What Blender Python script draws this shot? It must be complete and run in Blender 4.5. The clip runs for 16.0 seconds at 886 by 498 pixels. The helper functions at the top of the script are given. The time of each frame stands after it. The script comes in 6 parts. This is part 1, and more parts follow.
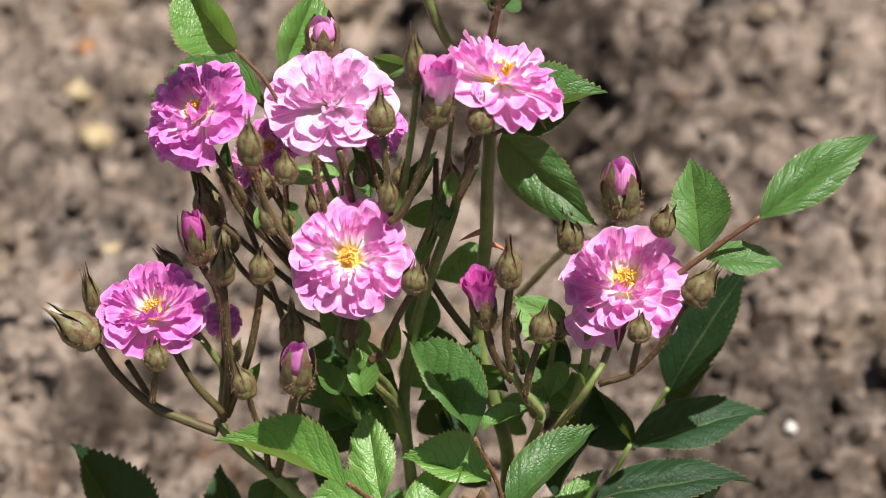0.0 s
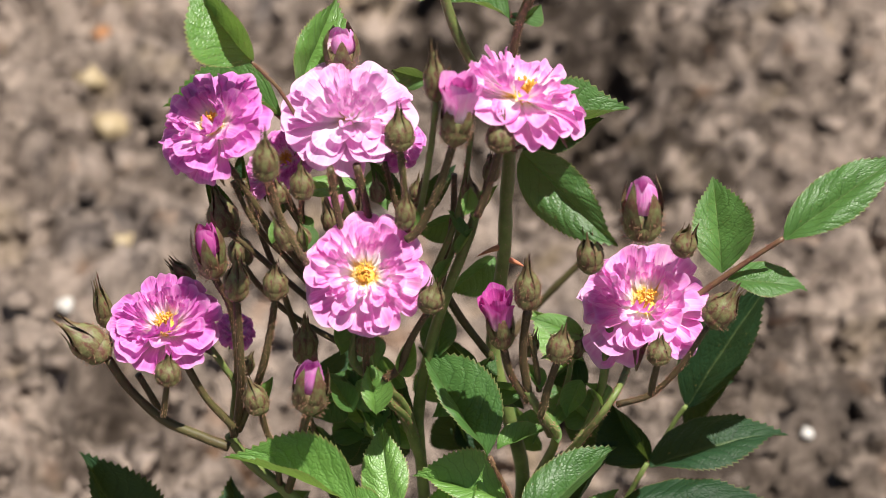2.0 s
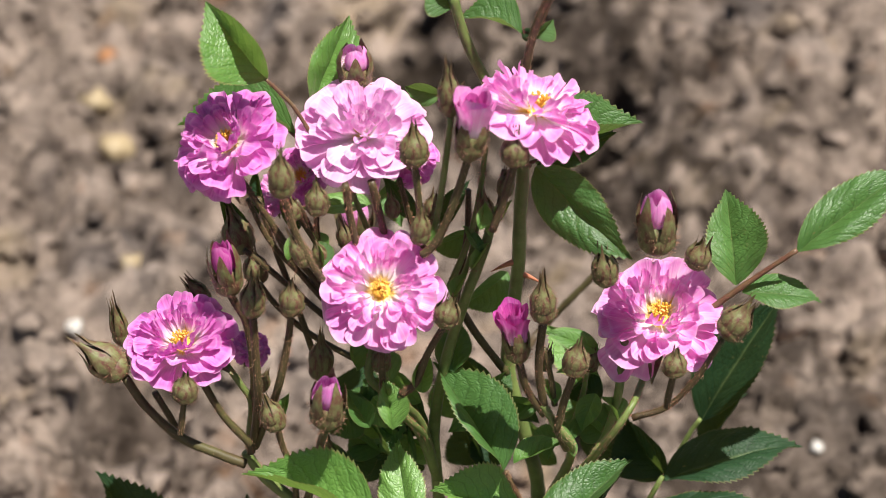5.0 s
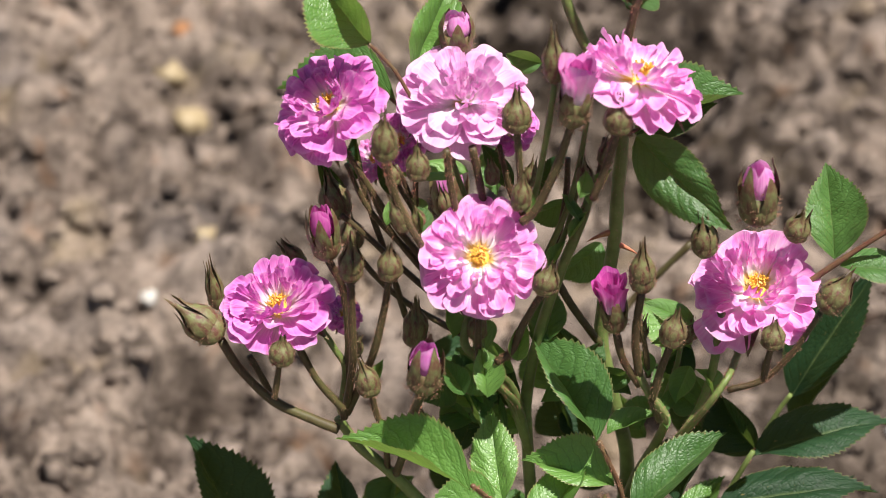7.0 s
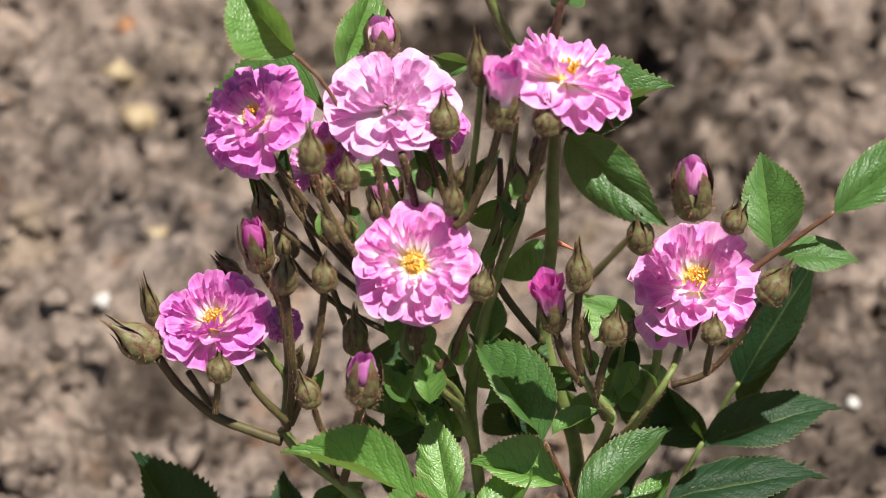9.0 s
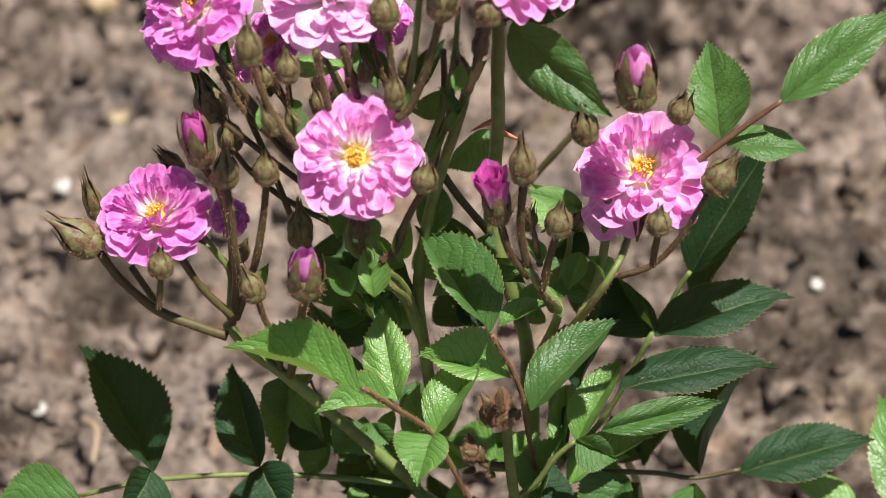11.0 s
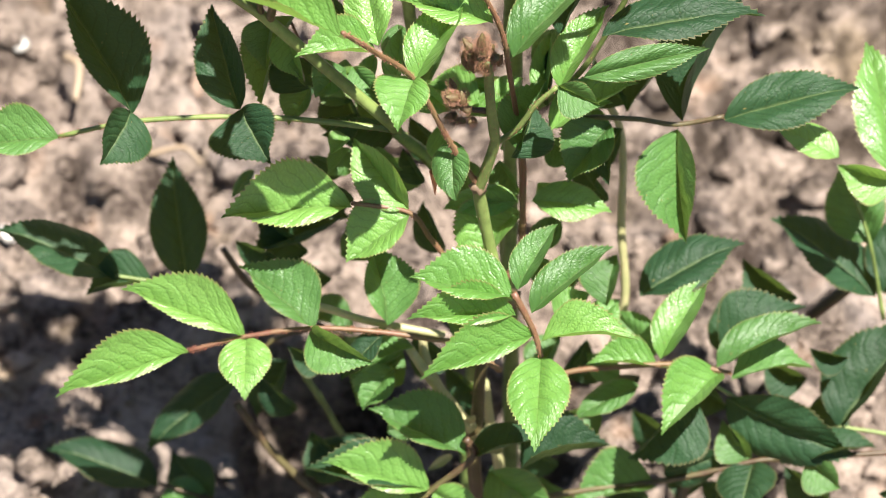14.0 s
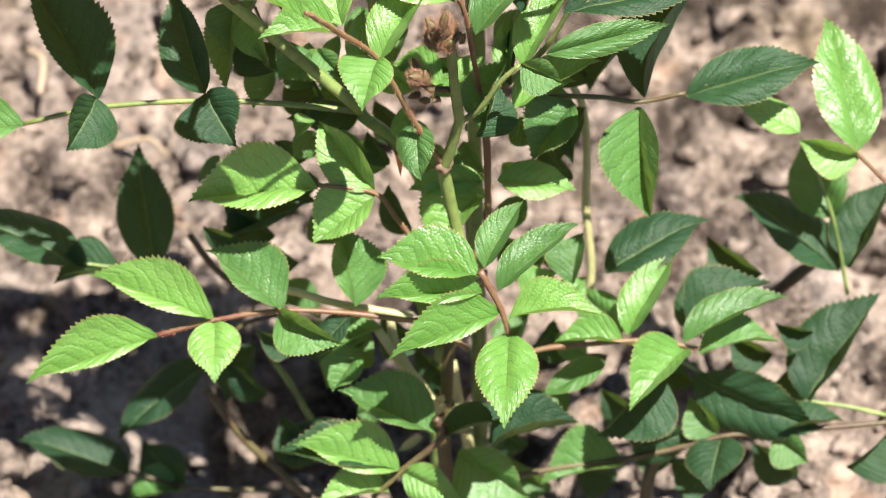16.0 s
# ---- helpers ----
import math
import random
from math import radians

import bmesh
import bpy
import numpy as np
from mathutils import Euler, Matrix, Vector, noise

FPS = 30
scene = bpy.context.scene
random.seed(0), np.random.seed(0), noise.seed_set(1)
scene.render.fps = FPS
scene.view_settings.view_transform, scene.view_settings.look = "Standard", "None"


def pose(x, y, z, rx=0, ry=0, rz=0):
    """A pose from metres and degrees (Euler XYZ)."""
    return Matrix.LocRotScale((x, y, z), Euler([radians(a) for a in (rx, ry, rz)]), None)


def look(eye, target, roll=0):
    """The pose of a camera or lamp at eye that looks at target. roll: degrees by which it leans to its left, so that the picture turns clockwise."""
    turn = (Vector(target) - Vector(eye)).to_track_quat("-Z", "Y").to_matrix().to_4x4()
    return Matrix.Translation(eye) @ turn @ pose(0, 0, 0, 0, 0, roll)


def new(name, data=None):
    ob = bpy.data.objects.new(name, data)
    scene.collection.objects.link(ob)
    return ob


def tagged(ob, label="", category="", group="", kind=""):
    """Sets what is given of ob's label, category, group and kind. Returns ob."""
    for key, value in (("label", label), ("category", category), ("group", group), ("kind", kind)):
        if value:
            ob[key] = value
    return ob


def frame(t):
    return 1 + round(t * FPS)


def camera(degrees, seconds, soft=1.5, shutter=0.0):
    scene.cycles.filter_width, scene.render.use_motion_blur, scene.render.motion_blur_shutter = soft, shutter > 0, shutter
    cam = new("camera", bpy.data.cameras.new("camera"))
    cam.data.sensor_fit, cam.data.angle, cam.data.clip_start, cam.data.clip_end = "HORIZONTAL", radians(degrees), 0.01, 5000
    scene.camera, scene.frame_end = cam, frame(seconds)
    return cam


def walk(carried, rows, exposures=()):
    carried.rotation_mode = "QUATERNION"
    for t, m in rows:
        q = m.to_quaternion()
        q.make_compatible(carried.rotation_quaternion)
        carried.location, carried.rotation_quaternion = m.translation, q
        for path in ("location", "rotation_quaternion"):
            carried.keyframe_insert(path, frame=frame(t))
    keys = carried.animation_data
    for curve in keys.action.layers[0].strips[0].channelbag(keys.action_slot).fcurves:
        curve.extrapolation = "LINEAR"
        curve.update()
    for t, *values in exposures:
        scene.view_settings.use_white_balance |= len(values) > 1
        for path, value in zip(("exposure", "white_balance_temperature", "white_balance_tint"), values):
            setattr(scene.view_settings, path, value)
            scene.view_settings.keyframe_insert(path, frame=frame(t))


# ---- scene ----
cam = camera(20, 16.0, soft=0.6)
cam.data.dof.use_dof = True
cam.data.dof.focus_distance = 0.76
cam.data.dof.aperture_fstop = 14
PATH = [
    (0.0, pose(0.0049, -0.6025, 0.8039, 53.661, -0.528, 0.519)),
    (0.5, pose(0.0040, -0.5990, 0.8032, 53.855, -0.979, 0.458)),
    (1.0, pose(0.0031, -0.5935, 0.8048, 53.774, -1.151, 0.717)),
    (1.5, pose(0.0032, -0.5882, 0.8071, 53.467, -1.099, 1.088)),
    (2.0, pose(0.0033, -0.5844, 0.8076, 52.975, -1.022, 1.258)),
    (2.5, pose(0.0025, -0.5843, 0.8082, 52.799, -0.922, 1.117)),
    (3.0, pose(0.0012, -0.5845, 0.8088, 52.992, -0.817, 1.004)),
    (3.5, pose(-0.0003, -0.5871, 0.8074, 53.116, -0.807, 0.938)),
    (5.8, pose(-0.0032, -0.5875, 0.8084, 53.546, -0.519, 0.890)),
    (6.0, pose(-0.0078, -0.5864, 0.8087, 53.510, -0.733, 1.006)),
    (6.5, pose(-0.0074, -0.5848, 0.8093, 53.309, -0.333, 1.853)),
    (7.0, pose(-0.0169, -0.5906, 0.8014, 53.196, -0.785, 2.327)),
    (7.5, pose(-0.0130, -0.5901, 0.8036, 53.116, 0.011, 1.962)),
    (8.0, pose(-0.0241, -0.5907, 0.7981, 53.537, -0.764, 1.475)),
    (8.2, pose(-0.0212, -0.5882, 0.8013, 53.302, -0.222, 1.047)),
    (10.3, pose(0.0080, -0.5710, 0.8080, 51.449, 1.291, 0.047)),
    (10.5, pose(0.0078, -0.5702, 0.8073, 51.111, 1.196, -0.084)),
    (11.0, pose(0.0077, -0.5681, 0.8063, 49.495, 1.060, -0.112)),
    (11.5, pose(0.0109, -0.5678, 0.8048, 47.843, 1.084, -0.040)),
    (12.0, pose(0.0101, -0.5685, 0.8028, 46.426, 0.946, -0.168)),
    (12.5, pose(0.0115, -0.5642, 0.8034, 45.141, 0.812, -0.282)),
    (13.0, pose(0.0110, -0.5615, 0.8053, 43.616, 0.530, -0.334)),
    (13.5, pose(0.0120, -0.5601, 0.8046, 42.089, 0.544, -0.148)),
    (14.0, pose(0.0106, -0.5606, 0.8044, 41.118, 0.496, 0.160)),
    (14.5, pose(0.0076, -0.5644, 0.8023, 41.045, 0.436, 0.217)),
    (15.0, pose(0.0059, -0.5660, 0.8023, 41.340, 0.551, -0.019)),
    (15.5, pose(0.0072, -0.5699, 0.8017, 41.479, 0.549, -0.604)),
    (16.0, pose(0.0103, -0.5701, 0.8024, 41.241, 0.579, -1.120)),
]
walk(cam, PATH, exposures=[(0.0, 0.82), (8.2, 0.80), (10.5, 0.74), (11.0, 0.80), (12.0, 1.42), (12.5, 1.58), (13.5, 1.74), (14.5, 1.72), (16.0, 1.72)])

# ---- light ----
SUN_TO = Vector((0.25, -0.20, 1.0)).normalized()
world = bpy.data.worlds.new("sky")
scene.world = world
world.use_nodes = True
wn = world.node_tree.nodes
sky = wn.new("ShaderNodeTexSky")
sky.sky_type = "NISHITA"
sky.sun_disc = False
sky.sun_elevation = math.asin(SUN_TO.z)
sky.sun_rotation = math.atan2(SUN_TO.x, SUN_TO.y)
wn["Background"].inputs["Strength"].default_value = 0.034
world.node_tree.links.new(sky.outputs[0], wn["Background"].inputs["Color"])
sun = new("sun", bpy.data.lights.new("sun", "SUN"))
sun.data.energy, sun.data.angle, sun.data.color = 5.0, radians(0.55), (1.0, 0.95, 0.87)
sun.matrix_world = look(SUN_TO * 5, (0, 0, 0))


# ---- materials ----
class Nodes:
    """A small writer of node trees."""

    def __init__(self, name):
        self.mat = bpy.data.materials.new(name)
        self.mat.use_nodes = True
        self.tree = self.mat.node_tree
        self.bsdf = self.tree.nodes["Principled BSDF"]
        self.out = self.tree.nodes["Material Output"]

    def add(self, kind, **values):
        node = self.tree.nodes.new("ShaderNode" + kind)
        for key, value in values.items():
            node.inputs[key.replace("_", " ")].default_value = value
        return node

    def join(self, a, b, key):
        self.tree.links.new(a, b.inputs[key])

    def math(self, op, a, b=0.0, clamp=False):
        node = self.tree.nodes.new("ShaderNodeMath")
        node.operation, node.use_clamp = op, clamp
        for n, v in enumerate((a, b)):
            if isinstance(v, (int, float)):
                node.inputs[n].default_value = v
            else:
                self.tree.links.new(v, node.inputs[n])
        return node.outputs[0]

    def ramp(self, value, *stops):
        node = self.tree.nodes.new("ShaderNodeValToRGB")
        while len(node.color_ramp.elements) < len(stops):
            node.color_ramp.elements.new(0.5)
        for e, (p, c) in zip(node.color_ramp.elements, stops):
            e.position, e.color = p, (*c, 1) if len(c) == 3 else c
        self.tree.links.new(value, node.inputs[0])
        return node.outputs[0]

    def mix(self, fac, a, b, blend="MIX"):
        node = self.tree.nodes.new("ShaderNodeMix")
        node.data_type, node.blend_type = "RGBA", blend
        for n, v in ((0, fac), (6, a), (7, b)):
            if isinstance(v, (int, float)):
                node.inputs[n].default_value = v
            elif isinstance(v, tuple):
                node.inputs[n].default_value = (*v, 1)
            else:
                self.tree.links.new(v, node.inputs[n])
        return node.outputs[2]

    def noise(self, scale, detail=4.0, rough=0.6, vector=None):
        node = self.add("TexNoise", Scale=scale, Detail=detail, Roughness=rough)
        if vector is not None:
            self.join(vector, node, "Vector")
        return node.outputs[0]

    def place(self):
        return self.add("TexCoord").outputs["Object"]

    def bump(self, height, strength, distance):
        node = self.add("Bump", Strength=strength, Distance=distance)
        self.join(height, node, "Height")
        self.join(node.outputs[0], self.bsdf, "Normal")
        return node.outputs[0]

    def thin(self, colour, normal, share):
        """Lets part of the light through, as petals and leaves do."""
        veil = self.add("BsdfTranslucent")
        self.join(colour, veil, "Color")
        if normal is not None:
            self.join(normal, veil, "Normal")
        both = self.add("MixShader", Fac=share)
        self.tree.links.new(self.bsdf.outputs[0], both.inputs[1])
        self.tree.links.new(veil.outputs[0], both.inputs[2])
        self.tree.links.new(both.outputs[0], self.out.inputs["Surface"])


def petal_material(name, inner, mid, outer):
    m = Nodes(name)
    uv = m.add("UVMap").outputs[0]
    sep = m.add("SeparateXYZ")
    m.join(uv, sep, 0)
    along, across = sep.outputs[1], m.math("SUBTRACT", sep.outputs[0], 0.5)
    rnd = m.add("ObjectInfo").outputs["Random"]
    shifted = m.math("ADD", along, m.math("MULTIPLY", m.math("SUBTRACT", rnd, 0.5), 0.28))
    veins = m.add("TexNoise", Scale=1.0, Detail=3.0)
    stretch = m.add("Mapping")
    stretch.inputs["Scale"].default_value = (13, 1.6, 1)
    m.join(uv, stretch, "Vector")
    m.join(stretch.outputs[0], veins, "Vector")
    shifted = m.math("ADD", shifted, m.math("MULTIPLY", m.math("SUBTRACT", veins.outputs[0], 0.5), 0.55))
    col = m.ramp(shifted, (0.05, (0.94, 0.74, 0.24)), (0.18, (0.97, 0.93, 0.88)), (0.44, inner), (0.70, mid), (0.97, outer))
    margin = m.math("MULTIPLY", m.math("SUBTRACT", along, 0.90), 9.0, True)
    col = m.mix(m.math("MULTIPLY", margin, 0.55), col, inner)
    pale = m.math("MULTIPLY", m.math("POWER", rnd, 2.0), 0.25)
    col = m.mix(pale, col, inner)
    m.join(col, m.bsdf, "Base Color")
    m.bsdf.inputs["Roughness"].default_value = 0.62
    m.bsdf.inputs["Specular IOR Level"].default_value = 0.25
    normal = m.bump(veins.outputs[0], 0.5, 0.0007)
    m.thin(col, normal, 0.42)
    return m.mat


def leaf_material(name, dark, light, share, rough, edge, shine, relief):
    m = Nodes(name)
    uv = m.add("UVMap").outputs[0]
    sep = m.add("SeparateXYZ")
    m.join(uv, sep, 0)
    side = m.math("ABSOLUTE", m.math("SUBTRACT", sep.outputs[0], 0.5))
    rnd = m.add("ObjectInfo").outputs["Random"]
    # side veins run forwards from the midrib
    run = m.math("SUBTRACT", sep.outputs[1], m.math("MULTIPLY", side, 0.62))
    wob = m.noise(5.0, 2.0, 0.5, uv)
    run = m.math("ADD", m.math("MULTIPLY", run, 8.0), m.math("MULTIPLY", m.math("SUBTRACT", wob, 0.5), 1.2))
    saw = m.math("ABSOLUTE", m.math("SUBTRACT", m.math("FRACT", run), 0.5))
    vein = m.math("SUBTRACT", 1.0, m.math("MULTIPLY", saw, 12.0), True)
    trough = m.math("SUBTRACT", 1.0, m.math("MULTIPLY", saw, 4.0), True)
    rib = m.math("SUBTRACT", 1.0, m.math("MULTIPLY", side, 34.0), True)
    cells = m.add("TexVoronoi", Scale=1.0)
    cells.feature = "DISTANCE_TO_EDGE"
    stretch = m.add("Mapping")
    stretch.inputs["Scale"].default_value = (17, 26, 1)
    m.join(uv, stretch, "Vector")
    warp = m.add("TexNoise", Scale=9.0, Detail=2.0)
    m.join(uv, warp, "Vector")
    bent = m.add("VectorMath")
    m.join(stretch.outputs[0], bent, 0)
    m.join(warp.outputs["Color"], bent, 1)
    m.join(bent.outputs[0], cells, "Vector")
    net = m.math("MULTIPLY", cells.outputs[0], 3.2, True)
    grain = m.noise(42.0, 3.0, 0.6, m.place())
    blotch = m.noise(3.2, 5.0, 0.6, m.place())
    tone = m.math("ADD", m.math("MULTIPLY", blotch, 0.6), m.math("MULTIPLY", rnd, 0.5))
    tone = m.math("ADD", tone, m.math("MULTIPLY", m.math("SUBTRACT", grain, 0.5), 0.25))
    col = m.ramp(tone, (0.28, dark), (0.95, light))
    deep = tuple(0.55 * c for c in dark)
    col = m.mix(m.math("MULTIPLY", vein, 0.6), col, deep)
    col = m.mix(m.math("MULTIPLY", m.math("SUBTRACT", 1.0, net, True), 0.22), col, deep)
    col = m.mix(m.math("MULTIPLY", rib, 0.62 - 0.55 * edge), col, (0.16, 0.21, 0.085))
    rim = m.math("MULTIPLY", m.math("GREATER_THAN", side, 0.482), edge)
    col = m.mix(m.math("MULTIPLY", rim, 0.75), col, (0.30, 0.20, 0.09))
    spots = m.math("MULTIPLY", m.math("GREATER_THAN", m.noise(17.0, 2.0, 0.5, m.place()), 0.74), 0.6)
    col = m.mix(spots, col, (0.2, 0.15, 0.05))
    m.join(col, m.bsdf, "Base Color")
    gloss = m.math("ADD", rough - 0.10, m.math("MULTIPLY", grain, 0.2))
    m.join(gloss, m.bsdf, "Roughness")
    m.bsdf.inputs["Specular IOR Level"].default_value = shine
    height = m.math("ADD", m.math("MULTIPLY", net, 0.42), m.math("MULTIPLY", grain, 0.20))
    height = m.math("SUBTRACT", height, m.math("ADD", m.math("MULTIPLY", trough, 0.6), m.math("MULTIPLY", rib, 0.15)))
    normal = m.bump(height, relief, 0.00036)
    glow = m.mix(0.55, col, (0.34, 0.48, 0.07))
    m.thin(glow, normal, share)
    return m.mat


def stem_material(name, low, high, scale=260.0, broad=40.0, span=(0.36, 0.7)):
    m = Nodes(name)
    a = m.noise(scale, 4.0, 0.6, m.place())
    b = m.noise(broad, 2.0, 0.5, m.place())
    tone = m.math("ADD", m.math("MULTIPLY", a, 0.45), m.math("MULTIPLY", b, 0.6))
    col = m.ramp(tone, (span[0], low), (span[1], high))
    m.join(col, m.bsdf, "Base Color")
    m.bsdf.inputs["Roughness"].default_value = 0.5
    m.bump(a, 0.4, 0.0006)
    return m.mat


PETAL_MAUVE = petal_material("petal_mauve", (0.97, 0.68, 0.87), (0.85, 0.31, 0.73), (0.66, 0.12, 0.53))
PETAL_PINK = petal_material("petal_pink", (0.99, 0.83, 0.93), (0.95, 0.47, 0.81), (0.82, 0.21, 0.64))
PETAL_PALE = petal_material("petal_pale", (0.96, 0.82, 0.92), (0.93, 0.60, 0.84), (0.84, 0.36, 0.71))
PETAL_DEEP = petal_material("petal_deep", (0.86, 0.42, 0.70), (0.72, 0.13, 0.52), (0.55, 0.05, 0.36))
LEAF = leaf_material("leaf_green", (0.048, 0.124, 0.031), (0.110, 0.250, 0.062), 0.34, 0.45, 0.5, 0.50, 0.60)
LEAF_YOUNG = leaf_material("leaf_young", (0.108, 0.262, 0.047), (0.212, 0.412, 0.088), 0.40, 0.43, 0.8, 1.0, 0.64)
# near-black copy for old dark leaves and leaves with shade put into the colour
LEAF_DARK_SHADED = leaf_material("leaf_dark_shaded", (0.011, 0.035, 0.016), (0.024, 0.064, 0.026), 0.20, 0.54, 0.3, 0.20, 0.62)
LEAF_WITHERED = leaf_material("leaf_withered", (0.110, 0.085, 0.050), (0.330, 0.280, 0.200), 0.15, 0.62, 0.3, 0.2, 0.8)
STEM_GREEN = stem_material("stem_green", (0.085, 0.115, 0.030), (0.210, 0.280, 0.080))
STEM_BROWN = stem_material("stem_brown", (0.055, 0.026, 0.015), (0.088, 0.080, 0.028))
STEM_RED = stem_material("stem_red", (0.125, 0.045, 0.032), (0.165, 0.125, 0.052))
STEM_PALE = stem_material("stem_pale", (0.26, 0.27, 0.12), (0.42, 0.36, 0.2))
CALYX = stem_material("calyx", (0.110, 0.036, 0.027), (0.155, 0.165, 0.062), 17.0, 4.0, (0.42, 0.62))
CALYX_YOUNG = stem_material("calyx_young", (0.085, 0.026, 0.016), (0.110, 0.095, 0.034), 11.0, 3.0, (0.40, 0.62))
HAIR = stem_material("hair", (0.22, 0.06, 0.04), (0.34, 0.22, 0.13))
STAMEN = stem_material("stamen", (0.66, 0.27, 0.03), (0.85, 0.60, 0.08), 9.0, 3.0)
BARK = stem_material("bark", (0.075, 0.040, 0.025), (0.260, 0.190, 0.125), 9.0, 3.0)
PRICKLE = stem_material("prickle", (0.45, 0.10, 0.06), (0.55, 0.24, 0.13))


def soil_material(name, dark, light, shade_and_dark_soil=()):
    m = Nodes(name)
    p = m.place()
    big = m.noise(9.0, 3.0, 0.55, p)
    mid = m.noise(48.0, 5.0, 0.62, p)
    fine = m.noise(330.0, 5.0, 0.7, p)
    tone = m.math("ADD", m.math("ADD", m.math("MULTIPLY", big, 0.26), m.math("MULTIPLY", mid, 0.42)), m.math("MULTIPLY", fine, 0.32))
    col = m.ramp(tone, (0.43, dark), (0.58, light))
    straw = m.math("MULTIPLY", m.math("SUBTRACT", m.noise(17.0, 3.0, 0.5, p), 0.60), 5.0, True)
    col = m.mix(m.math("MULTIPLY", straw, 0.55), col, (0.42, 0.31, 0.17))
    rusty = m.math("MULTIPLY", m.math("SUBTRACT", m.noise(31.0, 2.0, 0.5, p), 0.62), 6.0, True)
    col = m.mix(m.math("MULTIPLY", rusty, 0.45), col, (0.36, 0.19, 0.10))
    ashen = m.math("MULTIPLY", m.math("SUBTRACT", m.noise(13.0, 3.0, 0.5, p), 0.52), 4.0, True)
    col = m.mix(m.math("MULTIPLY", ashen, 0.30), col, (0.30, 0.27, 0.27))
    # ragged dark spots: shade of hollows painted into the colour, plus darker soil
    for x, y, r, share in shade_and_dark_soil:
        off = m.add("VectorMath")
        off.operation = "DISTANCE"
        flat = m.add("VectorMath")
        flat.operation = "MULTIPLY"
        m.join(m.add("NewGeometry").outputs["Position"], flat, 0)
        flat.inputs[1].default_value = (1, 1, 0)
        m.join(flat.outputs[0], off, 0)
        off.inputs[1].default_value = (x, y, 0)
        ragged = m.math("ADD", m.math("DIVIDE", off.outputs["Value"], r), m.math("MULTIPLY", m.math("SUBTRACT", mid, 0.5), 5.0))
        darkening = m.math("SUBTRACT", 1.55, ragged, True)
        col = m.mix(m.math("MULTIPLY", darkening, share), col, (0.028, 0.020, 0.014))
    m.join(col, m.bsdf, "Base Color")
    m.bsdf.inputs["Roughness"].default_value = 0.95
    m.bsdf.inputs["Specular IOR Level"].default_value = 0.15
    m.bump(m.math("ADD", mid, m.math("MULTIPLY", fine, 0.5)), 0.9, 0.006)
    return m.mat


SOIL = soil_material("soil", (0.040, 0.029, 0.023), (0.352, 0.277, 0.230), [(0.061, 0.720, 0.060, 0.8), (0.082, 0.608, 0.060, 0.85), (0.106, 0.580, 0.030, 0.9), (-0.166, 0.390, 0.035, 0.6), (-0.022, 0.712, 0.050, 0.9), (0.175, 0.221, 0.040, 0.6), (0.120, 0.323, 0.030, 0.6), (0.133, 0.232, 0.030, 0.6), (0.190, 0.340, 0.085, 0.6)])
STONE = stem_material("stone", (0.42, 0.39, 0.36), (0.62, 0.59, 0.55), 4.0, 1.5)
OCHRE = stem_material("ochre", (0.29, 0.22, 0.13), (0.42, 0.33, 0.20), 5.0, 2.0)
RUST = stem_material("rust", (0.20, 0.08, 0.03), (0.36, 0.17, 0.07), 5.0, 2.0)
STRAW = stem_material("straw", (0.20, 0.14, 0.09), (0.33, 0.25, 0.17), 90.0)


# ---- ground ----
def stepped(fine_from, fine_to, step, far):
    inner = list(np.arange(fine_from, fine_to + step / 2, step))
    grow, lo, hi, s = [], [], [], step
    a, b = fine_from, fine_to
    while b < far:
        s *= 1.5
        a, b = a - s, b + s
        lo.append(a)
        hi.append(b)
    return lo[::-1] + inner + hi


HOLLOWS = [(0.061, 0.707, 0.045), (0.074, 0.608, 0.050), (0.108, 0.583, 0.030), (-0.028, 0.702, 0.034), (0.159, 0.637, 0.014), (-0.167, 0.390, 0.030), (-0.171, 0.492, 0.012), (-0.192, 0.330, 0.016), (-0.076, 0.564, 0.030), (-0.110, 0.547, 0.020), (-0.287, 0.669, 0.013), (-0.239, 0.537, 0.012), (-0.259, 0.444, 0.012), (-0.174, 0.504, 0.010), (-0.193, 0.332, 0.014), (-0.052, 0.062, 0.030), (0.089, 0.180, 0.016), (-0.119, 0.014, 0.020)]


def soil_height(x, y):
    fade = min(1.0, max(0.0, (0.62 - abs(x)) * 5)) * min(1.0, max(0.0, (1.42 - y) * 5)) * min(1.0, max(0.0, (y + 0.40) * 5))
    if fade == 0:
        return 0.0
    p = Vector((x, y, 0.3))
    w = p + Vector((noise.noise(p * 23), noise.noise(p * 23 + Vector((7, 3, 1))), 0)) * 0.016
    d = noise.voronoi(w * 27)[0]
    gap = min(1.0, 1.5 * (d[1] - d[0]))
    h = 0.014 * noise.noise(p * 7) + 0.016 * noise.noise(p * 17 + Vector((3, 9, 2)))
    h += (0.028 * gap - 0.023) * (0.75 + 0.8 * noise.noise(w * 12))
    h += 0.008 * noise.noise(p * 55) + 0.006 * noise.noise(p * 120) + 0.0035 * noise.noise(p * 250)
    for cx, cy, r in HOLLOWS:
        q = ((w.x - cx) ** 2 + ((w.y - cy) * 0.8) ** 2) / (r * r)
        if q < 4:
            h -= 2.1 * r * math.exp(-q * q * 1.2)
    return h * fade


def part(name, data, material, parent=None, label=""):
    ob = new(name, data)
    if material is not None and not data.materials:
        data.materials.append(material)
    if parent is not None:
        ob.parent = parent
    if label:
        ob["label"] = label
    return ob


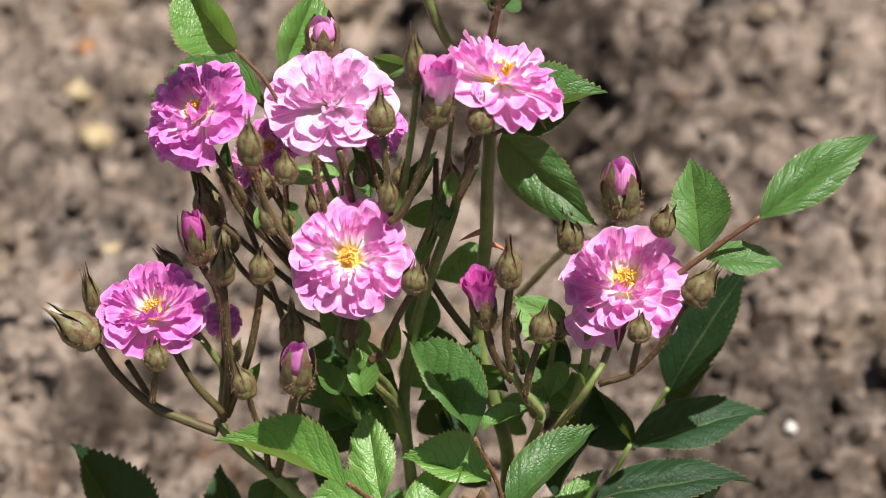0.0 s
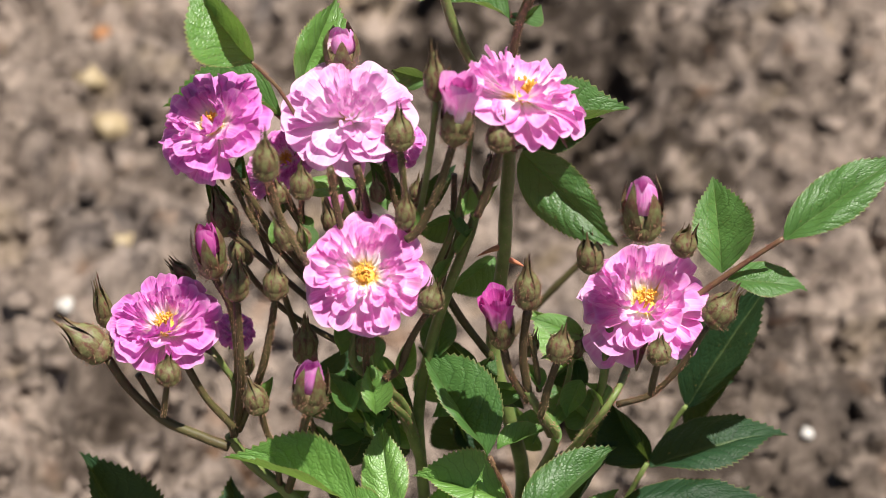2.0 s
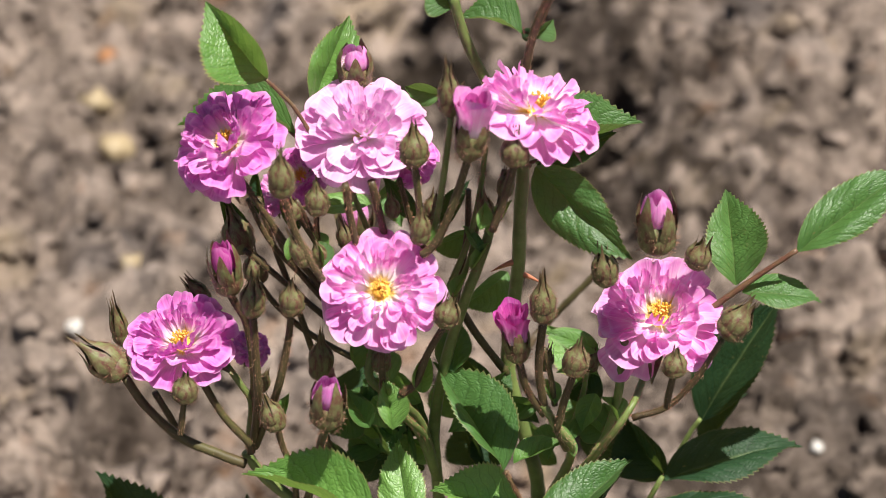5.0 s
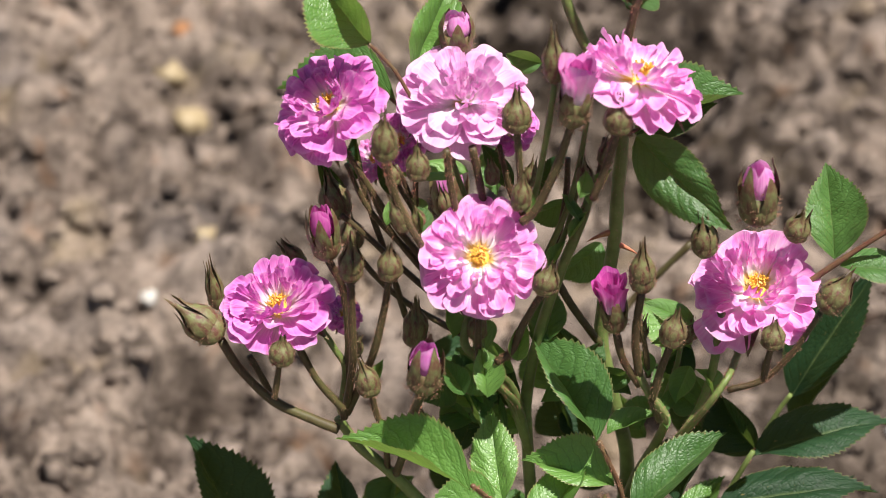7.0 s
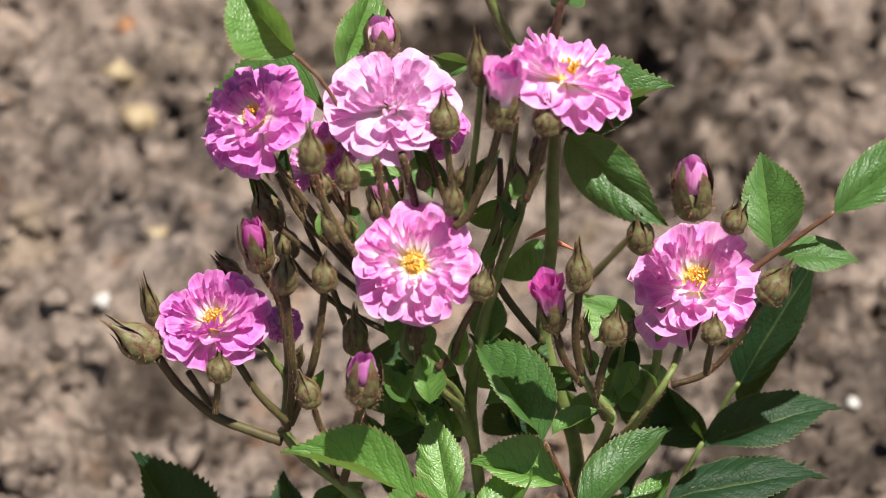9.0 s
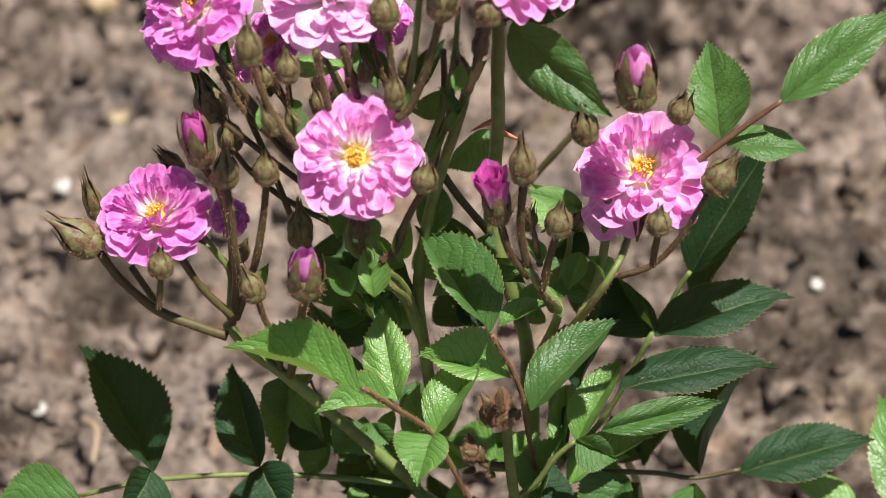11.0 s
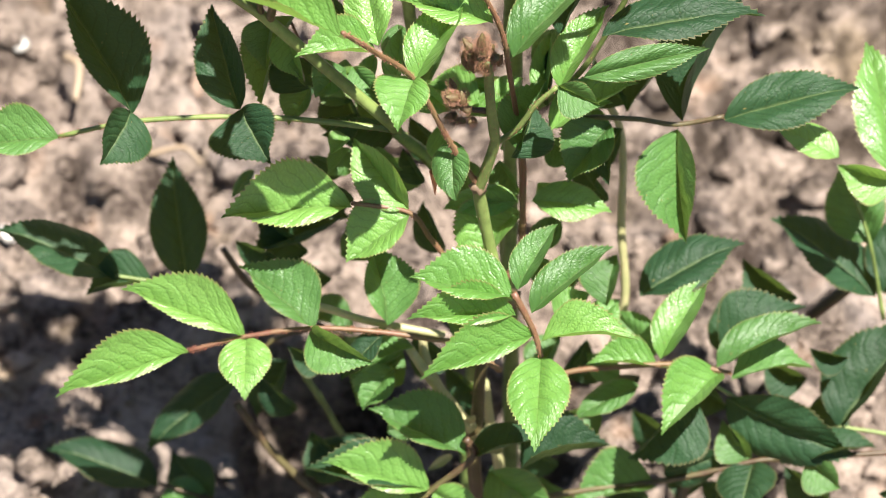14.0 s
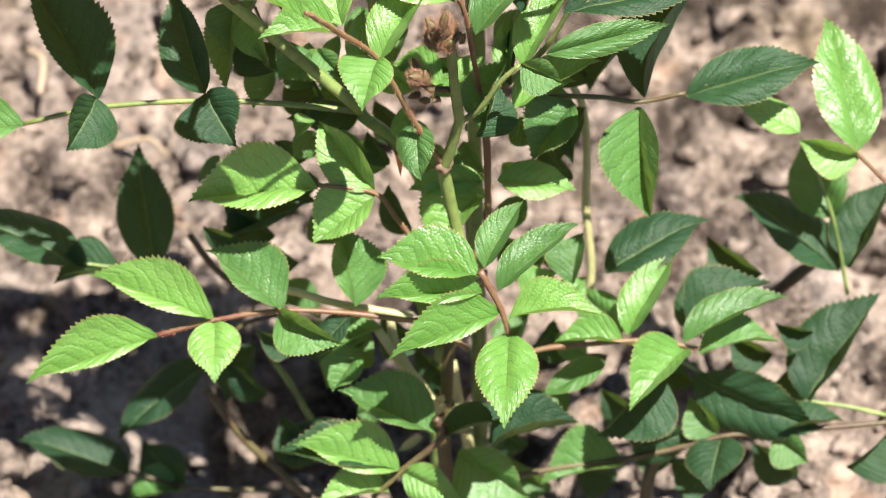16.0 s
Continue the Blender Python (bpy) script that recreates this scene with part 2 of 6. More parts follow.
def mesh(name, verts, faces, uvs=None, smooth=True):
    me = bpy.data.meshes.new(name)
    me.from_pydata([tuple(v) for v in verts], [], faces)
    if uvs is not None:
        layer = me.uv_layers.new(name="UVMap")
        for loop in me.loops:
            layer.data[loop.index].uv = uvs[loop.vertex_index]
    if smooth:
        me.polygons.foreach_set("use_smooth", [True] * len(me.polygons))
    me.update()
    return me


def grid_faces(rows, cols, first=0, wrap=False):
    out = []
    for r in range(rows - 1):
        for c in range(cols if wrap else cols - 1):
            d = (c + 1) % cols
            out.append((first + r * cols + c, first + r * cols + d, first + (r + 1) * cols + d, first + (r + 1) * cols + c))
    return out


xs = stepped(-0.42, 0.46, 0.0038, 300)
ys = stepped(-0.22, 1.25, 0.0043, 300)
ground_me = mesh("ground", [(x, y, soil_height(x, y)) for y in ys for x in xs], grid_faces(len(ys), len(xs)))
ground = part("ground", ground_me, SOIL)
tagged(ground, "crumbly brown garden soil, dry, with darker patches and painted-in shade", "soil", kind="structure")


def lump(seed, sub=2):
    """A rough clod of soil or stone, about one across."""
    bm = bmesh.new()
    bmesh.ops.create_icosphere(bm, subdivisions=sub, radius=0.5)
    off = Vector((seed * 3.7, seed * 1.3, seed * 2.1))
    for v in bm.verts:
        n = v.co.normalized()
        v.co = n * (0.5 + 0.30 * noise.noise(n * 1.6 + off) + 0.30 * noise.noise(n * 3.4 + off))
        v.co.z *= 0.85
    return bm


def clods():
    rng = random.Random(5)
    verts, faces = [], []
    forms = []
    for s in range(7):
        bm = lump(s + 1)
        bm.verts.index_update()
        forms.append(([v.co.copy() for v in bm.verts], [[v.index for v in f.verts] for f in bm.faces]))
        bm.free()
    lumps = []
    for n in range(6500):
        x, y = rng.uniform(-0.42, 0.46), rng.uniform(-0.05, 1.2)
        size = 0.0030 + 0.016 * rng.random() ** 4.0
        co, fa = rng.choice(forms)
        turn = Euler((rng.uniform(-0.5, 0.5), rng.uniform(-0.5, 0.5), rng.uniform(0, 6.28))).to_matrix()
        at = Vector((x, y, soil_height(x, y) + size * 0.08))
        wide, tall = rng.uniform(0.7, 1.5), rng.uniform(0.6, 1.3)
        lumps.append((size, at, [turn @ Vector((c.x * size * wide, c.y * size, c.z * size * tall)) for c in co], fa))
    lumps.sort(key=lambda q: -q[0])
    for n, (size, at, co, fa) in enumerate(lumps):
        if n < 300:
            part("clod", mesh("clod", co, fa), SOIL, ground).location = at
            continue
        first = len(verts)
        verts += [at + c for c in co]
        faces += [[first + i for i in f] for f in fa]
    ob = part("soil_crumb", mesh("soil_crumb", verts, faces), SOIL)
    tagged(ob, "loose dry crumbs of brown garden soil", "soil crumbs", kind="stuff")


clods()


def pebble(x, y, size, seed, label, material=STONE):
    bm = lump(seed)
    me = bpy.data.meshes.new("pebble")
    bm.to_mesh(me)
    bm.free()
    me.polygons.foreach_set("use_smooth", [True] * len(me.polygons))
    ob = part("pebble", me, material)
    ob.matrix_world = Matrix.Translation((x, y, soil_height(x, y) + size * 0.25)) @ Matrix.Scale(size, 4)
    tagged(ob, label, "pebble", "pebbles on the soil")


def twig(a, b, radius, label):
    a, b = Vector(a), Vector(b)
    mid = (a + b) / 2 + Vector((0.004, 0.003, 0.004))
    ob = part("twig", tube([a, mid, b], radius, radius * 0.6), STRAW)
    tagged(ob, label, "twig", "dry plant bits on the soil")


# ---- the rose bush ----
def smooth_line(points, per=6):
    """A Catmull-Rom line through the points."""
    p = [Vector(q) for q in points]
    if len(p) < 3:
        return [p[0].lerp(p[1], k / per) for k in range(per + 1)]
    p = [p[0] * 2 - p[1]] + p + [p[-1] * 2 - p[-2]]
    out = []
    for a, b, c, d in zip(p, p[1:], p[2:], p[3:]):
        for k in range(per):
            t = k / per
            out.append(0.5 * (2 * b + (c - a) * t + (2 * a - 5 * b + 4 * c - d) * t * t + (3 * b - a - 3 * c + d) * t**3))
    return out + [p[-2]]


def tube(points, r0, r1, sides=8, bumpy=0.06):
    line = smooth_line(points)
    verts, count = [], len(line)
    side = None
    for k, p in enumerate(line):
        way = (line[min(k + 1, count - 1)] - line[max(k - 1, 0)]).normalized()
        if side is None:
            side = way.orthogonal().normalized()
        side = (side - way * side.dot(way)).normalized()
        up = way.cross(side)
        r = r0 + (r1 - r0) * k / (count - 1)
        r *= 1 + bumpy * noise.noise(p * 160) * 2
        for s in range(sides):
            a = 2 * math.pi * s / sides
            verts.append(p + (side * math.cos(a) + up * math.sin(a)) * r)
    faces = grid_faces(count, sides, 0, True)
    faces += [tuple(range(sides))[::-1], tuple(range((count - 1) * sides, count * sides))]
    return mesh("stem", verts, faces)


def hair_mesh(points, radius, per_metre, length, seed):
    rng = random.Random(seed)
    line = smooth_line(points)
    verts, faces = [], []
    total = sum((b - a).length for a, b in zip(line, line[1:]))
    for _ in range(int(total * per_metre)):
        k = rng.randrange(len(line) - 1)
        a, b = line[k], line[k + 1]
        p = a.lerp(b, rng.random())
        way = (b - a).normalized()
        out = way.orthogonal().normalized()
        out = Matrix.Rotation(rng.uniform(0, 6.28), 3, way) @ out
        out = (out + way * rng.uniform(-0.2, 0.5)).normalized()
        n, w = len(verts), 0.00009
        q, s = out.orthogonal().normalized(), None
        s = out.cross(q)
        tip = p + out * (radius * 0.9 + length * rng.uniform(0.4, 1.0))
        root = p + out * radius * 0.85
        verts += [root + q * w, root - q * w * 0.5 + s * w, root - q * w * 0.5 - s * w, tip]
        faces += [(n, n + 1, n + 3), (n + 1, n + 2, n + 3), (n + 2, n, n + 3)]
    return mesh("hairs", verts, faces, smooth=False)


bush = new("rose_bush")
tagged(bush, "small shrub rose with clusters of double pink flowers", "rose bush")
STEMS = {"g": STEM_GREEN, "b": STEM_BROWN, "r": STEM_RED, "p": STEM_PALE}
made_stems = [0]


def stem(points, r0, r1, tone="g", hairy=0.0, name="stem", prickles=()):
    ob = part(name, tube(points, r0, r1), STEMS[tone], bush)
    made_stems[0] += 1
    if hairy:
        hairs = part("hairs", hair_mesh(points, (r0 + r1) / 2, 8000 * hairy, 0.0011, made_stems[0]), HAIR, ob)
        hairs["kind"] = "stuff"
    for at, way in prickles:
        prickle(Vector(at), Vector(way), ob)
    return ob


def prickle(at, way, parent):
    side = way.orthogonal().normalized()
    verts, rows = [], 6
    for k in range(rows):
        t = k / (rows - 1)
        centre = at + way * t + Vector((0, 0, -0.0016)) * t * t
        r = 0.0011 * (1 - t) ** 0.8 + 0.00006
        for s in range(6):
            a = s * math.pi / 3
            verts.append(centre + side * math.cos(a) * r + way.normalized().cross(side) * math.sin(a) * r * 1.5)
    part("prickle", mesh("prickle", verts, grid_faces(rows, 6, 0, True)), PRICKLE, parent, "reddish hooked prickle")


# leaflets: a few forms, each one long and one wide
def leaflet_form(seed, fold, droop, twist):
    """A toothed leaflet folded along its midrib, its blade raised between sunken side veins."""
    rng = random.Random(seed)
    rows, half = 73, 8
    cols = 2 * half + 1
    verts, uvs = [], []
    curl = [rng.uniform(-0.18, 0.28) for _ in range(2)]
    for k in range(rows):
        t = k / (rows - 1)
        body = (math.sin(math.pi * t ** 0.84) ** 0.88 * (1 - 0.16 * t) * 1.08) if 0 < t < 1 else 0.0
        tip = 1.0 if t < 0.74 else 1 - 0.50 * (t - 0.74) / 0.26
        saw = (k % 3) / 2
        tooth = (-0.010 + 0.032 * saw) * (1.0 if 0.05 < t < 0.96 else 0.25)
        for c in range(cols):
            s = (c - half) / half
            q = abs(s)
            reach = 0.5 * max(0.006, body * tip)
            if q == 1:
                reach += tooth * (0.7 + 0.6 * rng.random())
            x = s * reach
            ahead = t + (0.014 * saw if q == 1 and t < 0.985 else 0.0)
            bend = (2 * x) ** 2
            z = fold * abs(x) - droop * (t - 0.45) ** 2 - (0.20 * fold - curl[s > 0]) * bend
            z += 0.045 * noise.noise(Vector((x * 4, t * 4.5, seed * 5.3)))
            run = (t - 0.31 * q) * 8.0 + 0.35 * noise.noise(Vector((q * 2, t * 4, seed * 2.9)))
            swell = abs(math.cos(math.pi * run)) - 0.6
            z += 0.0095 * swell * math.sin(math.pi * min(1.0, 0.08 + 0.87 * q)) * min(1.0, 6 * t)
            z += twist * x * (t - 0.3)
            verts.append((x, ahead, z))
            uvs.append((0.5 + 0.5 * s, t))
    me = mesh("leaflet", verts, grid_faces(rows, cols), uvs)
    sharp = me.attributes.new("sharp_edge", "BOOLEAN", "EDGE")
    for e in me.edges:
        sharp.data[e.index].value = all(v % cols == half for v in e.vertices)
    return me


FORMS = [leaflet_form(1, 0.85, 0.25, 0.1), leaflet_form(2, 0.72, 0.42, -0.25), leaflet_form(3, 1.05, 0.12, 0.2),
         leaflet_form(4, 0.55, 0.18, 0.0), leaflet_form(5, 1.20, 0.35, -0.1), leaflet_form(6, 0.75, 0.60, 0.3)]
PAINTED = {(n, k): f if n == 0 else f.copy() for n, _ in enumerate("mydw") for k, f in enumerate(FORMS)}
for (n, k), f in PAINTED.items():
    f.materials.append((LEAF, LEAF_YOUNG, LEAF_DARK_SHADED, LEAF_WITHERED)[n])
made_leaves = [0]


def leaflet(base, tip, facing, width, tone, parent, form=None):
    base, tip = Vector(base), Vector(tip)
    ahead = tip - base
    size = ahead.length
    ahead.normalize()
    up = Vector(facing)
    up = (up - ahead * up.dot(ahead)).normalized()
    side = ahead.cross(up)
    made_leaves[0] += 1
    k = (made_leaves[0] * 5 // 3) % 6 if form is None else form
    ob = part("leaflet", PAINTED["mydw".index(tone), k], None, parent)
    turn = Matrix((side, ahead, up)).transposed().to_4x4()
    ob.matrix_world = Matrix.Translation(base) @ turn @ Matrix.Diagonal((width, size, (width + size) / 2, 1))
    return ob


def leaf(stalk, radius, tone="r", hairy=0.0):
    """A leaf's stalk; its leaflets become its parts."""
    return stem(stalk, radius, radius * 0.75, tone, hairy, "leaf")


# petals: forms one long, lying along x, upper side to +z
def petal_form(seed, wide, cup, back, ruffle):
    """A spoon-shaped petal on a narrow claw with a broad, round, softly waved end."""
    rows, cols = 14, 17
    verts, uvs = [], []
    for k in range(rows):
        t = k / (rows - 1)
        for c in range(cols):
            s = 2 * c / (cols - 1) - 1
            a = s * 1.5
            # the end is an arc about a point well up the petal; the claw narrows to the base
            ex, ey = 0.77 + 0.23 * math.cos(a), 0.5 * wide * math.sin(a) * (1 + 0.06 * math.cos(2 * a))
            ex += 0.035 * noise.noise(Vector((s * 2.0, seed * 3.1, 0))) - 0.045 * math.exp(-(s * 4) ** 2) * (seed % 2)
            w = t ** 0.85
            x, y = ex * t, ey * (0.10 + 0.90 * w) if t < 1 else ey
            z = cup * (1.9 * y) ** 2 + 0.16 * cup * t * t - back * max(0, x - 0.62) ** 2
            z += ruffle * t * t * noise.noise(Vector((s * 1.1, t * 1.2, seed * 7.7)))
            z += 0.020 * t ** 3 * math.sin(s * 5.5 + seed * 2)
            verts.append((x, y, z))
            uvs.append((0.5 + 0.5 * s, t * (0.55 + 0.45 * ex)))
    return mesh("petal", verts, grid_faces(rows, cols), uvs)


def wrap_form(seed, top, flare, reach=1.15):
    """A petal rolled round the heart of an opening bud, one high."""
    rows, cols = 10, 11
    verts, uvs = [], []
    for k in range(rows):
        t = k / (rows - 1)
        for c in range(cols):
            s = 2 * c / (cols - 1) - 1
            rise = t * (1 - 0.20 * abs(s) ** 2.2 + 0.04 * noise.noise(Vector((s * 2, seed, 0))))
            r = 0.20 + 0.24 * math.sin(math.pi * min(1.0, 0.08 + 0.62 * rise)) - (0.36 - top) * max(0, rise - 0.45) ** 1.4
            r += flare * max(0, rise - 0.82) * (1 + 0.8 * s * s)
            a = s * (reach - 0.15 * t) + 0.25 * t
            verts.append((r * math.cos(a) * (1 + 0.13 * s), r * math.sin(a) * (1 + 0.13 * s), rise))
            uvs.append((0.5 + 0.5 * s, 0.42 + 0.55 * t))
    return mesh("petal", verts, grid_faces(rows, cols), uvs)


def goblet_form(seed, top, curl, reach):
    """A petal of a half-open bud: rises from the hip and leans out, its edge rolled back."""
    rows, cols = 12, 13
    verts, uvs = [], []
    for k in range(rows):
        t = k / (rows - 1)
        for c in range(cols):
            s = 2 * c / (cols - 1) - 1
            rise = t * (1 - 0.24 * abs(s) ** 2.4 + 0.05 * noise.noise(Vector((s * 2, seed * 3.3, 0))))
            r = 0.22 + (top - 0.22) * math.sin(1.57 * min(1.0, rise)) ** 0.8
            r += curl * max(0, rise - 0.68) ** 1.5 * (1 + 1.2 * s * s) + 0.02 * noise.noise(Vector((s * 3, t * 3, seed)))
            a = s * reach * (0.75 + 0.25 * t)
            q = r * (1 + 0.10 * s)
            verts.append((q * math.cos(a), q * math.sin(a), rise))
            uvs.append((0.5 + 0.5 * s, 0.14 + 0.72 * t))
    return mesh("petal", verts, grid_faces(rows, cols), uvs)


PETAL_SETS = {}
for key, paint in (("m", PETAL_MAUVE), ("p", PETAL_PINK), ("l", PETAL_PALE), ("d", PETAL_DEEP)):
    PETAL_SETS[key] = []
    for n, (w, cu, ba, ru) in enumerate(((0.62, 0.26, 0.60, 0.15), (0.42, 0.60, 0.40, 0.20), (0.34, 1.00, -0.2, 0.24),
                                         (0.70, 0.18, 0.85, 0.15), (0.28, 1.10, 0.30, 0.26), (0.48, 0.45, 0.1, 0.20))):
        f = petal_form(n + 1, w, cu, ba, ru)
        f.materials.append(paint)
        PETAL_SETS[key].append(f)


def lathe(profile, sides=12, wobble=0.0, seed=0):
    verts = []
    for r, z in profile:
        for s in range(sides):
            a = 2 * math.pi * s / sides
            q = r * (1 + wobble * noise.noise(Vector((math.cos(a) * 2, math.sin(a) * 2, z * 5 + seed))))
            verts.append((q * math.cos(a), q * math.sin(a), z))
    return mesh("form", verts, grid_faces(len(profile), sides, 0, True) + [tuple(range(sides))[::-1]])


def sepal_form(seed, bend):
    rows, cols = 9, 5
    verts = []
    for k in range(rows):
        t = k / (rows - 1)
        h = 0.19 * (math.sin(math.pi * min(1, 0.16 + 0.84 * t)) ** 0.9) * (1 - 0.55 * t) + 0.012
        for c in range(cols):
            s = 2 * c / (cols - 1) - 1
            verts.append((0.06 * math.sin(t * 5 + seed) + bend * t * t - 0.12 * s * s * h * 4, s * h, t + 0.02 * noise.noise(Vector((s, t * 4, seed)))))
    return mesh("sepal", verts, grid_faces(rows, cols))


RECEPTACLE = lathe([(0.07, -0.46), (0.09, -0.40), (0.21, -0.34), (0.26, -0.24), (0.23, -0.16), (0.22, -0.12), (0.05, -0.10)], 12, 0.1)
RECEPTACLE.materials.append(CALYX)
SEPALS = [sepal_form(1, 0.10), sepal_form(2, -0.12), sepal_form(3, 0.3)]
for f in SEPALS:
    f.materials.append(CALYX)


def stamen_form():
    rng = random.Random(3)
    verts, faces = [], []
    for n in range(44):
        a, lean = rng.uniform(0, 6.28), rng.uniform(0.1, 0.85)
        way = Vector((math.cos(a) * lean, math.sin(a) * lean, 1)).normalized()
        root, end = way * 0.03, way * rng.uniform(0.14, 0.24)
        q = way.orthogonal().normalized()
        s = way.cross(q)
        for p0, p1, w in ((root, end, 0.007), (end - way * 0.012, end + way * 0.022, 0.017)):
            i = len(verts)
            for p in (p0, p1):
                verts += [p + q * w, p + s * w, p - q * w, p - s * w]
            faces += [(i + k, i + (k + 1) % 4, i + 4 + (k + 1) % 4, i + 4 + k) for k in range(4)] + [(i + 4, i + 5, i + 6, i + 7)]
    i = len(verts)
    for k in range(3):
        verts += [Vector((math.cos(q * 0.785) * r, math.sin(q * 0.785) * r, h)) for q in range(8) for r, h in (((0.17, -0.06), (0.12, 0.0), (0.03, 0.02))[k],)]
    faces += [(i + r * 8 + q, i + r * 8 + (q + 1) % 8, i + r * 8 + 8 + (q + 1) % 8, i + r * 8 + 8 + q) for r in range(2) for q in range(8)]
    faces.append(tuple(range(i + 16, i + 24)))
    return mesh("flower_centre", verts, faces, smooth=False)


STAMENS = stamen_form()
STAMENS.materials.append(STAMEN)
STYLES = {  # petals; lift of the outermost and innermost in degrees; length of the innermost; how fast they rise; heart radius
    "open": (92, -3, 50, 0.36, 1.5, 0.18),
    "full": (110, -6, 80, 0.26, 1.1, 0.08),
    "flat": (80, -8, 48, 0.36, 1.5, 0.18),
    "deep": (92, 2, 58, 0.42, 1.1, 0.18),
}


def flower(centre, facing, radius, tone, style="open", seed=0, label="", sepal_share=0.55, stray=()):
    """A double flower; stray: petals out of order, each a way in the world, lift in degrees, length and form."""
    rng = random.Random(seed)
    z = Vector(facing).normalized()
    x = z.orthogonal().normalized()
    turn = Matrix((x, z.cross(x), z)).transposed().to_4x4()
    ob = part("flower", RECEPTACLE, None, bush, label)
    ob.matrix_world = Matrix.Translation(centre) @ turn @ Matrix.Scale(radius, 4)
    count, low, high, least, rise, heart = STYLES[style]
    first = rng.uniform(0, 6.28)
    for n in range(count):
        u = n / (count - 1)
        a = first + n * 2.39996 + rng.uniform(-0.22, 0.22)
        tilt = radians(low + (high - low) * u ** rise + rng.uniform(-13, 13))
        k = (1 - (1 - least) * u ** 1.35) * (rng.uniform(0.94, 1.04) if u < 0.35 else rng.uniform(0.86, 1.08)) * 0.92
        form = rng.choice((0, 0, 3, 5)) if u < 0.35 else rng.choice((1, 2, 4, 5) if u < 0.75 else (1, 2, 4))
        p = part("petal", PETAL_SETS[tone][form], None, ob)
        p.matrix_basis = (Matrix.Rotation(a, 4, "Z") @ Matrix.Translation((heart * (0.55 + 0.45 * u), 0, 0.13 * u - 0.08))
                          @ Matrix.Rotation(-tilt, 4, "Y") @ Matrix.Rotation(rng.gauss(0, 0.16 + 0.22 * u), 4, "X")
                          @ Matrix.Diagonal((k, k * rng.uniform(0.85, 1.15), k, 1)))
    for way, lift, k, form in stray:
        local = turn.to_3x3().inverted() @ Vector(way)
        p = part("petal", PETAL_SETS[tone][form], None, ob)
        p.matrix_basis = (Matrix.Rotation(math.atan2(local.y, local.x), 4, "Z") @ Matrix.Translation((heart, 0, 0))
                          @ Matrix.Rotation(-radians(lift), 4, "Y") @ Matrix.Scale(k, 4))
    if style != "full":
        p = part("flower_centre", STAMENS, None, ob, "golden yellow stamens")
    for n in range(5):
        p = part("sepal", SEPALS[n % 3], None, ob)
        out = radians(120)
        p.matrix_basis = (Matrix.Rotation(n * 1.257, 4, "Z") @ Matrix.Translation((0.22, 0, -0.12)) @ Matrix.Rotation(out, 4, "Y")
                          @ Matrix.Scale(sepal_share, 4))
    return ob


BUD_BODY = [lathe([(0.11, 0), (0.17, 0.03), (0.37, 0.09), (0.48, 0.19), (0.47, 0.30), (0.43, 0.36), (0.45, 0.43), (0.40, 0.53), (0.28, 0.62), (0.15, 0.71), (0.07, 0.82), (0.03, 0.95)], 16, 0.16, s) for s in (1, 2)]
for f in BUD_BODY:
    f.materials.append(CALYX)


def bud_hair_form(seed):
    """Short gland-tipped hairs that stand out all over a bud."""
    rng = random.Random(seed)
    verts, faces = [], []
    for _ in range(240):
        z, a = 0.04 + 0.62 * rng.random() ** 1.2, rng.uniform(0, 6.28)
        r = float(np.interp(z, (0.03, 0.09, 0.19, 0.30, 0.43, 0.53, 0.62, 0.75), (0.17, 0.37, 0.47, 0.46, 0.46, 0.42, 0.31, 0.14)))
        way = Vector((math.cos(a), math.sin(a), rng.uniform(-0.3, 0.35)))
        root = Vector((math.cos(a) * r, math.sin(a) * r, z))
        tip = root + way * rng.uniform(0.04, 0.12)
        q = Vector((-math.sin(a), math.cos(a), 0)) * 0.008
        u, n = Vector((0, 0, 0.006)), len(verts)
        verts += [root + q, root - q, root + u, tip + q * 0.4, tip - q * 0.4, tip + u * 0.4]
        faces += [(n, n + 1, n + 4, n + 3), (n + 1, n + 2, n + 5, n + 4), (n + 2, n, n + 3, n + 5)]
        n = len(verts)
        b = 0.010
        verts += [tip + Vector(d) * b for d in ((1, 0, 0), (-1, 0, 0), (0, 1, 0), (0, -1, 0), (0, 0, 0.8), (0, 0, -0.8))]
        faces += [(n + i, n + j, n + k) for i in (0, 1) for j in (2, 3) for k in (4, 5)]
    f = mesh("hairs", verts, faces, smooth=False)
    f.materials.append(HAIR)
    return f


BUD_HAIR = [bud_hair_form(1), bud_hair_form(2)]
BUD_SEPAL = []
for s in range(3):
    rows, cols, verts = 14, 5, []
    for k in range(rows):
        t = k / (rows - 1)
        z = 0.32 + (0.66 + 0.07 * s) * t
        r = float(np.interp(z, (0.30, 0.43, 0.53, 0.62, 0.71, 0.82, 1.1), (0.44, 0.46, 0.42, 0.31, 0.19, 0.11, 0.05))) + 0.02
        h = (0.60 * (1 - t) ** 0.6 + 0.10) * (1 if t < 0.99 else 0.2)
        for c in range(cols):
            a = (2 * c / (cols - 1) - 1) * h
            q = r + 0.025 * math.cos(a * 2.2) + 0.03 * noise.noise(Vector((a * 3, t * 4, s)))
            verts.append((q * math.cos(a), q * math.sin(a), z))
    f = mesh("sepal", verts, grid_faces(rows, cols))
    f.materials.append(CALYX)
    BUD_SEPAL.append(f)


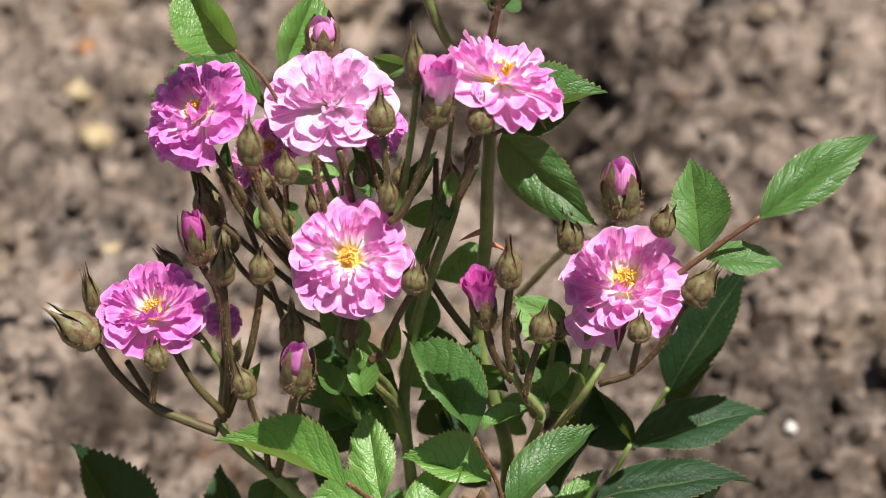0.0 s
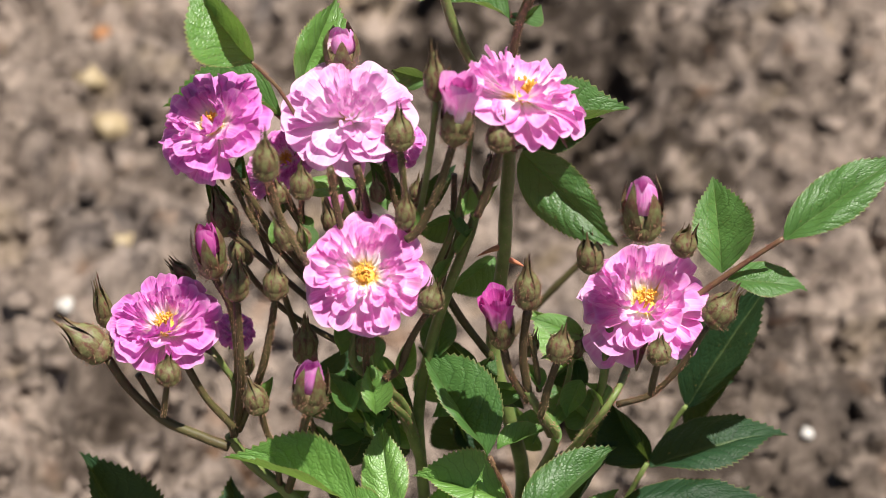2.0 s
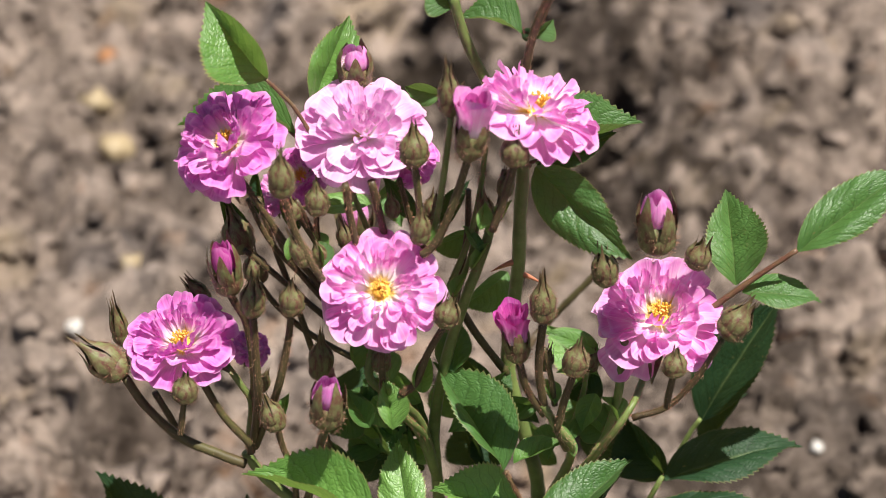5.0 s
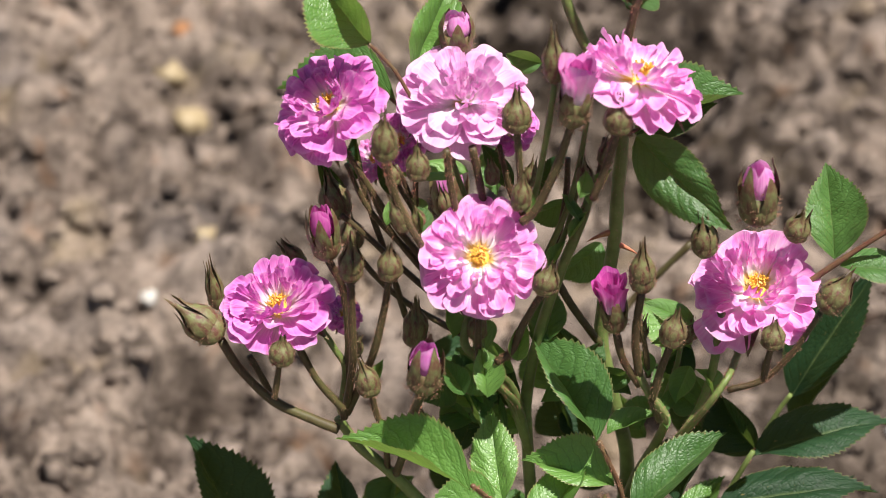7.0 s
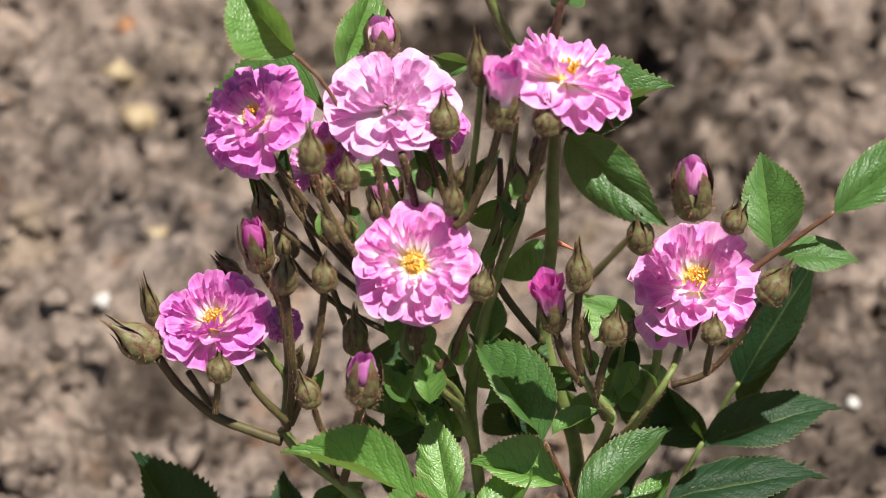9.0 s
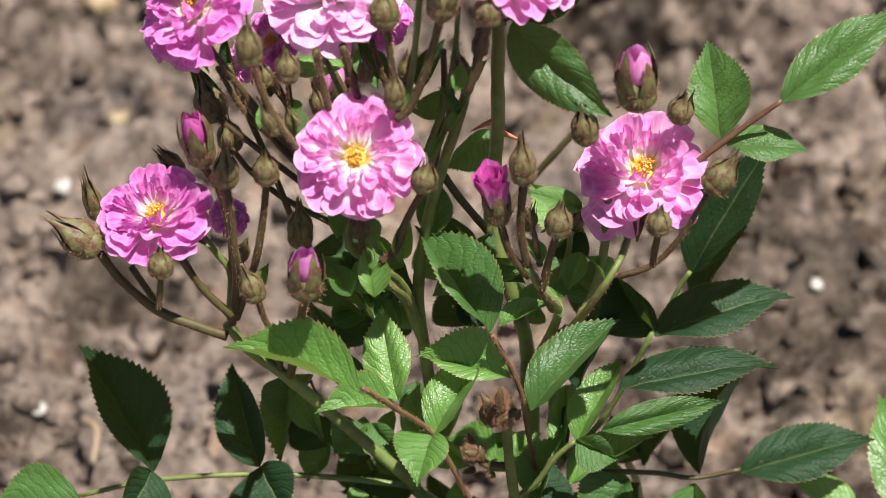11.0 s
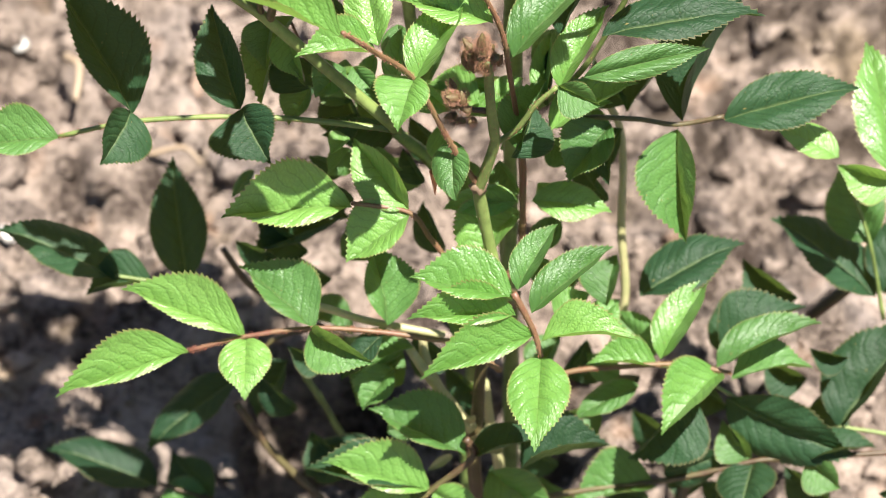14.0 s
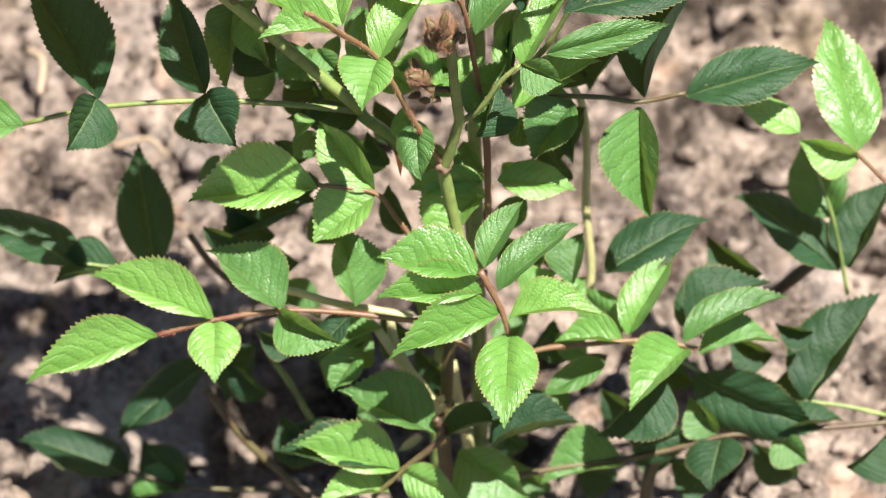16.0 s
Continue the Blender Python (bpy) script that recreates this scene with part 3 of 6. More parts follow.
OPEN_SEPAL = []
for s in range(3):
    rows, cols, verts = 12, 5, []
    for k in range(rows):
        t = k / (rows - 1)
        z = 0.34 + (0.54 + 0.08 * s) * t
        r = float(np.interp(z, (0.30, 0.45, 0.65, 0.80, 0.95, 1.15), (0.42, 0.465, 0.46, 0.38, 0.27, 0.2)))
        h = 0.56 * (1 - t) ** 0.62 + 0.05 * (t < 0.99)
        for c in range(cols):
            a = (2 * c / (cols - 1) - 1) * h
            q = r + 0.03 * math.cos(a * 3) + 0.03 * noise.noise(Vector((a * 3, t * 4, s + 5)))
            verts.append((q * math.cos(a), q * math.sin(a), z))
    f = mesh("sepal", verts, grid_faces(rows, cols))
    f.materials.append(CALYX)
    OPEN_SEPAL.append(f)
WRAPS = {}
for key, paint in (("m", PETAL_MAUVE), ("p", PETAL_PINK), ("l", PETAL_PALE), ("d", PETAL_DEEP)):
    WRAPS[key] = [wrap_form(1, 0.02, 0.0), wrap_form(2, 0.06, 0.10), wrap_form(3, 0.27, 0.15, 1.7)]
    WRAPS[key] += [goblet_form(4, 0.52, 0.7, 0.95), goblet_form(5, 0.43, 0.4, 1.0), goblet_form(6, 0.32, 0.15, 1.1), goblet_form(7, 0.19, 0.0, 1.4)]
    for f in WRAPS[key]:
        f.materials.append(paint)
made_buds = [0]


def bud(base, tip, width, show="", spread=0.0, label=""):
    """A bud on its hip; show: the petals' tone where they come out; spread: how far the sepals part, in degrees."""
    base, tip = Vector(base), Vector(tip)
    z = tip - base
    size = z.length
    z.normalize()
    x = z.orthogonal().normalized()
    made_buds[0] += 1
    n0 = made_buds[0]
    turn = Matrix((x, z.cross(x), z)).transposed().to_4x4() @ Matrix.Rotation(n0 * 1.9, 4, "Z")
    body = BUD_HIP if show else BUD_BODY[n0 % 2]
    ob = part("bud", body, None, bush, label)
    slim = 0.62 if show and spread > 20 else 1.0
    place = Matrix.Translation(base) @ turn @ Matrix.Diagonal((width * slim, width * slim, size, 1))
    ob.matrix_world = place
    opened = bool(show) and spread > 20
    for n in range(5):
        s = part("sepal", (OPEN_SEPAL if show else BUD_SEPAL)[(n + n0) % 3], None, ob)
        lean = radians(min(spread, 12) * (0.5 + ((n * 37 + n0 * 13) % 10) / 10))
        if show and n == n0 % 5:
            lean += 0.06
        s.matrix_basis = (Matrix.Rotation(n * 1.257 + 0.2 * (n0 % 3), 4, "Z") @ Matrix.Translation((0.40, 0, 0.3))
                          @ Matrix.Rotation(lean, 4, "Y") @ Matrix.Diagonal((1, 1, 0.72 if opened else 1, 1)) @ Matrix.Translation((-0.40, 0, -0.3)))
    if opened:
        for ring, (count, high) in enumerate(((5, 0.72), (5, 0.76), (4, 0.74), (3, 0.68))):
            for n in range(count):
                p = part("petal", WRAPS["d" if ring > 1 else show][3 + ring], None, ob)
                tall = high * (1 + 0.07 * ((n * 7 + n0 + ring * 3) % 5 - 2) / 2)
                p.matrix_basis = (Matrix.Rotation(n * 2 * math.pi / count + ring * 0.7 + n0, 4, "Z")
                                  @ Matrix.Translation((0, 0, 0.22)) @ Matrix.Diagonal((0.98, 0.98, tall * 1.08, 1)))
    elif show:
        for n in range(6):
            p = part("petal", WRAPS[show][n % 2], None, ob)
            k = 1.0 - 0.10 * n
            p.matrix_basis = (Matrix.Rotation(n * 2.25 + n0, 4, "Z") @ Matrix.Translation((0, 0, 0.36)) @ Matrix.Diagonal((k, k, 0.58, 1)))
    h = part("hairs", BUD_HAIR[n0 % 2], None, ob)
    h["kind"] = "stuff"
    return ob


BUD_HIP = lathe([(0.10, 0), (0.14, 0.04), (0.32, 0.10), (0.46, 0.20), (0.47, 0.32), (0.43, 0.42), (0.38, 0.5), (0.2, 0.52)], 14, 0.10, 3)
BUD_HIP.materials.append(CALYX)

YOUNG_BUD = [lathe([(0.10, 0), (0.30, 0.05), (0.48, 0.16), (0.52, 0.28), (0.46, 0.40), (0.38, 0.52), (0.28, 0.63), (0.16, 0.72), (0.04, 0.80)], 10, 0.5, s) for s in (4, 5, 6)]
for f in YOUNG_BUD:
    f.materials.append(CALYX_YOUNG)


def young_bud(base, tip, width):
    """A tiny closed bud, thick with glandular hairs."""
    base, tip = Vector(base), Vector(tip)
    made_buds[0] += 1
    n0 = made_buds[0]
    z = ((tip - base).normalized() + 0.45 * Vector((math.sin(n0 * 2.3), math.cos(n0 * 3.7), math.sin(n0 * 1.1)))).normalized()
    x = z.orthogonal().normalized()
    ob = part("bud", YOUNG_BUD[n0 % 3], None, bush, "tiny reddish hairy flower bud in a tight cluster")
    turn = Matrix((x, z.cross(x), z)).transposed().to_4x4() @ Matrix.Rotation(n0 * 1.9, 4, "Z")
    ob.matrix_world = Matrix.Translation(base) @ turn @ Matrix.Diagonal((width * 0.72, width * 0.72, (tip - base).length * 0.66, 1))
    for k in range(3):
        h = part("hairs", BUD_HAIR[(n0 + k) % 2], None, ob)
        h["kind"] = "stuff"
        h.matrix_basis = Matrix.Rotation(k * 1.3, 4, "Z") @ Matrix.Diagonal((1.3 + 0.2 * k, 1.3 + 0.2 * k, 1 + 0.1 * k, 1))


# flowers
flower((-0.0690, 0.0176, 0.3965), (-0.50, -0.30, 0.81), 0.0180, "m", "deep", 11, "mauve-pink double rose with layered petals, golden centre", 0.75)
flower((-0.0300, 0.0226, 0.3978), (0.04, -0.22, 0.97), 0.0218, "l", "full", 12, "pale pink double rose, fully open in the sun", 0.75)
flower((0.0198, 0.0112, 0.4143), (0.28, 0.16, 0.94), 0.0204, "p", "flat", 13, "pink double rose opened flat with yellow stamens", 0.75)
flower((-0.0238, -0.0105, 0.3648), (-0.02, -0.62, 0.78), 0.0187, "p", "open", 14, "pink double rose with golden stamens, facing forwards", 0.75)
flower((-0.0835, -0.0040, 0.3388), (-0.13, -0.21, 0.97), 0.0179, "m", "deep", 15, "pink double rose with white eye on an arching stem", 0.75)
flower((0.0594, 0.0105, 0.3408), (-0.01, -0.30, 0.95), 0.0207, "p", "deep", 16, "ruffled pink double rose with loose petals", 0.75,
       [((-0.7, -0.7, 0), -32, 1.0, 3), ((-0.4, -0.9, 0), -38, 0.85, 0), ((-0.5, 0.85, 0), 56, 0.82, 1), ((-0.3, 0.95, 0), 62, 0.86, 4), ((-0.65, 0.7, 0), 58, 0.75, 2), ((0.5, 0.8, 0), 46, 0.8, 5)])
bud((0.0006, -0.0050, 0.4066), (0.0025, -0.0050, 0.4279), 0.0152, "p", spread=26, label="half-open pale pink rose bud, petals furled")
bud((0.0170, -0.0120, 0.3396), (0.0140, -0.0120, 0.3592), 0.0132, "d", spread=22, label="half-open magenta-pink bud")
flower((-0.0492, 0.0300, 0.3765), (-0.41, -0.52, 0.75), 0.0103, "m", "open", 19, "purple-pink rose behind a paler one", 0.75)
flower((-0.0167, 0.0300, 0.3847), (0.40, -0.51, 0.76), 0.0099, "m", "open", 20, "purple-pink rose behind a paler one", 0.75)
flower((-0.0581, 0.0500, 0.3559), (-0.31, -0.35, 0.88), 0.0083, "p", "open", 21, "small pink rose deep in the cluster", 0.75)
flower((-0.0676, 0.0400, 0.3019), (0.30, -0.35, 0.89), 0.0070, "m", "open", 22, "small purple-pink rose in the shade", 0.75)
bud((-0.0347, 0.0700, 0.3193), (-0.0362, 0.0700, 0.3407), 0.0119, "p", spread=18, label="pink rose bud deep in the cluster")

# buds
bud((-0.0330, 0.0360, 0.4040), (-0.0330, 0.0360, 0.4190), 0.0106, "p", spread=5, label="pink bud with reddish sepals")
bud((-0.0044, 0.0000, 0.4186), (-0.0057, 0.0000, 0.4363), 0.0066, spread=6)
bud((-0.0145, 0.0000, 0.4016), (-0.0150, 0.0000, 0.4165), 0.0085)
bud((0.0138, -0.0050, 0.4058), (0.0139, -0.0050, 0.4186), 0.0083)
bud((-0.0508, -0.0200, 0.4039), (-0.0510, -0.0200, 0.4204), 0.0076)
bud((-0.0424, 0.0000, 0.3838), (-0.0427, 0.0000, 0.3963), 0.0070)
bud((-0.0675, 0.0300, 0.3475), (-0.0715, 0.0300, 0.3652), 0.0099)
bud((-0.0636, 0.0300, 0.3360), (-0.0648, 0.0300, 0.3497), 0.0080)
bud((-0.0685, 0.0000, 0.3535), (-0.0713, 0.0000, 0.3742), 0.0096, "d", spread=10, label="dark magenta bud with long sepals")
bud((-0.0614, -0.0100, 0.3541), (-0.0611, -0.0100, 0.3693), 0.0076, spread=8)
bud((-0.0501, -0.0100, 0.3550), (-0.0497, -0.0100, 0.3684), 0.0076)
bud((-0.0781, 0.0200, 0.3351), (-0.0850, 0.0200, 0.3452), 0.0060, spread=14)
bud((-0.1032, 0.0100, 0.3258), (-0.1057, 0.0100, 0.3437), 0.0056, spread=10)
bud((-0.0999, -0.0100, 0.3311), (-0.1141, -0.0100, 0.3438), 0.0109, spread=6, label="plump reddish-green bud with closed sepals")
bud((-0.0810, -0.0250, 0.3339), (-0.0800, -0.0250, 0.3450), 0.0076)
bud((-0.0549, -0.0150, 0.3150), (-0.0587, -0.0150, 0.3288), 0.0076)
bud((-0.0389, -0.0400, 0.3371), (-0.0371, -0.0400, 0.3562), 0.0106, "m", spread=3, label="green bud with a magenta tip showing")
bud((-0.0432, 0.0100, 0.3139), (-0.0430, 0.0100, 0.3334), 0.0080)
bud((-0.0055, -0.0200, 0.3595), (-0.0032, -0.0200, 0.3710), 0.0076, spread=12)
bud((0.0233, -0.0150, 0.3578), (0.0225, -0.0150, 0.3755), 0.0080)
bud((0.0327, -0.0150, 0.3383), (0.0344, -0.0150, 0.3517), 0.0080)
bud((0.0416, -0.0050, 0.3639), (0.0399, -0.0050, 0.3787), 0.0080, spread=8)
bud((0.0557, -0.0050, 0.3753), (0.0541, -0.0050, 0.3976), 0.0122, "p", spread=4, label="pink bud wrapped in reddish sepals")
bud((0.0683, 0.0100, 0.3597), (0.0710, 0.0100, 0.3701), 0.0076, spread=12)
bud((0.0766, -0.0100, 0.3494), (0.0840, -0.0100, 0.3634), 0.0093, spread=6)
bud((0.0617, -0.0200, 0.3428), (0.0619, -0.0200, 0.3535), 0.0073)
bud((-0.0128, -0.0100, 0.3812), (-0.0122, -0.0100, 0.3951), 0.0060)
bud((-0.0449, -0.0100, 0.3726), (-0.0503, -0.0100, 0.3852), 0.0056)
bud((-0.0407, 0.0000, 0.3654), (-0.0438, 0.0000, 0.3756), 0.0050)
bud((-0.0242, -0.0050, 0.3301), (-0.0238, -0.0050, 0.3414), 0.0060)
bud((-0.0035, 0.0200, 0.4087), (-0.0011, 0.0200, 0.4165), 0.0056)
bud((-0.0637, 0.0200, 0.3005), (-0.0603, 0.0200, 0.3097), 0.0050)

# stems of the flower clusters
stem([(-0.0659, 0.0150, 0.3858), (-0.0607, 0.0150, 0.3761), (-0.0504, 0.0150, 0.3575), (-0.0388, 0.0150, 0.3406), (-0.0272, 0.0050, 0.3310)], 0.00088, 0.00117, "b", 1)
stem([(-0.0515, -0.0100, 0.3975), (-0.0479, -0.0100, 0.3837), (-0.0417, -0.0100, 0.3696), (-0.0283, 0.0100, 0.3315)], 0.00102, 0.00117, "b", 1)
stem([(-0.0435, 0.0100, 0.3774), (-0.0433, 0.0100, 0.3675), (-0.0416, 0.0100, 0.3550), (-0.0301, 0.0120, 0.3321)], 0.00088, 0.00102, "b", 1)
stem([(-0.0343, 0.0000, 0.3948), (-0.0333, 0.0000, 0.3849), (-0.0306, 0.0000, 0.3687), (-0.0265, 0.0100, 0.3315)], 0.00102, 0.00117, "b", 1)
stem([(-0.0271, 0.0050, 0.3926), (-0.0240, 0.0050, 0.3765), (-0.0209, 0.0050, 0.3589), (-0.0240, 0.0100, 0.3271)], 0.00117, 0.00117, "b", 1)
stem([(-0.0145, 0.0000, 0.4020), (-0.0133, 0.0000, 0.3898), (-0.0119, 0.0000, 0.3720)], 0.00102, 0.00102, "b", 1)
stem([(-0.0082, 0.0050, 0.3737), (-0.0124, 0.0050, 0.3653), (-0.0185, 0.0050, 0.3441), (-0.0229, 0.0050, 0.3266)], 0.00131, 0.00146, "g", 1)
stem([(-0.0044, 0.0000, 0.4186), (-0.0059, 0.0000, 0.4012), (-0.0081, 0.0000, 0.3833), (-0.0106, 0.0000, 0.3721)], 0.00088, 0.00102, "g", 0.8)
stem([(0.0006, -0.0050, 0.4075), (-0.0031, -0.0050, 0.3928), (-0.0080, -0.0050, 0.3787), (-0.0121, -0.0050, 0.3736)], 0.00117, 0.00131, "b", 1)
stem([(0.0138, -0.0050, 0.4064), (0.0108, -0.0050, 0.3930), (0.0080, -0.0050, 0.3830)], 0.00102, 0.00117, "b", 1)
stem([(0.0080, 0.0120, 0.3731), (0.0053, 0.0120, 0.3606), (0.0003, 0.0120, 0.3435), (-0.0048, 0.0120, 0.3214), (-0.0083, 0.0120, 0.2940), (-0.0070, 0.0120, 0.2704), (-0.0040, 0.0120, 0.2359)], 0.00146, 0.00204, "g", 0.6)
stem([(-0.0273, 0.0080, 0.3319), (-0.0215, 0.0080, 0.3109), (-0.0127, 0.0080, 0.2950), (-0.0070, 0.0080, 0.2763)], 0.00146, 0.00175, "g", 0.6)
stem([(-0.0685, 0.0000, 0.3535), (-0.0644, 0.0000, 0.3429), (-0.0629, 0.0000, 0.3255), (-0.0638, 0.0000, 0.2950)], 0.00117, 0.00131, "b", 1)
stem([(-0.0614, -0.0100, 0.3541), (-0.0611, -0.0100, 0.3399), (-0.0610, -0.0100, 0.3225), (-0.0642, 0.0000, 0.2950)], 0.00117, 0.00131, "b", 1)
stem([(-0.0501, -0.0100, 0.3550), (-0.0518, -0.0100, 0.3422), (-0.0554, -0.0100, 0.3248), (-0.0635, 0.0000, 0.2950)], 0.00102, 0.00131, "b", 1)
stem([(-0.0432, 0.0100, 0.3145), (-0.0425, 0.0100, 0.3043), (-0.0407, 0.0100, 0.2858), (-0.0316, 0.0200, 0.2630)], 0.00073, 0.00088, "b", 0.6)
stem([(-0.0665, 0.0220, 0.3544), (-0.0598, 0.0220, 0.3480), (-0.0481, 0.0220, 0.3352), (-0.0290, 0.0220, 0.3155)], 0.00088, 0.00102, "b", 0.6)
stem([(-0.0631, 0.0260, 0.3396), (-0.0573, 0.0260, 0.3298), (-0.0470, 0.0260, 0.3188), (-0.0276, 0.0260, 0.3055)], 0.00088, 0.00102, "b", 0.6)
stem([(-0.0056, -0.0150, 0.3553), (-0.0103, -0.0150, 0.3447), (-0.0137, -0.0150, 0.3339), (-0.0179, -0.0150, 0.3295)], 0.00102, 0.00131, "b", 1)
stem([(-0.0236, -0.0100, 0.3423), (-0.0237, -0.0100, 0.3341), (-0.0232, -0.0100, 0.3254)], 0.00102, 0.00117, "b", 1)
stem([(-0.0250, 0.0030, 0.3560), (-0.0262, -0.0020, 0.3400), (-0.0277, -0.0050, 0.3279), (-0.0209, -0.0050, 0.3203), (-0.0126, 0.0050, 0.3021), (-0.0074, 0.0120, 0.2752)], 0.00117, 0.00146, "g", 0.8)
stem([(-0.0235, -0.0050, 0.3213), (-0.0175, -0.0050, 0.3125), (-0.0108, 0.0050, 0.2952), (-0.0070, 0.0120, 0.2716)], 0.00102, 0.00131, "g", 0.6)
stem([(0.0170, -0.0120, 0.3396), (0.0194, -0.0120, 0.3299), (0.0248, -0.0120, 0.3201)], 0.00117, 0.00117, "b", 1)
stem([(0.0234, -0.0120, 0.3556), (0.0226, -0.0120, 0.3386), (0.0247, -0.0120, 0.3234)], 0.00117, 0.00131, "b", 1)
stem([(0.0327, -0.0150, 0.3379), (0.0305, -0.0150, 0.3281), (0.0288, -0.0150, 0.3171)], 0.00117, 0.00117, "b", 1)
stem([(0.0242, -0.0120, 0.3245), (0.0292, -0.0120, 0.3146), (0.0344, 0.0000, 0.2944), (0.0286, 0.0200, 0.2567), (0.0259, 0.0300, 0.2352)], 0.00131, 0.00160, "g", 0.8)
stem([(0.0288, -0.0130, 0.3158), (0.0324, -0.0050, 0.3009)], 0.00117, 0.00131, "b", 1)
stem([(0.0600, 0.0120, 0.3340), (0.0552, 0.0040, 0.3215), (0.0505, -0.0100, 0.3211), (0.0426, -0.0100, 0.3053), (0.0342, 0.0050, 0.2772), (0.0265, 0.0300, 0.2353)], 0.00102, 0.00117, "g", 1)
stem([(0.0619, -0.0180, 0.3412), (0.0609, -0.0180, 0.3332), (0.0608, -0.0180, 0.3289)], 0.00102, 0.00102, "b", 1)
stem([(0.0762, -0.0100, 0.3486), (0.0695, -0.0100, 0.3334), (0.0616, -0.0100, 0.3224), (0.0515, -0.0100, 0.3178)], 0.00088, 0.00102, "b", 1)
stem([(0.0484, 0.0000, 0.3393), (0.0476, 0.0000, 0.3185), (0.0447, 0.0000, 0.3026), (0.0399, 0.0000, 0.2910), (0.0298, 0.0250, 0.2499)], 0.00131, 0.00146, "g", 0.8)
stem([(-0.0048, 0.0400, 0.4342), (-0.0005, 0.0400, 0.4189), (0.0055, 0.0400, 0.4052), (0.0143, 0.0400, 0.3892)], 0.00160, 0.00160, "g", 0.3)
stem([(0.0248, 0.0350, 0.4412), (0.0194, 0.0350, 0.4260), (0.0169, 0.0350, 0.4104), (0.0162, 0.0350, 0.3945)], 0.00117, 0.00131, "b", 1)
stem([(0.0162, 0.0300, 0.3917), (0.0172, 0.0300, 0.3774), (0.0168, 0.0300, 0.3627), (0.0168, 0.0300, 0.3434), (0.0151, 0.0300, 0.3213), (0.0149, 0.0300, 0.3030), (0.0199, 0.0300, 0.2796), (0.0256, 0.0300, 0.2553), (0.0257, 0.0300, 0.2301)], 0.00190, 0.00248, "g", 0.8, prickles=[((0.0164, 0.0300, 0.3460), (-0.0080, 0.0000, -0.0027)), ((0.0165, 0.0300, 0.3417), (0.0078, 0.0000, -0.0025)), ((0.0159, 0.0300, 0.2951), (-0.0069, 0.0000, -0.0039))])
stem([(0.0487, 0.1200, 0.2759), (0.0391, 0.1200, 0.2632), (0.0273, 0.1200, 0.2463), (0.0190, 0.1000, 0.2476)], 0.00131, 0.00146, "b", 0.0)
stem([(-0.0015, 0.0250, 0.3326), (0.0048, 0.0250, 0.3204), (0.0148, 0.0250, 0.3047)], 0.00131, 0.00131, "b", 0.6)
stem([(0.0057, 0.0120, 0.4003), (0.0042, 0.0120, 0.3833), (0.0013, 0.0120, 0.3668), (-0.0044, 0.0120, 0.3488)], 0.00073, 0.00102, "g", 1)
stem([(0.0112, 0.0150, 0.3904), (0.0097, 0.0150, 0.3752), (0.0061, 0.0150, 0.3616), (0.0011, 0.0150, 0.3434)], 0.00073, 0.00102, "b", 1)
stem([(-0.0194, 0.0180, 0.3845), (-0.0164, 0.0180, 0.3706), (-0.0128, 0.0180, 0.3560), (-0.0160, 0.0180, 0.3343)], 0.00073, 0.00102, "b", 1)
stem([(-0.0351, 0.0210, 0.3830), (-0.0299, 0.0210, 0.3662), (-0.0229, 0.0210, 0.3472)], 0.00073, 0.00102, "g", 1)
stem([(-0.0494, 0.0120, 0.3804), (-0.0415, 0.0120, 0.3619), (-0.0296, 0.0120, 0.3441)], 0.00073, 0.00102, "b", 1)
stem([(-0.0584, 0.0150, 0.3716), (-0.0505, 0.0150, 0.3533), (-0.0355, 0.0150, 0.3319)], 0.00073, 0.00102, "b", 1)
stem([(0.0043, 0.0180, 0.3709), (0.0014, 0.0180, 0.3541), (-0.0049, 0.0180, 0.3345)], 0.00073, 0.00102, "g", 1)
stem([(-0.0647, 0.0210, 0.3740), (-0.0577, 0.0210, 0.3573), (-0.0426, 0.0210, 0.3382)], 0.00073, 0.00102, "b", 1)
stem([(0.0249, 0.0120, 0.3264), (0.0275, 0.0120, 0.3152), (0.0291, 0.0120, 0.3039)], 0.00073, 0.00102, "b", 1)
stem([(0.0391, 0.0150, 0.3243), (0.0379, 0.0150, 0.3062), (0.0341, 0.0150, 0.2876)], 0.00073, 0.00102, "g", 1)
stem([(-0.0110, 0.0180, 0.3769), (-0.0100, 0.0180, 0.3644), (-0.0128, 0.0180, 0.3496)], 0.00073, 0.00102, "b", 1)
bud((0.0063, 0.0080, 0.3769), (0.0052, 0.0080, 0.3876), 0.0053, spread=8)
bud((0.0113, 0.0120, 0.3830), (0.0124, 0.0120, 0.3930), 0.0050, spread=8)
bud((-0.0103, 0.0160, 0.3717), (-0.0092, 0.0160, 0.3815), 0.0046, spread=8)
bud((-0.0341, 0.0080, 0.3662), (-0.0362, 0.0080, 0.3764), 0.0053, spread=8)
bud((-0.0497, 0.0120, 0.3732), (-0.0514, 0.0120, 0.3824), 0.0050, spread=8)
bud((0.0253, 0.0160, 0.3143), (0.0273, 0.0160, 0.3242), 0.0046, spread=8)
bud((-0.0208, 0.0080, 0.3775), (-0.0217, 0.0080, 0.3864), 0.0046, spread=8)
bud((0.0392, 0.0120, 0.3177), (0.0408, 0.0120, 0.3275), 0.0050, spread=8)
leaflet((0.0071, 0.0040, 0.3746), (0.0103, 0.0107, 0.3818), (-0.33, -0.61, 0.72), 0.0041, "y", bush)
leaflet((0.0055, 0.0070, 0.3659), (-0.0004, 0.0128, 0.3720), (0.54, -0.29, 0.79), 0.0054, "m", bush)
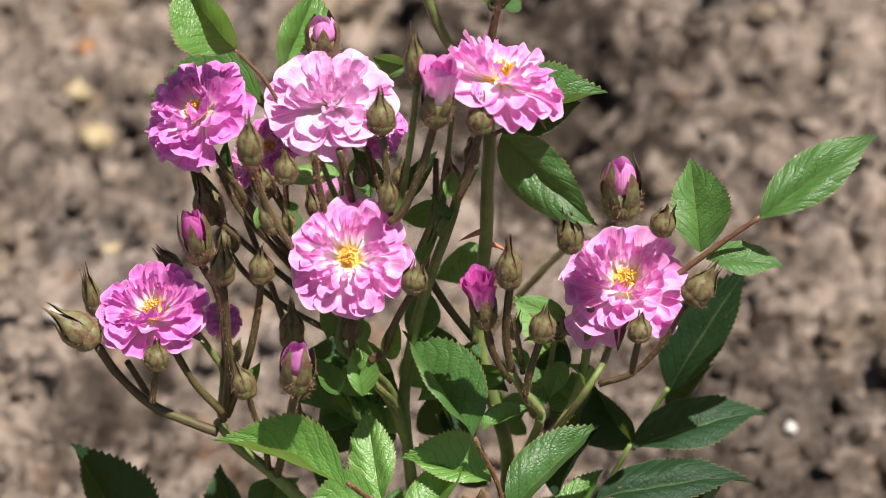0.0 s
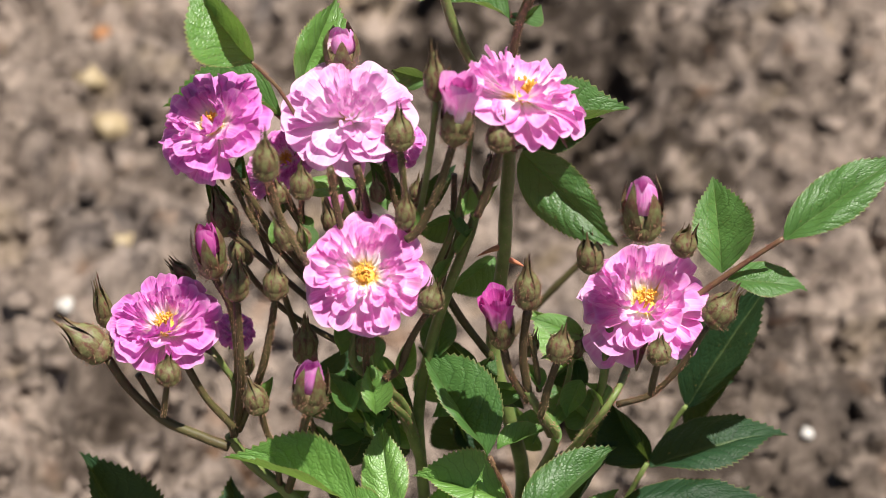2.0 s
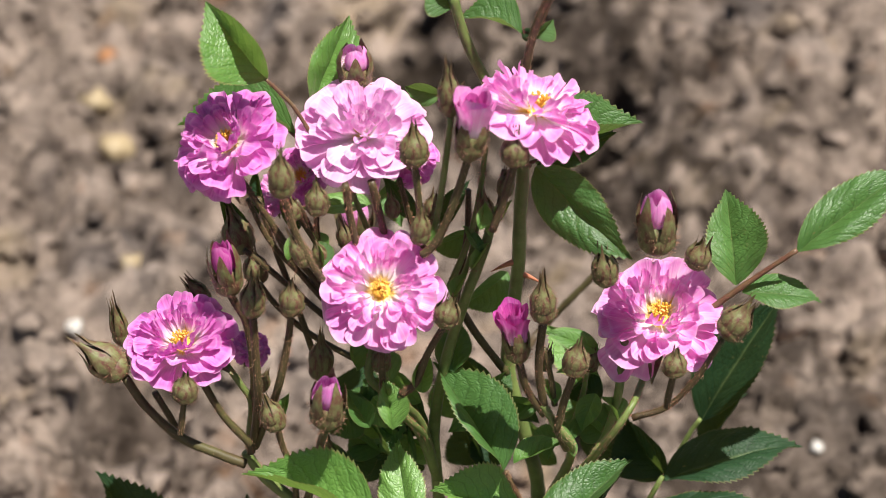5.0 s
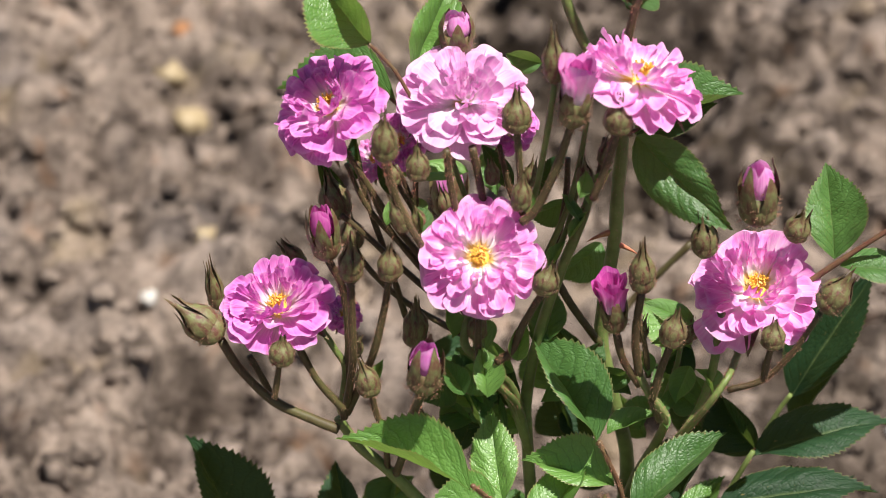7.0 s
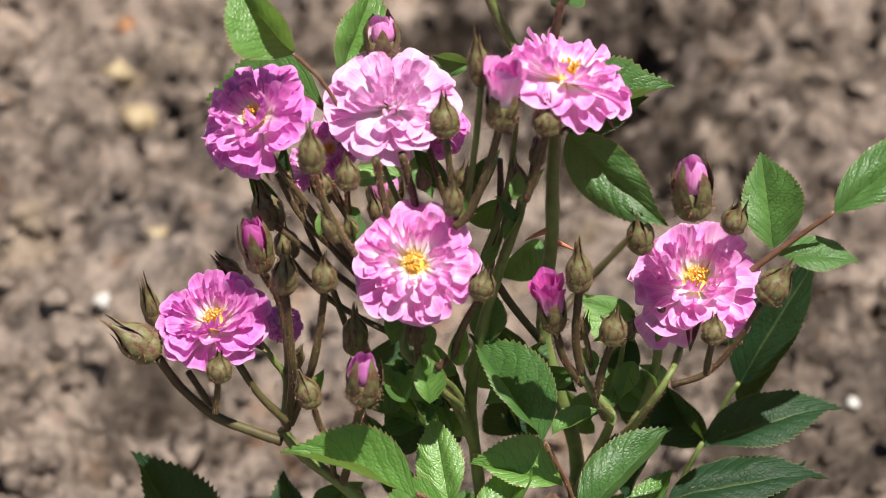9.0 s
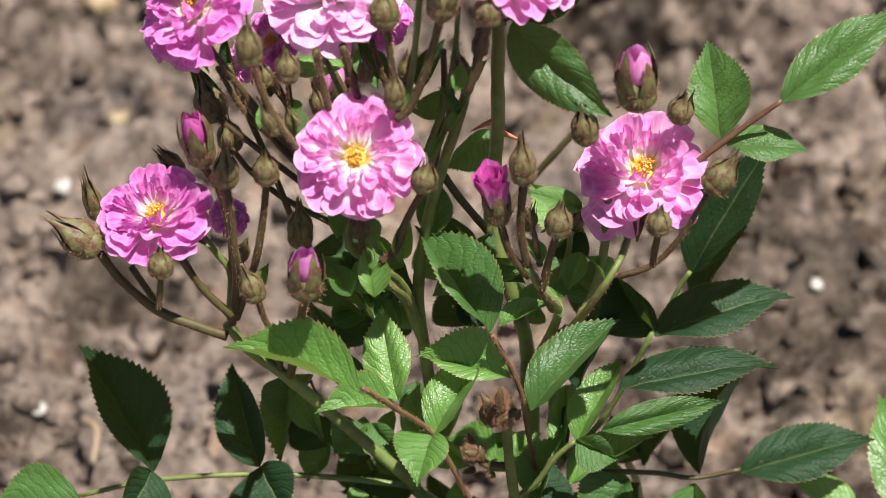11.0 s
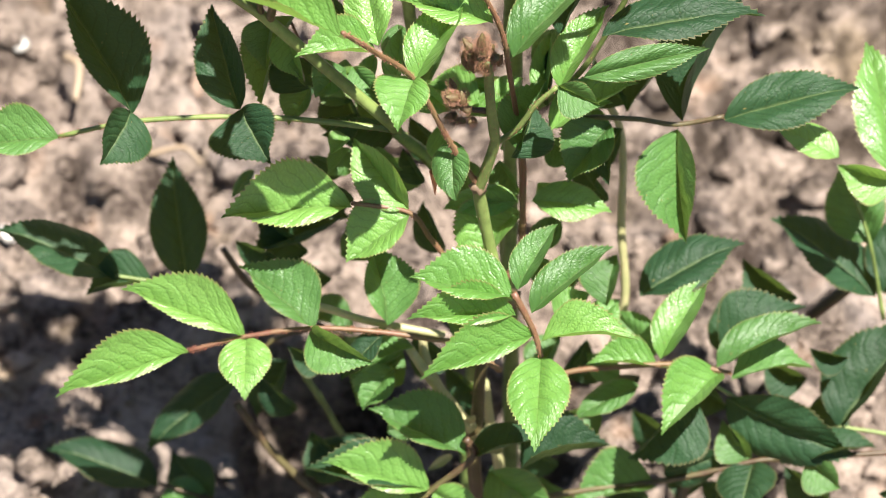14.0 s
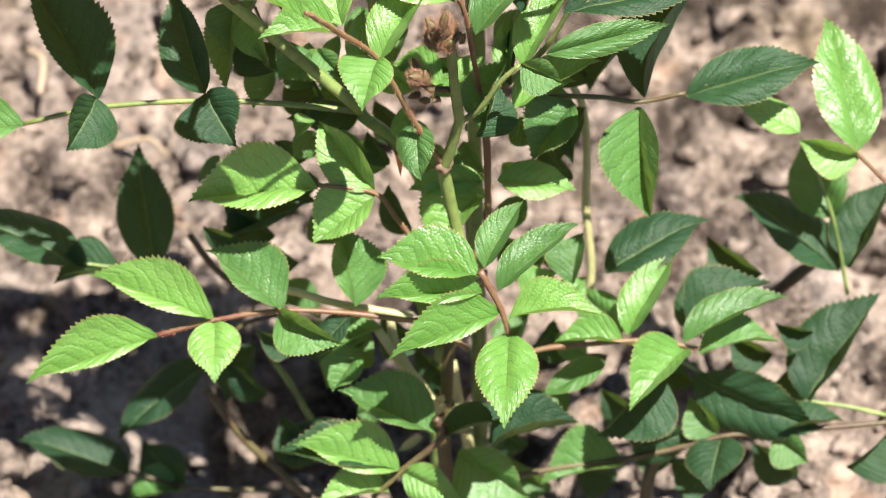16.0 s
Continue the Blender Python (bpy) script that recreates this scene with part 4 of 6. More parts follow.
leaflet((0.0097, 0.0100, 0.3745), (0.0137, 0.0152, 0.3800), (-0.31, -0.57, 0.76), 0.0034, "y", bush)
leaflet((0.0021, 0.0040, 0.3621), (0.0071, 0.0096, 0.3681), (-0.29, -0.57, 0.77), 0.0042, "y", bush)
leaflet((-0.0107, 0.0070, 0.3635), (-0.0072, 0.0140, 0.3710), (-0.32, -0.61, 0.72), 0.0038, "y", bush)
leaflet((-0.0129, 0.0100, 0.3575), (-0.0178, 0.0163, 0.3643), (0.60, -0.32, 0.74), 0.0054, "m", bush)
leaflet((-0.0036, 0.0040, 0.3515), (0.0011, 0.0094, 0.3573), (-0.22, -0.61, 0.76), 0.0041, "y", bush)
leaflet((-0.0412, 0.0070, 0.3651), (-0.0453, 0.0116, 0.3701), (0.48, -0.40, 0.78), 0.0043, "y", bush)
leaflet((-0.0348, 0.0100, 0.3529), (-0.0401, 0.0151, 0.3584), (0.57, -0.25, 0.78), 0.0050, "m", bush)
leaflet((-0.0291, 0.0040, 0.3511), (-0.0258, 0.0101, 0.3576), (-0.27, -0.63, 0.73), 0.0041, "y", bush)
leaflet((-0.0223, 0.0070, 0.3575), (-0.0191, 0.0129, 0.3637), (-0.26, -0.63, 0.73), 0.0037, "m", bush)
leaflet((0.0290, 0.0100, 0.3055), (0.0248, 0.0158, 0.3117), (0.60, -0.35, 0.72), 0.0057, "y", bush)
leaflet((0.0336, 0.0040, 0.2963), (0.0385, 0.0101, 0.3028), (-0.26, -0.60, 0.76), 0.0046, "m", bush)
leaflet((-0.0108, 0.0070, 0.3470), (-0.0061, 0.0111, 0.3526), (0.12, -0.84, 0.52), 0.0039, "d", bush)

# the arching flower stem
stem([(-0.1004, -0.0100, 0.3302), (-0.0947, -0.0100, 0.3187), (-0.0851, -0.0100, 0.3070), (-0.0733, -0.0100, 0.3003), (-0.0656, -0.0100, 0.2966)], 0.00131, 0.00160, "b", 1)
stem([(-0.0926, -0.0050, 0.3202), (-0.0888, -0.0050, 0.3113), (-0.0858, -0.0050, 0.3034)], 0.00102, 0.00117, "b", 1)
stem([(-0.0825, -0.0150, 0.3258), (-0.0836, -0.0150, 0.3174), (-0.0843, -0.0150, 0.3125)], 0.00088, 0.00102, "b", 1)
stem([(-0.0780, -0.0080, 0.3283), (-0.0719, -0.0080, 0.3141), (-0.0649, -0.0080, 0.3040), (-0.0639, -0.0080, 0.2995)], 0.00117, 0.00131, "b", 1)
stem([(-0.0711, 0.0000, 0.3276), (-0.0671, 0.0000, 0.3199), (-0.0640, 0.0000, 0.3121), (-0.0656, 0.0000, 0.2950)], 0.00102, 0.00117, "g", 0.8)
stem([(-0.0554, -0.0100, 0.3115), (-0.0540, -0.0100, 0.3036), (-0.0511, -0.0100, 0.2945), (-0.0508, -0.0050, 0.2762)], 0.00102, 0.00102, "b", 1)
stem([(-0.0390, -0.0380, 0.3356), (-0.0420, -0.0180, 0.3117), (-0.0435, -0.0180, 0.3015), (-0.0482, -0.0050, 0.2745)], 0.00131, 0.00131, "b", 1)
stem([(-0.0660, -0.0050, 0.2969), (-0.0602, -0.0050, 0.2866), (-0.0499, -0.0050, 0.2755), (-0.0342, -0.0050, 0.2560), (-0.0107, -0.0050, 0.2264)], 0.00160, 0.00204, "g", 0.5)
stem([(-0.0048, 0.0400, 0.4342), (-0.0089, 0.0400, 0.4510), (-0.0113, 0.0400, 0.4710)], 0.00160, 0.00131, "g", 0.4)
stem([(0.0248, 0.0350, 0.4412), (0.0291, 0.0350, 0.4597)], 0.00117, 0.00088, "b", 1)

# upper leaves
stalk = leaf([(-0.0404, 0.0200, 0.3883), (-0.0491, 0.0200, 0.4061), (-0.0539, 0.0200, 0.4125), (-0.0578, 0.0200, 0.4170)], 0.00066, "r", 0.3)
leaflet((-0.0578, 0.0200, 0.4163), (-0.0757, 0.0294, 0.4365), (-0.13, -0.94, 0.32), 0.0170, "y", stalk)
stalk = leaf([(-0.0439, 0.0350, 0.3854), (-0.0454, 0.0350, 0.3936), (-0.0461, 0.0350, 0.3986)], 0.00066, "r", 0.3)
# bright tone here puts the sunlight on this leaf into its colour
leaflet((-0.0462, 0.0350, 0.3972), (-0.0353, 0.0545, 0.4180), (0.49, -0.70, 0.52), 0.0169, "y", stalk)
stalk = leaf([(-0.0495, 0.0400, 0.3821), (-0.0545, 0.0400, 0.3871)], 0.00066, "r", 0.3)
leaflet((-0.0511, 0.0400, 0.3866), (-0.0869, 0.0418, 0.3885), (0.05, -0.12, 0.99), 0.0153, "m", stalk)
leaflet((-0.0077, 0.0400, 0.3994), (-0.0187, 0.0417, 0.4012), (-0.11, -0.96, 0.26), 0.0081, "m", bush)
stalk = leaf([(0.0174, 0.0300, 0.3815), (0.0203, 0.0300, 0.3832), (0.0228, 0.0300, 0.3846)], 0.00066, "r", 0.3)
leaflet((0.0203, 0.0300, 0.3840), (0.0521, 0.0395, 0.3941), (-0.26, -0.14, 0.95), 0.0177, "m", stalk)
leaflet((0.0212, 0.0300, 0.3815), (0.0450, 0.0365, 0.3903), (-0.10, -0.65, 0.76), 0.0101, "d", stalk)
stalk = leaf([(0.0171, 0.0150, 0.3925), (0.0191, 0.0150, 0.3919)], 0.00066, "r", 0.3)
leaflet((0.0198, 0.0150, 0.3916), (0.0476, -0.0091, 0.3761), (-0.44, -0.79, 0.43), 0.0190, "m", stalk, 3)
stalk = leaf([(0.0719, 0.0100, 0.3418), (0.0808, 0.0100, 0.3505), (0.0888, 0.0100, 0.3581), (0.0983, 0.0100, 0.3668)], 0.00099, "r", 0.3)
leaflet((0.0983, 0.0100, 0.3668), (0.1337, 0.0281, 0.3861), (-0.24, -0.52, 0.82), 0.0160, "m", stalk, 3)
leaflet((0.0815, 0.0100, 0.3535), (0.0784, 0.0299, 0.3747), (0.07, -0.72, 0.69), 0.0169, "m", stalk, 0)
leaflet((0.0833, 0.0100, 0.3516), (0.1074, 0.0085, 0.3500), (0.06, -0.08, 0.99), 0.0141, "m", stalk, 3)
stalk = leaf([(0.0254, 0.0400, 0.4381), (0.0202, 0.0400, 0.4227), (0.0161, 0.0400, 0.4226)], 0.00066, "r", 0.3)
leaflet((0.0161, 0.0400, 0.4230), (-0.0025, 0.0436, 0.4268), (0.17, -0.15, 0.97), 0.0128, "m", stalk)
leaflet((0.0198, 0.0400, 0.4204), (0.0253, 0.0436, 0.4242), (0.40, -0.88, 0.25), 0.0065, "m", stalk)
leaflet((0.0158, 0.0400, 0.4226), (0.0203, 0.0385, 0.4206), (-0.25, -0.96, 0.14), 0.0046, "d", stalk)
leaflet((-0.0039, 0.0400, 0.4306), (-0.0122, 0.0439, 0.4347), (-0.27, -0.91, 0.31), 0.0107, "m", bush)
leaflet((0.0147, 0.0600, 0.3188), (0.0006, 0.0519, 0.3101), (0.35, -0.90, 0.27), 0.0155, "m", bush)
leaflet((-0.0210, 0.0600, 0.3548), (-0.0197, 0.0496, 0.3437), (-0.48, -0.67, 0.57), 0.0102, "m", bush)
leaflet((-0.0288, 0.0500, 0.3529), (-0.0514, 0.0486, 0.3513), (-0.05, -0.19, 0.98), 0.0103, "y", bush)
leaflet((0.0023, 0.0300, 0.3566), (-0.0109, 0.0263, 0.3526), (0.20, -0.95, 0.23), 0.0090, "m", bush)
stalk = leaf([(0.0447, 0.0300, 0.3054), (0.0354, 0.0300, 0.3125)], 0.00066, "r", 0.3)
leaflet((0.0443, 0.0300, 0.3054), (0.0261, 0.0383, 0.3142), (-0.23, -0.90, 0.37), 0.0130, "y", stalk)
leaflet((0.0454, 0.0350, 0.2902), (0.0344, 0.0399, 0.2955), (-0.22, -0.90, 0.37), 0.0120, "y", bush)
leaflet((0.0433, 0.0350, 0.2995), (0.0324, 0.0295, 0.2921), (0.34, -0.92, 0.19), 0.0114, "d", bush)
leaflet((0.0244, 0.0150, 0.3005), (0.0107, 0.0163, 0.3019), (-0.06, -0.95, 0.31), 0.0091, "m", bush)
leaflet((0.0250, 0.0200, 0.2903), (0.0109, 0.0199, 0.2902), (-0.01, -0.01, 1.00), 0.0087, "d", bush)
leaflet((-0.0030, 0.0100, 0.3181), (-0.0011, 0.0214, 0.3303), (-0.48, -0.60, 0.64), 0.0121, "m", bush)
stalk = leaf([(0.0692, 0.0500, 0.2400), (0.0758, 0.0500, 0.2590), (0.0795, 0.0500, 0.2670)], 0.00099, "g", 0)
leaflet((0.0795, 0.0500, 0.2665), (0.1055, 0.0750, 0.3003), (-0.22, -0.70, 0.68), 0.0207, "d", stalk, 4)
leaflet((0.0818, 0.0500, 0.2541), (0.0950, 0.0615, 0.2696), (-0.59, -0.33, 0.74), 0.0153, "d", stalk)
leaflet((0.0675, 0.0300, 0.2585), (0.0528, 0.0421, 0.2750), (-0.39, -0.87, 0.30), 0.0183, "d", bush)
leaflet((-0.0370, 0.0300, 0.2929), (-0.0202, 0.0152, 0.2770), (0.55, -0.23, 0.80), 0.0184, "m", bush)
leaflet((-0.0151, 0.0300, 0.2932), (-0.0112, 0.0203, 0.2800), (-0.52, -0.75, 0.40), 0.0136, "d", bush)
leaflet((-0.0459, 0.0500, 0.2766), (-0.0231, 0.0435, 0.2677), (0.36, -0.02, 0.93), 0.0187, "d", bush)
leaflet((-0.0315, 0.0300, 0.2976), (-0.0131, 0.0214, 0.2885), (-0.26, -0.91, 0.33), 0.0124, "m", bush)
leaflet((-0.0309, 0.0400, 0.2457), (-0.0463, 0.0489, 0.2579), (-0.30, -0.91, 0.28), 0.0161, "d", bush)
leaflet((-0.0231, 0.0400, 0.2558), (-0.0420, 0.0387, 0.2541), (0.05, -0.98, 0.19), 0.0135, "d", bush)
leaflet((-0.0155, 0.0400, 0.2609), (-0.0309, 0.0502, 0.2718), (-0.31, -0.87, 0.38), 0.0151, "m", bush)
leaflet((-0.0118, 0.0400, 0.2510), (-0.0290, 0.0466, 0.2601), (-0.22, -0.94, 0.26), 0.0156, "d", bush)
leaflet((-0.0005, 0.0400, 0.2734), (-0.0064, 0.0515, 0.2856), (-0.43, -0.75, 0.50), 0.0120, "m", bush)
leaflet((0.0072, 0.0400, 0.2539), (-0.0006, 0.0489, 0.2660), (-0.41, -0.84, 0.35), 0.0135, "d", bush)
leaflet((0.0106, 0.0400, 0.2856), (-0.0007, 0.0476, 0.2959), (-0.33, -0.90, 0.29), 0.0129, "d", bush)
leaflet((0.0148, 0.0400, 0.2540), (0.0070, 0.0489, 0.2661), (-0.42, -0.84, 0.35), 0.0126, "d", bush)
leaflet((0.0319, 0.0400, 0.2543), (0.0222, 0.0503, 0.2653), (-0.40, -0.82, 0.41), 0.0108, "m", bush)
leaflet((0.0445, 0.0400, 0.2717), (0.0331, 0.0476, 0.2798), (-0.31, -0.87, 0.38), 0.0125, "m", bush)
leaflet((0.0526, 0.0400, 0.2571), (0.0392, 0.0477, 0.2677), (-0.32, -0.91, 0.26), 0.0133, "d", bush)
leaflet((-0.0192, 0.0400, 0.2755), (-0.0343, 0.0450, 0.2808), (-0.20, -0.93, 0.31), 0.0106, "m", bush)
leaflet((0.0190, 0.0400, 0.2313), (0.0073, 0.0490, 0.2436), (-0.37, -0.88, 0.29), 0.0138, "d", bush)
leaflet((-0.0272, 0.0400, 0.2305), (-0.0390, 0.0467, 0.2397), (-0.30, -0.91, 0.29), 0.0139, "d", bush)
leaflet((0.0460, 0.0400, 0.2814), (0.0535, 0.0324, 0.2733), (-0.38, -0.82, 0.42), 0.0104, "m", bush)
leaflet((-0.0222, 0.0200, 0.2824), (-0.0343, 0.0299, 0.2930), (-0.29, -0.84, 0.46), 0.0101, "y", bush)
leaflet((-0.0130, 0.0200, 0.2967), (-0.0222, 0.0273, 0.3045), (-0.29, -0.84, 0.45), 0.0088, "y", bush)
leaflet((-0.0371, 0.0200, 0.2629), (-0.0484, 0.0259, 0.2710), (-0.29, -0.92, 0.27), 0.0111, "d", bush)
leaflet((0.0068, 0.0200, 0.3016), (0.0157, 0.0250, 0.3070), (0.33, -0.90, 0.29), 0.0092, "m", bush)
leaflet((-0.0312, 0.0200, 0.2894), (-0.0404, 0.0261, 0.2959), (-0.31, -0.87, 0.38), 0.0095, "m", bush)
leaflet((-0.0512, -0.0040, 0.3702), (-0.0489, 0.0021, 0.3767), (-0.05, -0.72, 0.69), 0.0038, "y", bush)
leaflet((-0.0438, -0.0040, 0.3672), (-0.0481, 0.0017, 0.3733), (0.73, -0.15, 0.66), 0.0060, "y", bush)
leaflet((-0.0405, -0.0040, 0.3673), (-0.0432, 0.0023, 0.3740), (0.77, -0.28, 0.57), 0.0050, "m", bush)
leaflet((-0.0209, -0.0040, 0.3250), (-0.0280, 0.0030, 0.3325), (0.68, -0.09, 0.73), 0.0083, "y", bush)
leaflet((-0.0176, -0.0040, 0.3094), (-0.0246, 0.0011, 0.3164), (0.61, -0.21, 0.77), 0.0054, "d", bush)
leaflet((-0.0105, -0.0040, 0.3760), (-0.0131, 0.0017, 0.3820), (0.35, -0.60, 0.72), 0.0044, "y", bush)
leaflet((0.0044, -0.0040, 0.3823), (0.0059, 0.0017, 0.3883), (0.33, -0.73, 0.60), 0.0043, "y", bush)
leaflet((-0.0560, -0.0040, 0.3065), (-0.0528, 0.0032, 0.3142), (-0.16, -0.68, 0.71), 0.0041, "y", bush)
leaflet((0.0352, -0.0040, 0.2966), (0.0298, 0.0032, 0.3043), (0.71, -0.19, 0.68), 0.0078, "y", bush)
leaflet((0.0486, -0.0040, 0.3105), (0.0433, 0.0019, 0.3168), (0.68, -0.16, 0.72), 0.0072, "y", bush)
leaflet((-0.0312, -0.0040, 0.3292), (-0.0339, 0.0025, 0.3361), (0.79, -0.26, 0.56), 0.0066, "y", bush)

# middle leaves
stalk = leaf([(-0.0093, 0.0000, 0.2200), (-0.0347, 0.0000, 0.2246), (-0.0614, 0.0000, 0.2270), (-0.0950, 0.0000, 0.2250), (-0.1201, 0.0000, 0.2182)], 0.00099, "g", 1)
leaflet((-0.0946, 0.0000, 0.2289), (-0.1182, 0.0295, 0.2588), (0.50, -0.40, 0.77), 0.0185, "d", stalk, 0)
leaflet((-0.0612, 0.0000, 0.2301), (-0.0701, 0.0237, 0.2540), (-0.20, -0.75, 0.63), 0.0185, "d", stalk, 0)
leaflet((-0.0951, 0.0000, 0.2294), (-0.1039, -0.0168, 0.2226), (0.55, -0.62, 0.55), 0.0215, "d", stalk, 0)
leaflet((-0.0608, 0.0000, 0.2309), (-0.0514, -0.0171, 0.2235), (-0.40, -0.60, 0.69), 0.0215, "d", stalk, 0)
leaflet((-0.1201, 0.0000, 0.2182), (-0.1484, -0.0023, 0.2166), (-0.04, -0.20, 0.98), 0.0150, "m", stalk, 0)
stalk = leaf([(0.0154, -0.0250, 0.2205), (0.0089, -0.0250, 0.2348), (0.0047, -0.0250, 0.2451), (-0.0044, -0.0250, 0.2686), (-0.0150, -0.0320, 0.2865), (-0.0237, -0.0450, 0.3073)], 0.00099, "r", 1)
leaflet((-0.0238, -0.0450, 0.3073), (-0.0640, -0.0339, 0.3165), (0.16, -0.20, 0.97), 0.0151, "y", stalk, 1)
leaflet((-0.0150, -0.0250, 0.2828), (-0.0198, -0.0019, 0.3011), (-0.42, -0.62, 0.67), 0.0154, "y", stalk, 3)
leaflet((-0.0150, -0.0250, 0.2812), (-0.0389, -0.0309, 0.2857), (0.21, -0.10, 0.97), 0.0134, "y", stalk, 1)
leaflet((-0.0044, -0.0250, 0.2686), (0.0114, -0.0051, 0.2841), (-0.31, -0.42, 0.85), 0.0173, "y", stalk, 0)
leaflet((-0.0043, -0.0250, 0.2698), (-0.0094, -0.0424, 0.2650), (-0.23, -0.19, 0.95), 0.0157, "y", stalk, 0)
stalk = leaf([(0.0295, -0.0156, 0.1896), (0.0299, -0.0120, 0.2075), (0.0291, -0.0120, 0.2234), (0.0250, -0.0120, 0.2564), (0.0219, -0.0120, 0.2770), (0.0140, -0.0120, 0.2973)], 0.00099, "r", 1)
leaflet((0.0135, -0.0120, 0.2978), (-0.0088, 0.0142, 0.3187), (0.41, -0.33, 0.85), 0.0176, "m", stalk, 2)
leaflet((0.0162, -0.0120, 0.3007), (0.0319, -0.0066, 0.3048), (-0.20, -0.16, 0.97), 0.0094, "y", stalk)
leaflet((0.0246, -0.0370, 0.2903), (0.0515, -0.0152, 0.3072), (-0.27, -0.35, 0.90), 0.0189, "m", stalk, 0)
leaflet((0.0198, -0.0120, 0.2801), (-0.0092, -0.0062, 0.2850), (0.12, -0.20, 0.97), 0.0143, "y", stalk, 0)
leaflet((0.0404, 0.0050, 0.2577), (0.0544, 0.0229, 0.2756), (-0.58, -0.30, 0.76), 0.0158, "d", bush)
leaflet((0.0400, -0.0100, 0.2499), (0.0555, 0.0107, 0.2661), (-0.33, -0.41, 0.85), 0.0148, "y", bush, 0)
leaflet((0.0472, -0.0200, 0.2644), (0.0857, -0.0128, 0.2696), (0.05, -0.58, 0.81), 0.0100, "m", bush, 3)
leaflet((0.0381, 0.0000, 0.2212), (0.0667, 0.0125, 0.2308), (-0.25, -0.17, 0.95), 0.0185, "y", bush)
leaflet((0.0395, -0.0200, 0.2604), (0.0524, -0.0248, 0.2564), (-0.23, -0.90, 0.37), 0.0118, "m", bush)
stalk = leaf([(0.0206, -0.0200, 0.2350), (0.0275, -0.0200, 0.2420), (0.0327, -0.0200, 0.2519), (0.0390, -0.0200, 0.2599)], 0.00099, "g", 0.6)
leaflet((0.0276, -0.0200, 0.2318), (0.0359, -0.0018, 0.2461), (-0.50, -0.38, 0.78), 0.0130, "m", stalk)
leaflet((0.0267, -0.0200, 0.2279), (0.0340, -0.0081, 0.2398), (0.58, -0.73, 0.37), 0.0133, "d", stalk)
leaflet((0.0533, 0.0000, 0.2637), (0.1038, 0.0052, 0.2685), (-0.10, 0.08, 0.99), 0.0204, "d", bush, 3)
stalk = leaf([(0.0287, 0.0200, 0.2061), (0.0389, 0.0200, 0.2139), (0.0515, 0.0200, 0.2319), (0.0652, 0.0200, 0.2678)], 0.00116, "g", 0.3)
leaflet((0.0657, 0.0200, 0.2678), (0.1102, 0.0292, 0.2766), (-0.21, 0.05, 0.98), 0.0247, "d", stalk, 3)
leaflet((0.0648, 0.0200, 0.2685), (0.0526, 0.0329, 0.2815), (-0.47, -0.81, 0.35), 0.0170, "d", stalk)
stalk = leaf([(0.0275, 0.0120, 0.2023), (0.0461, 0.0120, 0.2126), (0.0665, 0.0120, 0.2128), (0.0805, 0.0120, 0.2101), (0.0957, 0.0120, 0.2138)], 0.00099, "b", 0.4)
leaflet((0.0957, 0.0120, 0.2130), (0.1402, 0.0199, 0.2205), (-0.12, -0.30, 0.95), 0.0200, "d", stalk, 3)
leaflet((0.0800, 0.0120, 0.2080), (0.0825, -0.0172, 0.1849), (-0.38, -0.59, 0.71), 0.0201, "m", stalk, 4)
leaflet((0.0807, 0.0120, 0.2128), (0.1008, 0.0412, 0.2419), (-0.62, -0.30, 0.73), 0.0177, "d", stalk, 4)
leaflet((0.0642, 0.0298, 0.1995), (0.0858, 0.0454, 0.2150), (-0.51, -0.13, 0.85), 0.0167, "d", bush)
leaflet((0.0539, 0.0200, 0.2110), (0.0460, 0.0009, 0.1960), (0.44, -0.66, 0.61), 0.0174, "m", bush, 0)
leaflet((0.0643, 0.0274, 0.1924), (0.0544, 0.0139, 0.1790), (-0.59, -0.31, 0.74), 0.0125, "d", bush)
stalk = leaf([(-0.0396, 0.0300, 0.2187), (-0.0450, 0.0300, 0.2395)], 0.00066, "r", 0.3)
leaflet((-0.0448, 0.0300, 0.2433), (-0.0559, 0.0069, 0.2251), (-0.45, -0.40, 0.79), 0.0130, "m", stalk)
leaflet((-0.0431, 0.0300, 0.2240), (-0.0414, 0.0192, 0.2131), (0.75, -0.41, 0.52), 0.0109, "d", stalk)
leaflet((-0.0273, 0.0300, 0.2224), (-0.0358, 0.0204, 0.2149), (0.51, -0.76, 0.40), 0.0135, "m", bush)
leaflet((-0.0109, 0.0300, 0.2388), (-0.0092, 0.0169, 0.2284), (-0.48, -0.58, 0.66), 0.0131, "m", bush)
leaflet((-0.0272, 0.0300, 0.2024), (-0.0366, 0.0391, 0.2097), (-0.39, -0.79, 0.47), 0.0111, "m", bush)
stalk = leaf([(-0.0119, 0.0200, 0.2015), (-0.0209, 0.0200, 0.2124)], 0.00066, "r", 0.3)
leaflet((-0.0249, 0.0200, 0.2071), (-0.0362, 0.0148, 0.2020), (0.32, -0.92, 0.23), 0.0117, "d", stalk)
leaflet((-0.0119, 0.0197, 0.1991), (-0.0346, 0.0231, 0.2028), (-0.11, -0.96, 0.25), 0.0161, "d", stalk)
leaflet((0.0091, 0.0100, 0.2246), (-0.0019, 0.0144, 0.2282), (-0.23, -0.89, 0.39), 0.0125, "m", bush)
leaflet((0.0284, 0.0150, 0.2244), (0.0091, 0.0166, 0.2258), (-0.05, -0.94, 0.35), 0.0125, "m", bush)
leaflet((0.0285, 0.0150, 0.2099), (0.0108, 0.0161, 0.2110), (0.06, -0.06, 1.00), 0.0112, "y", bush)
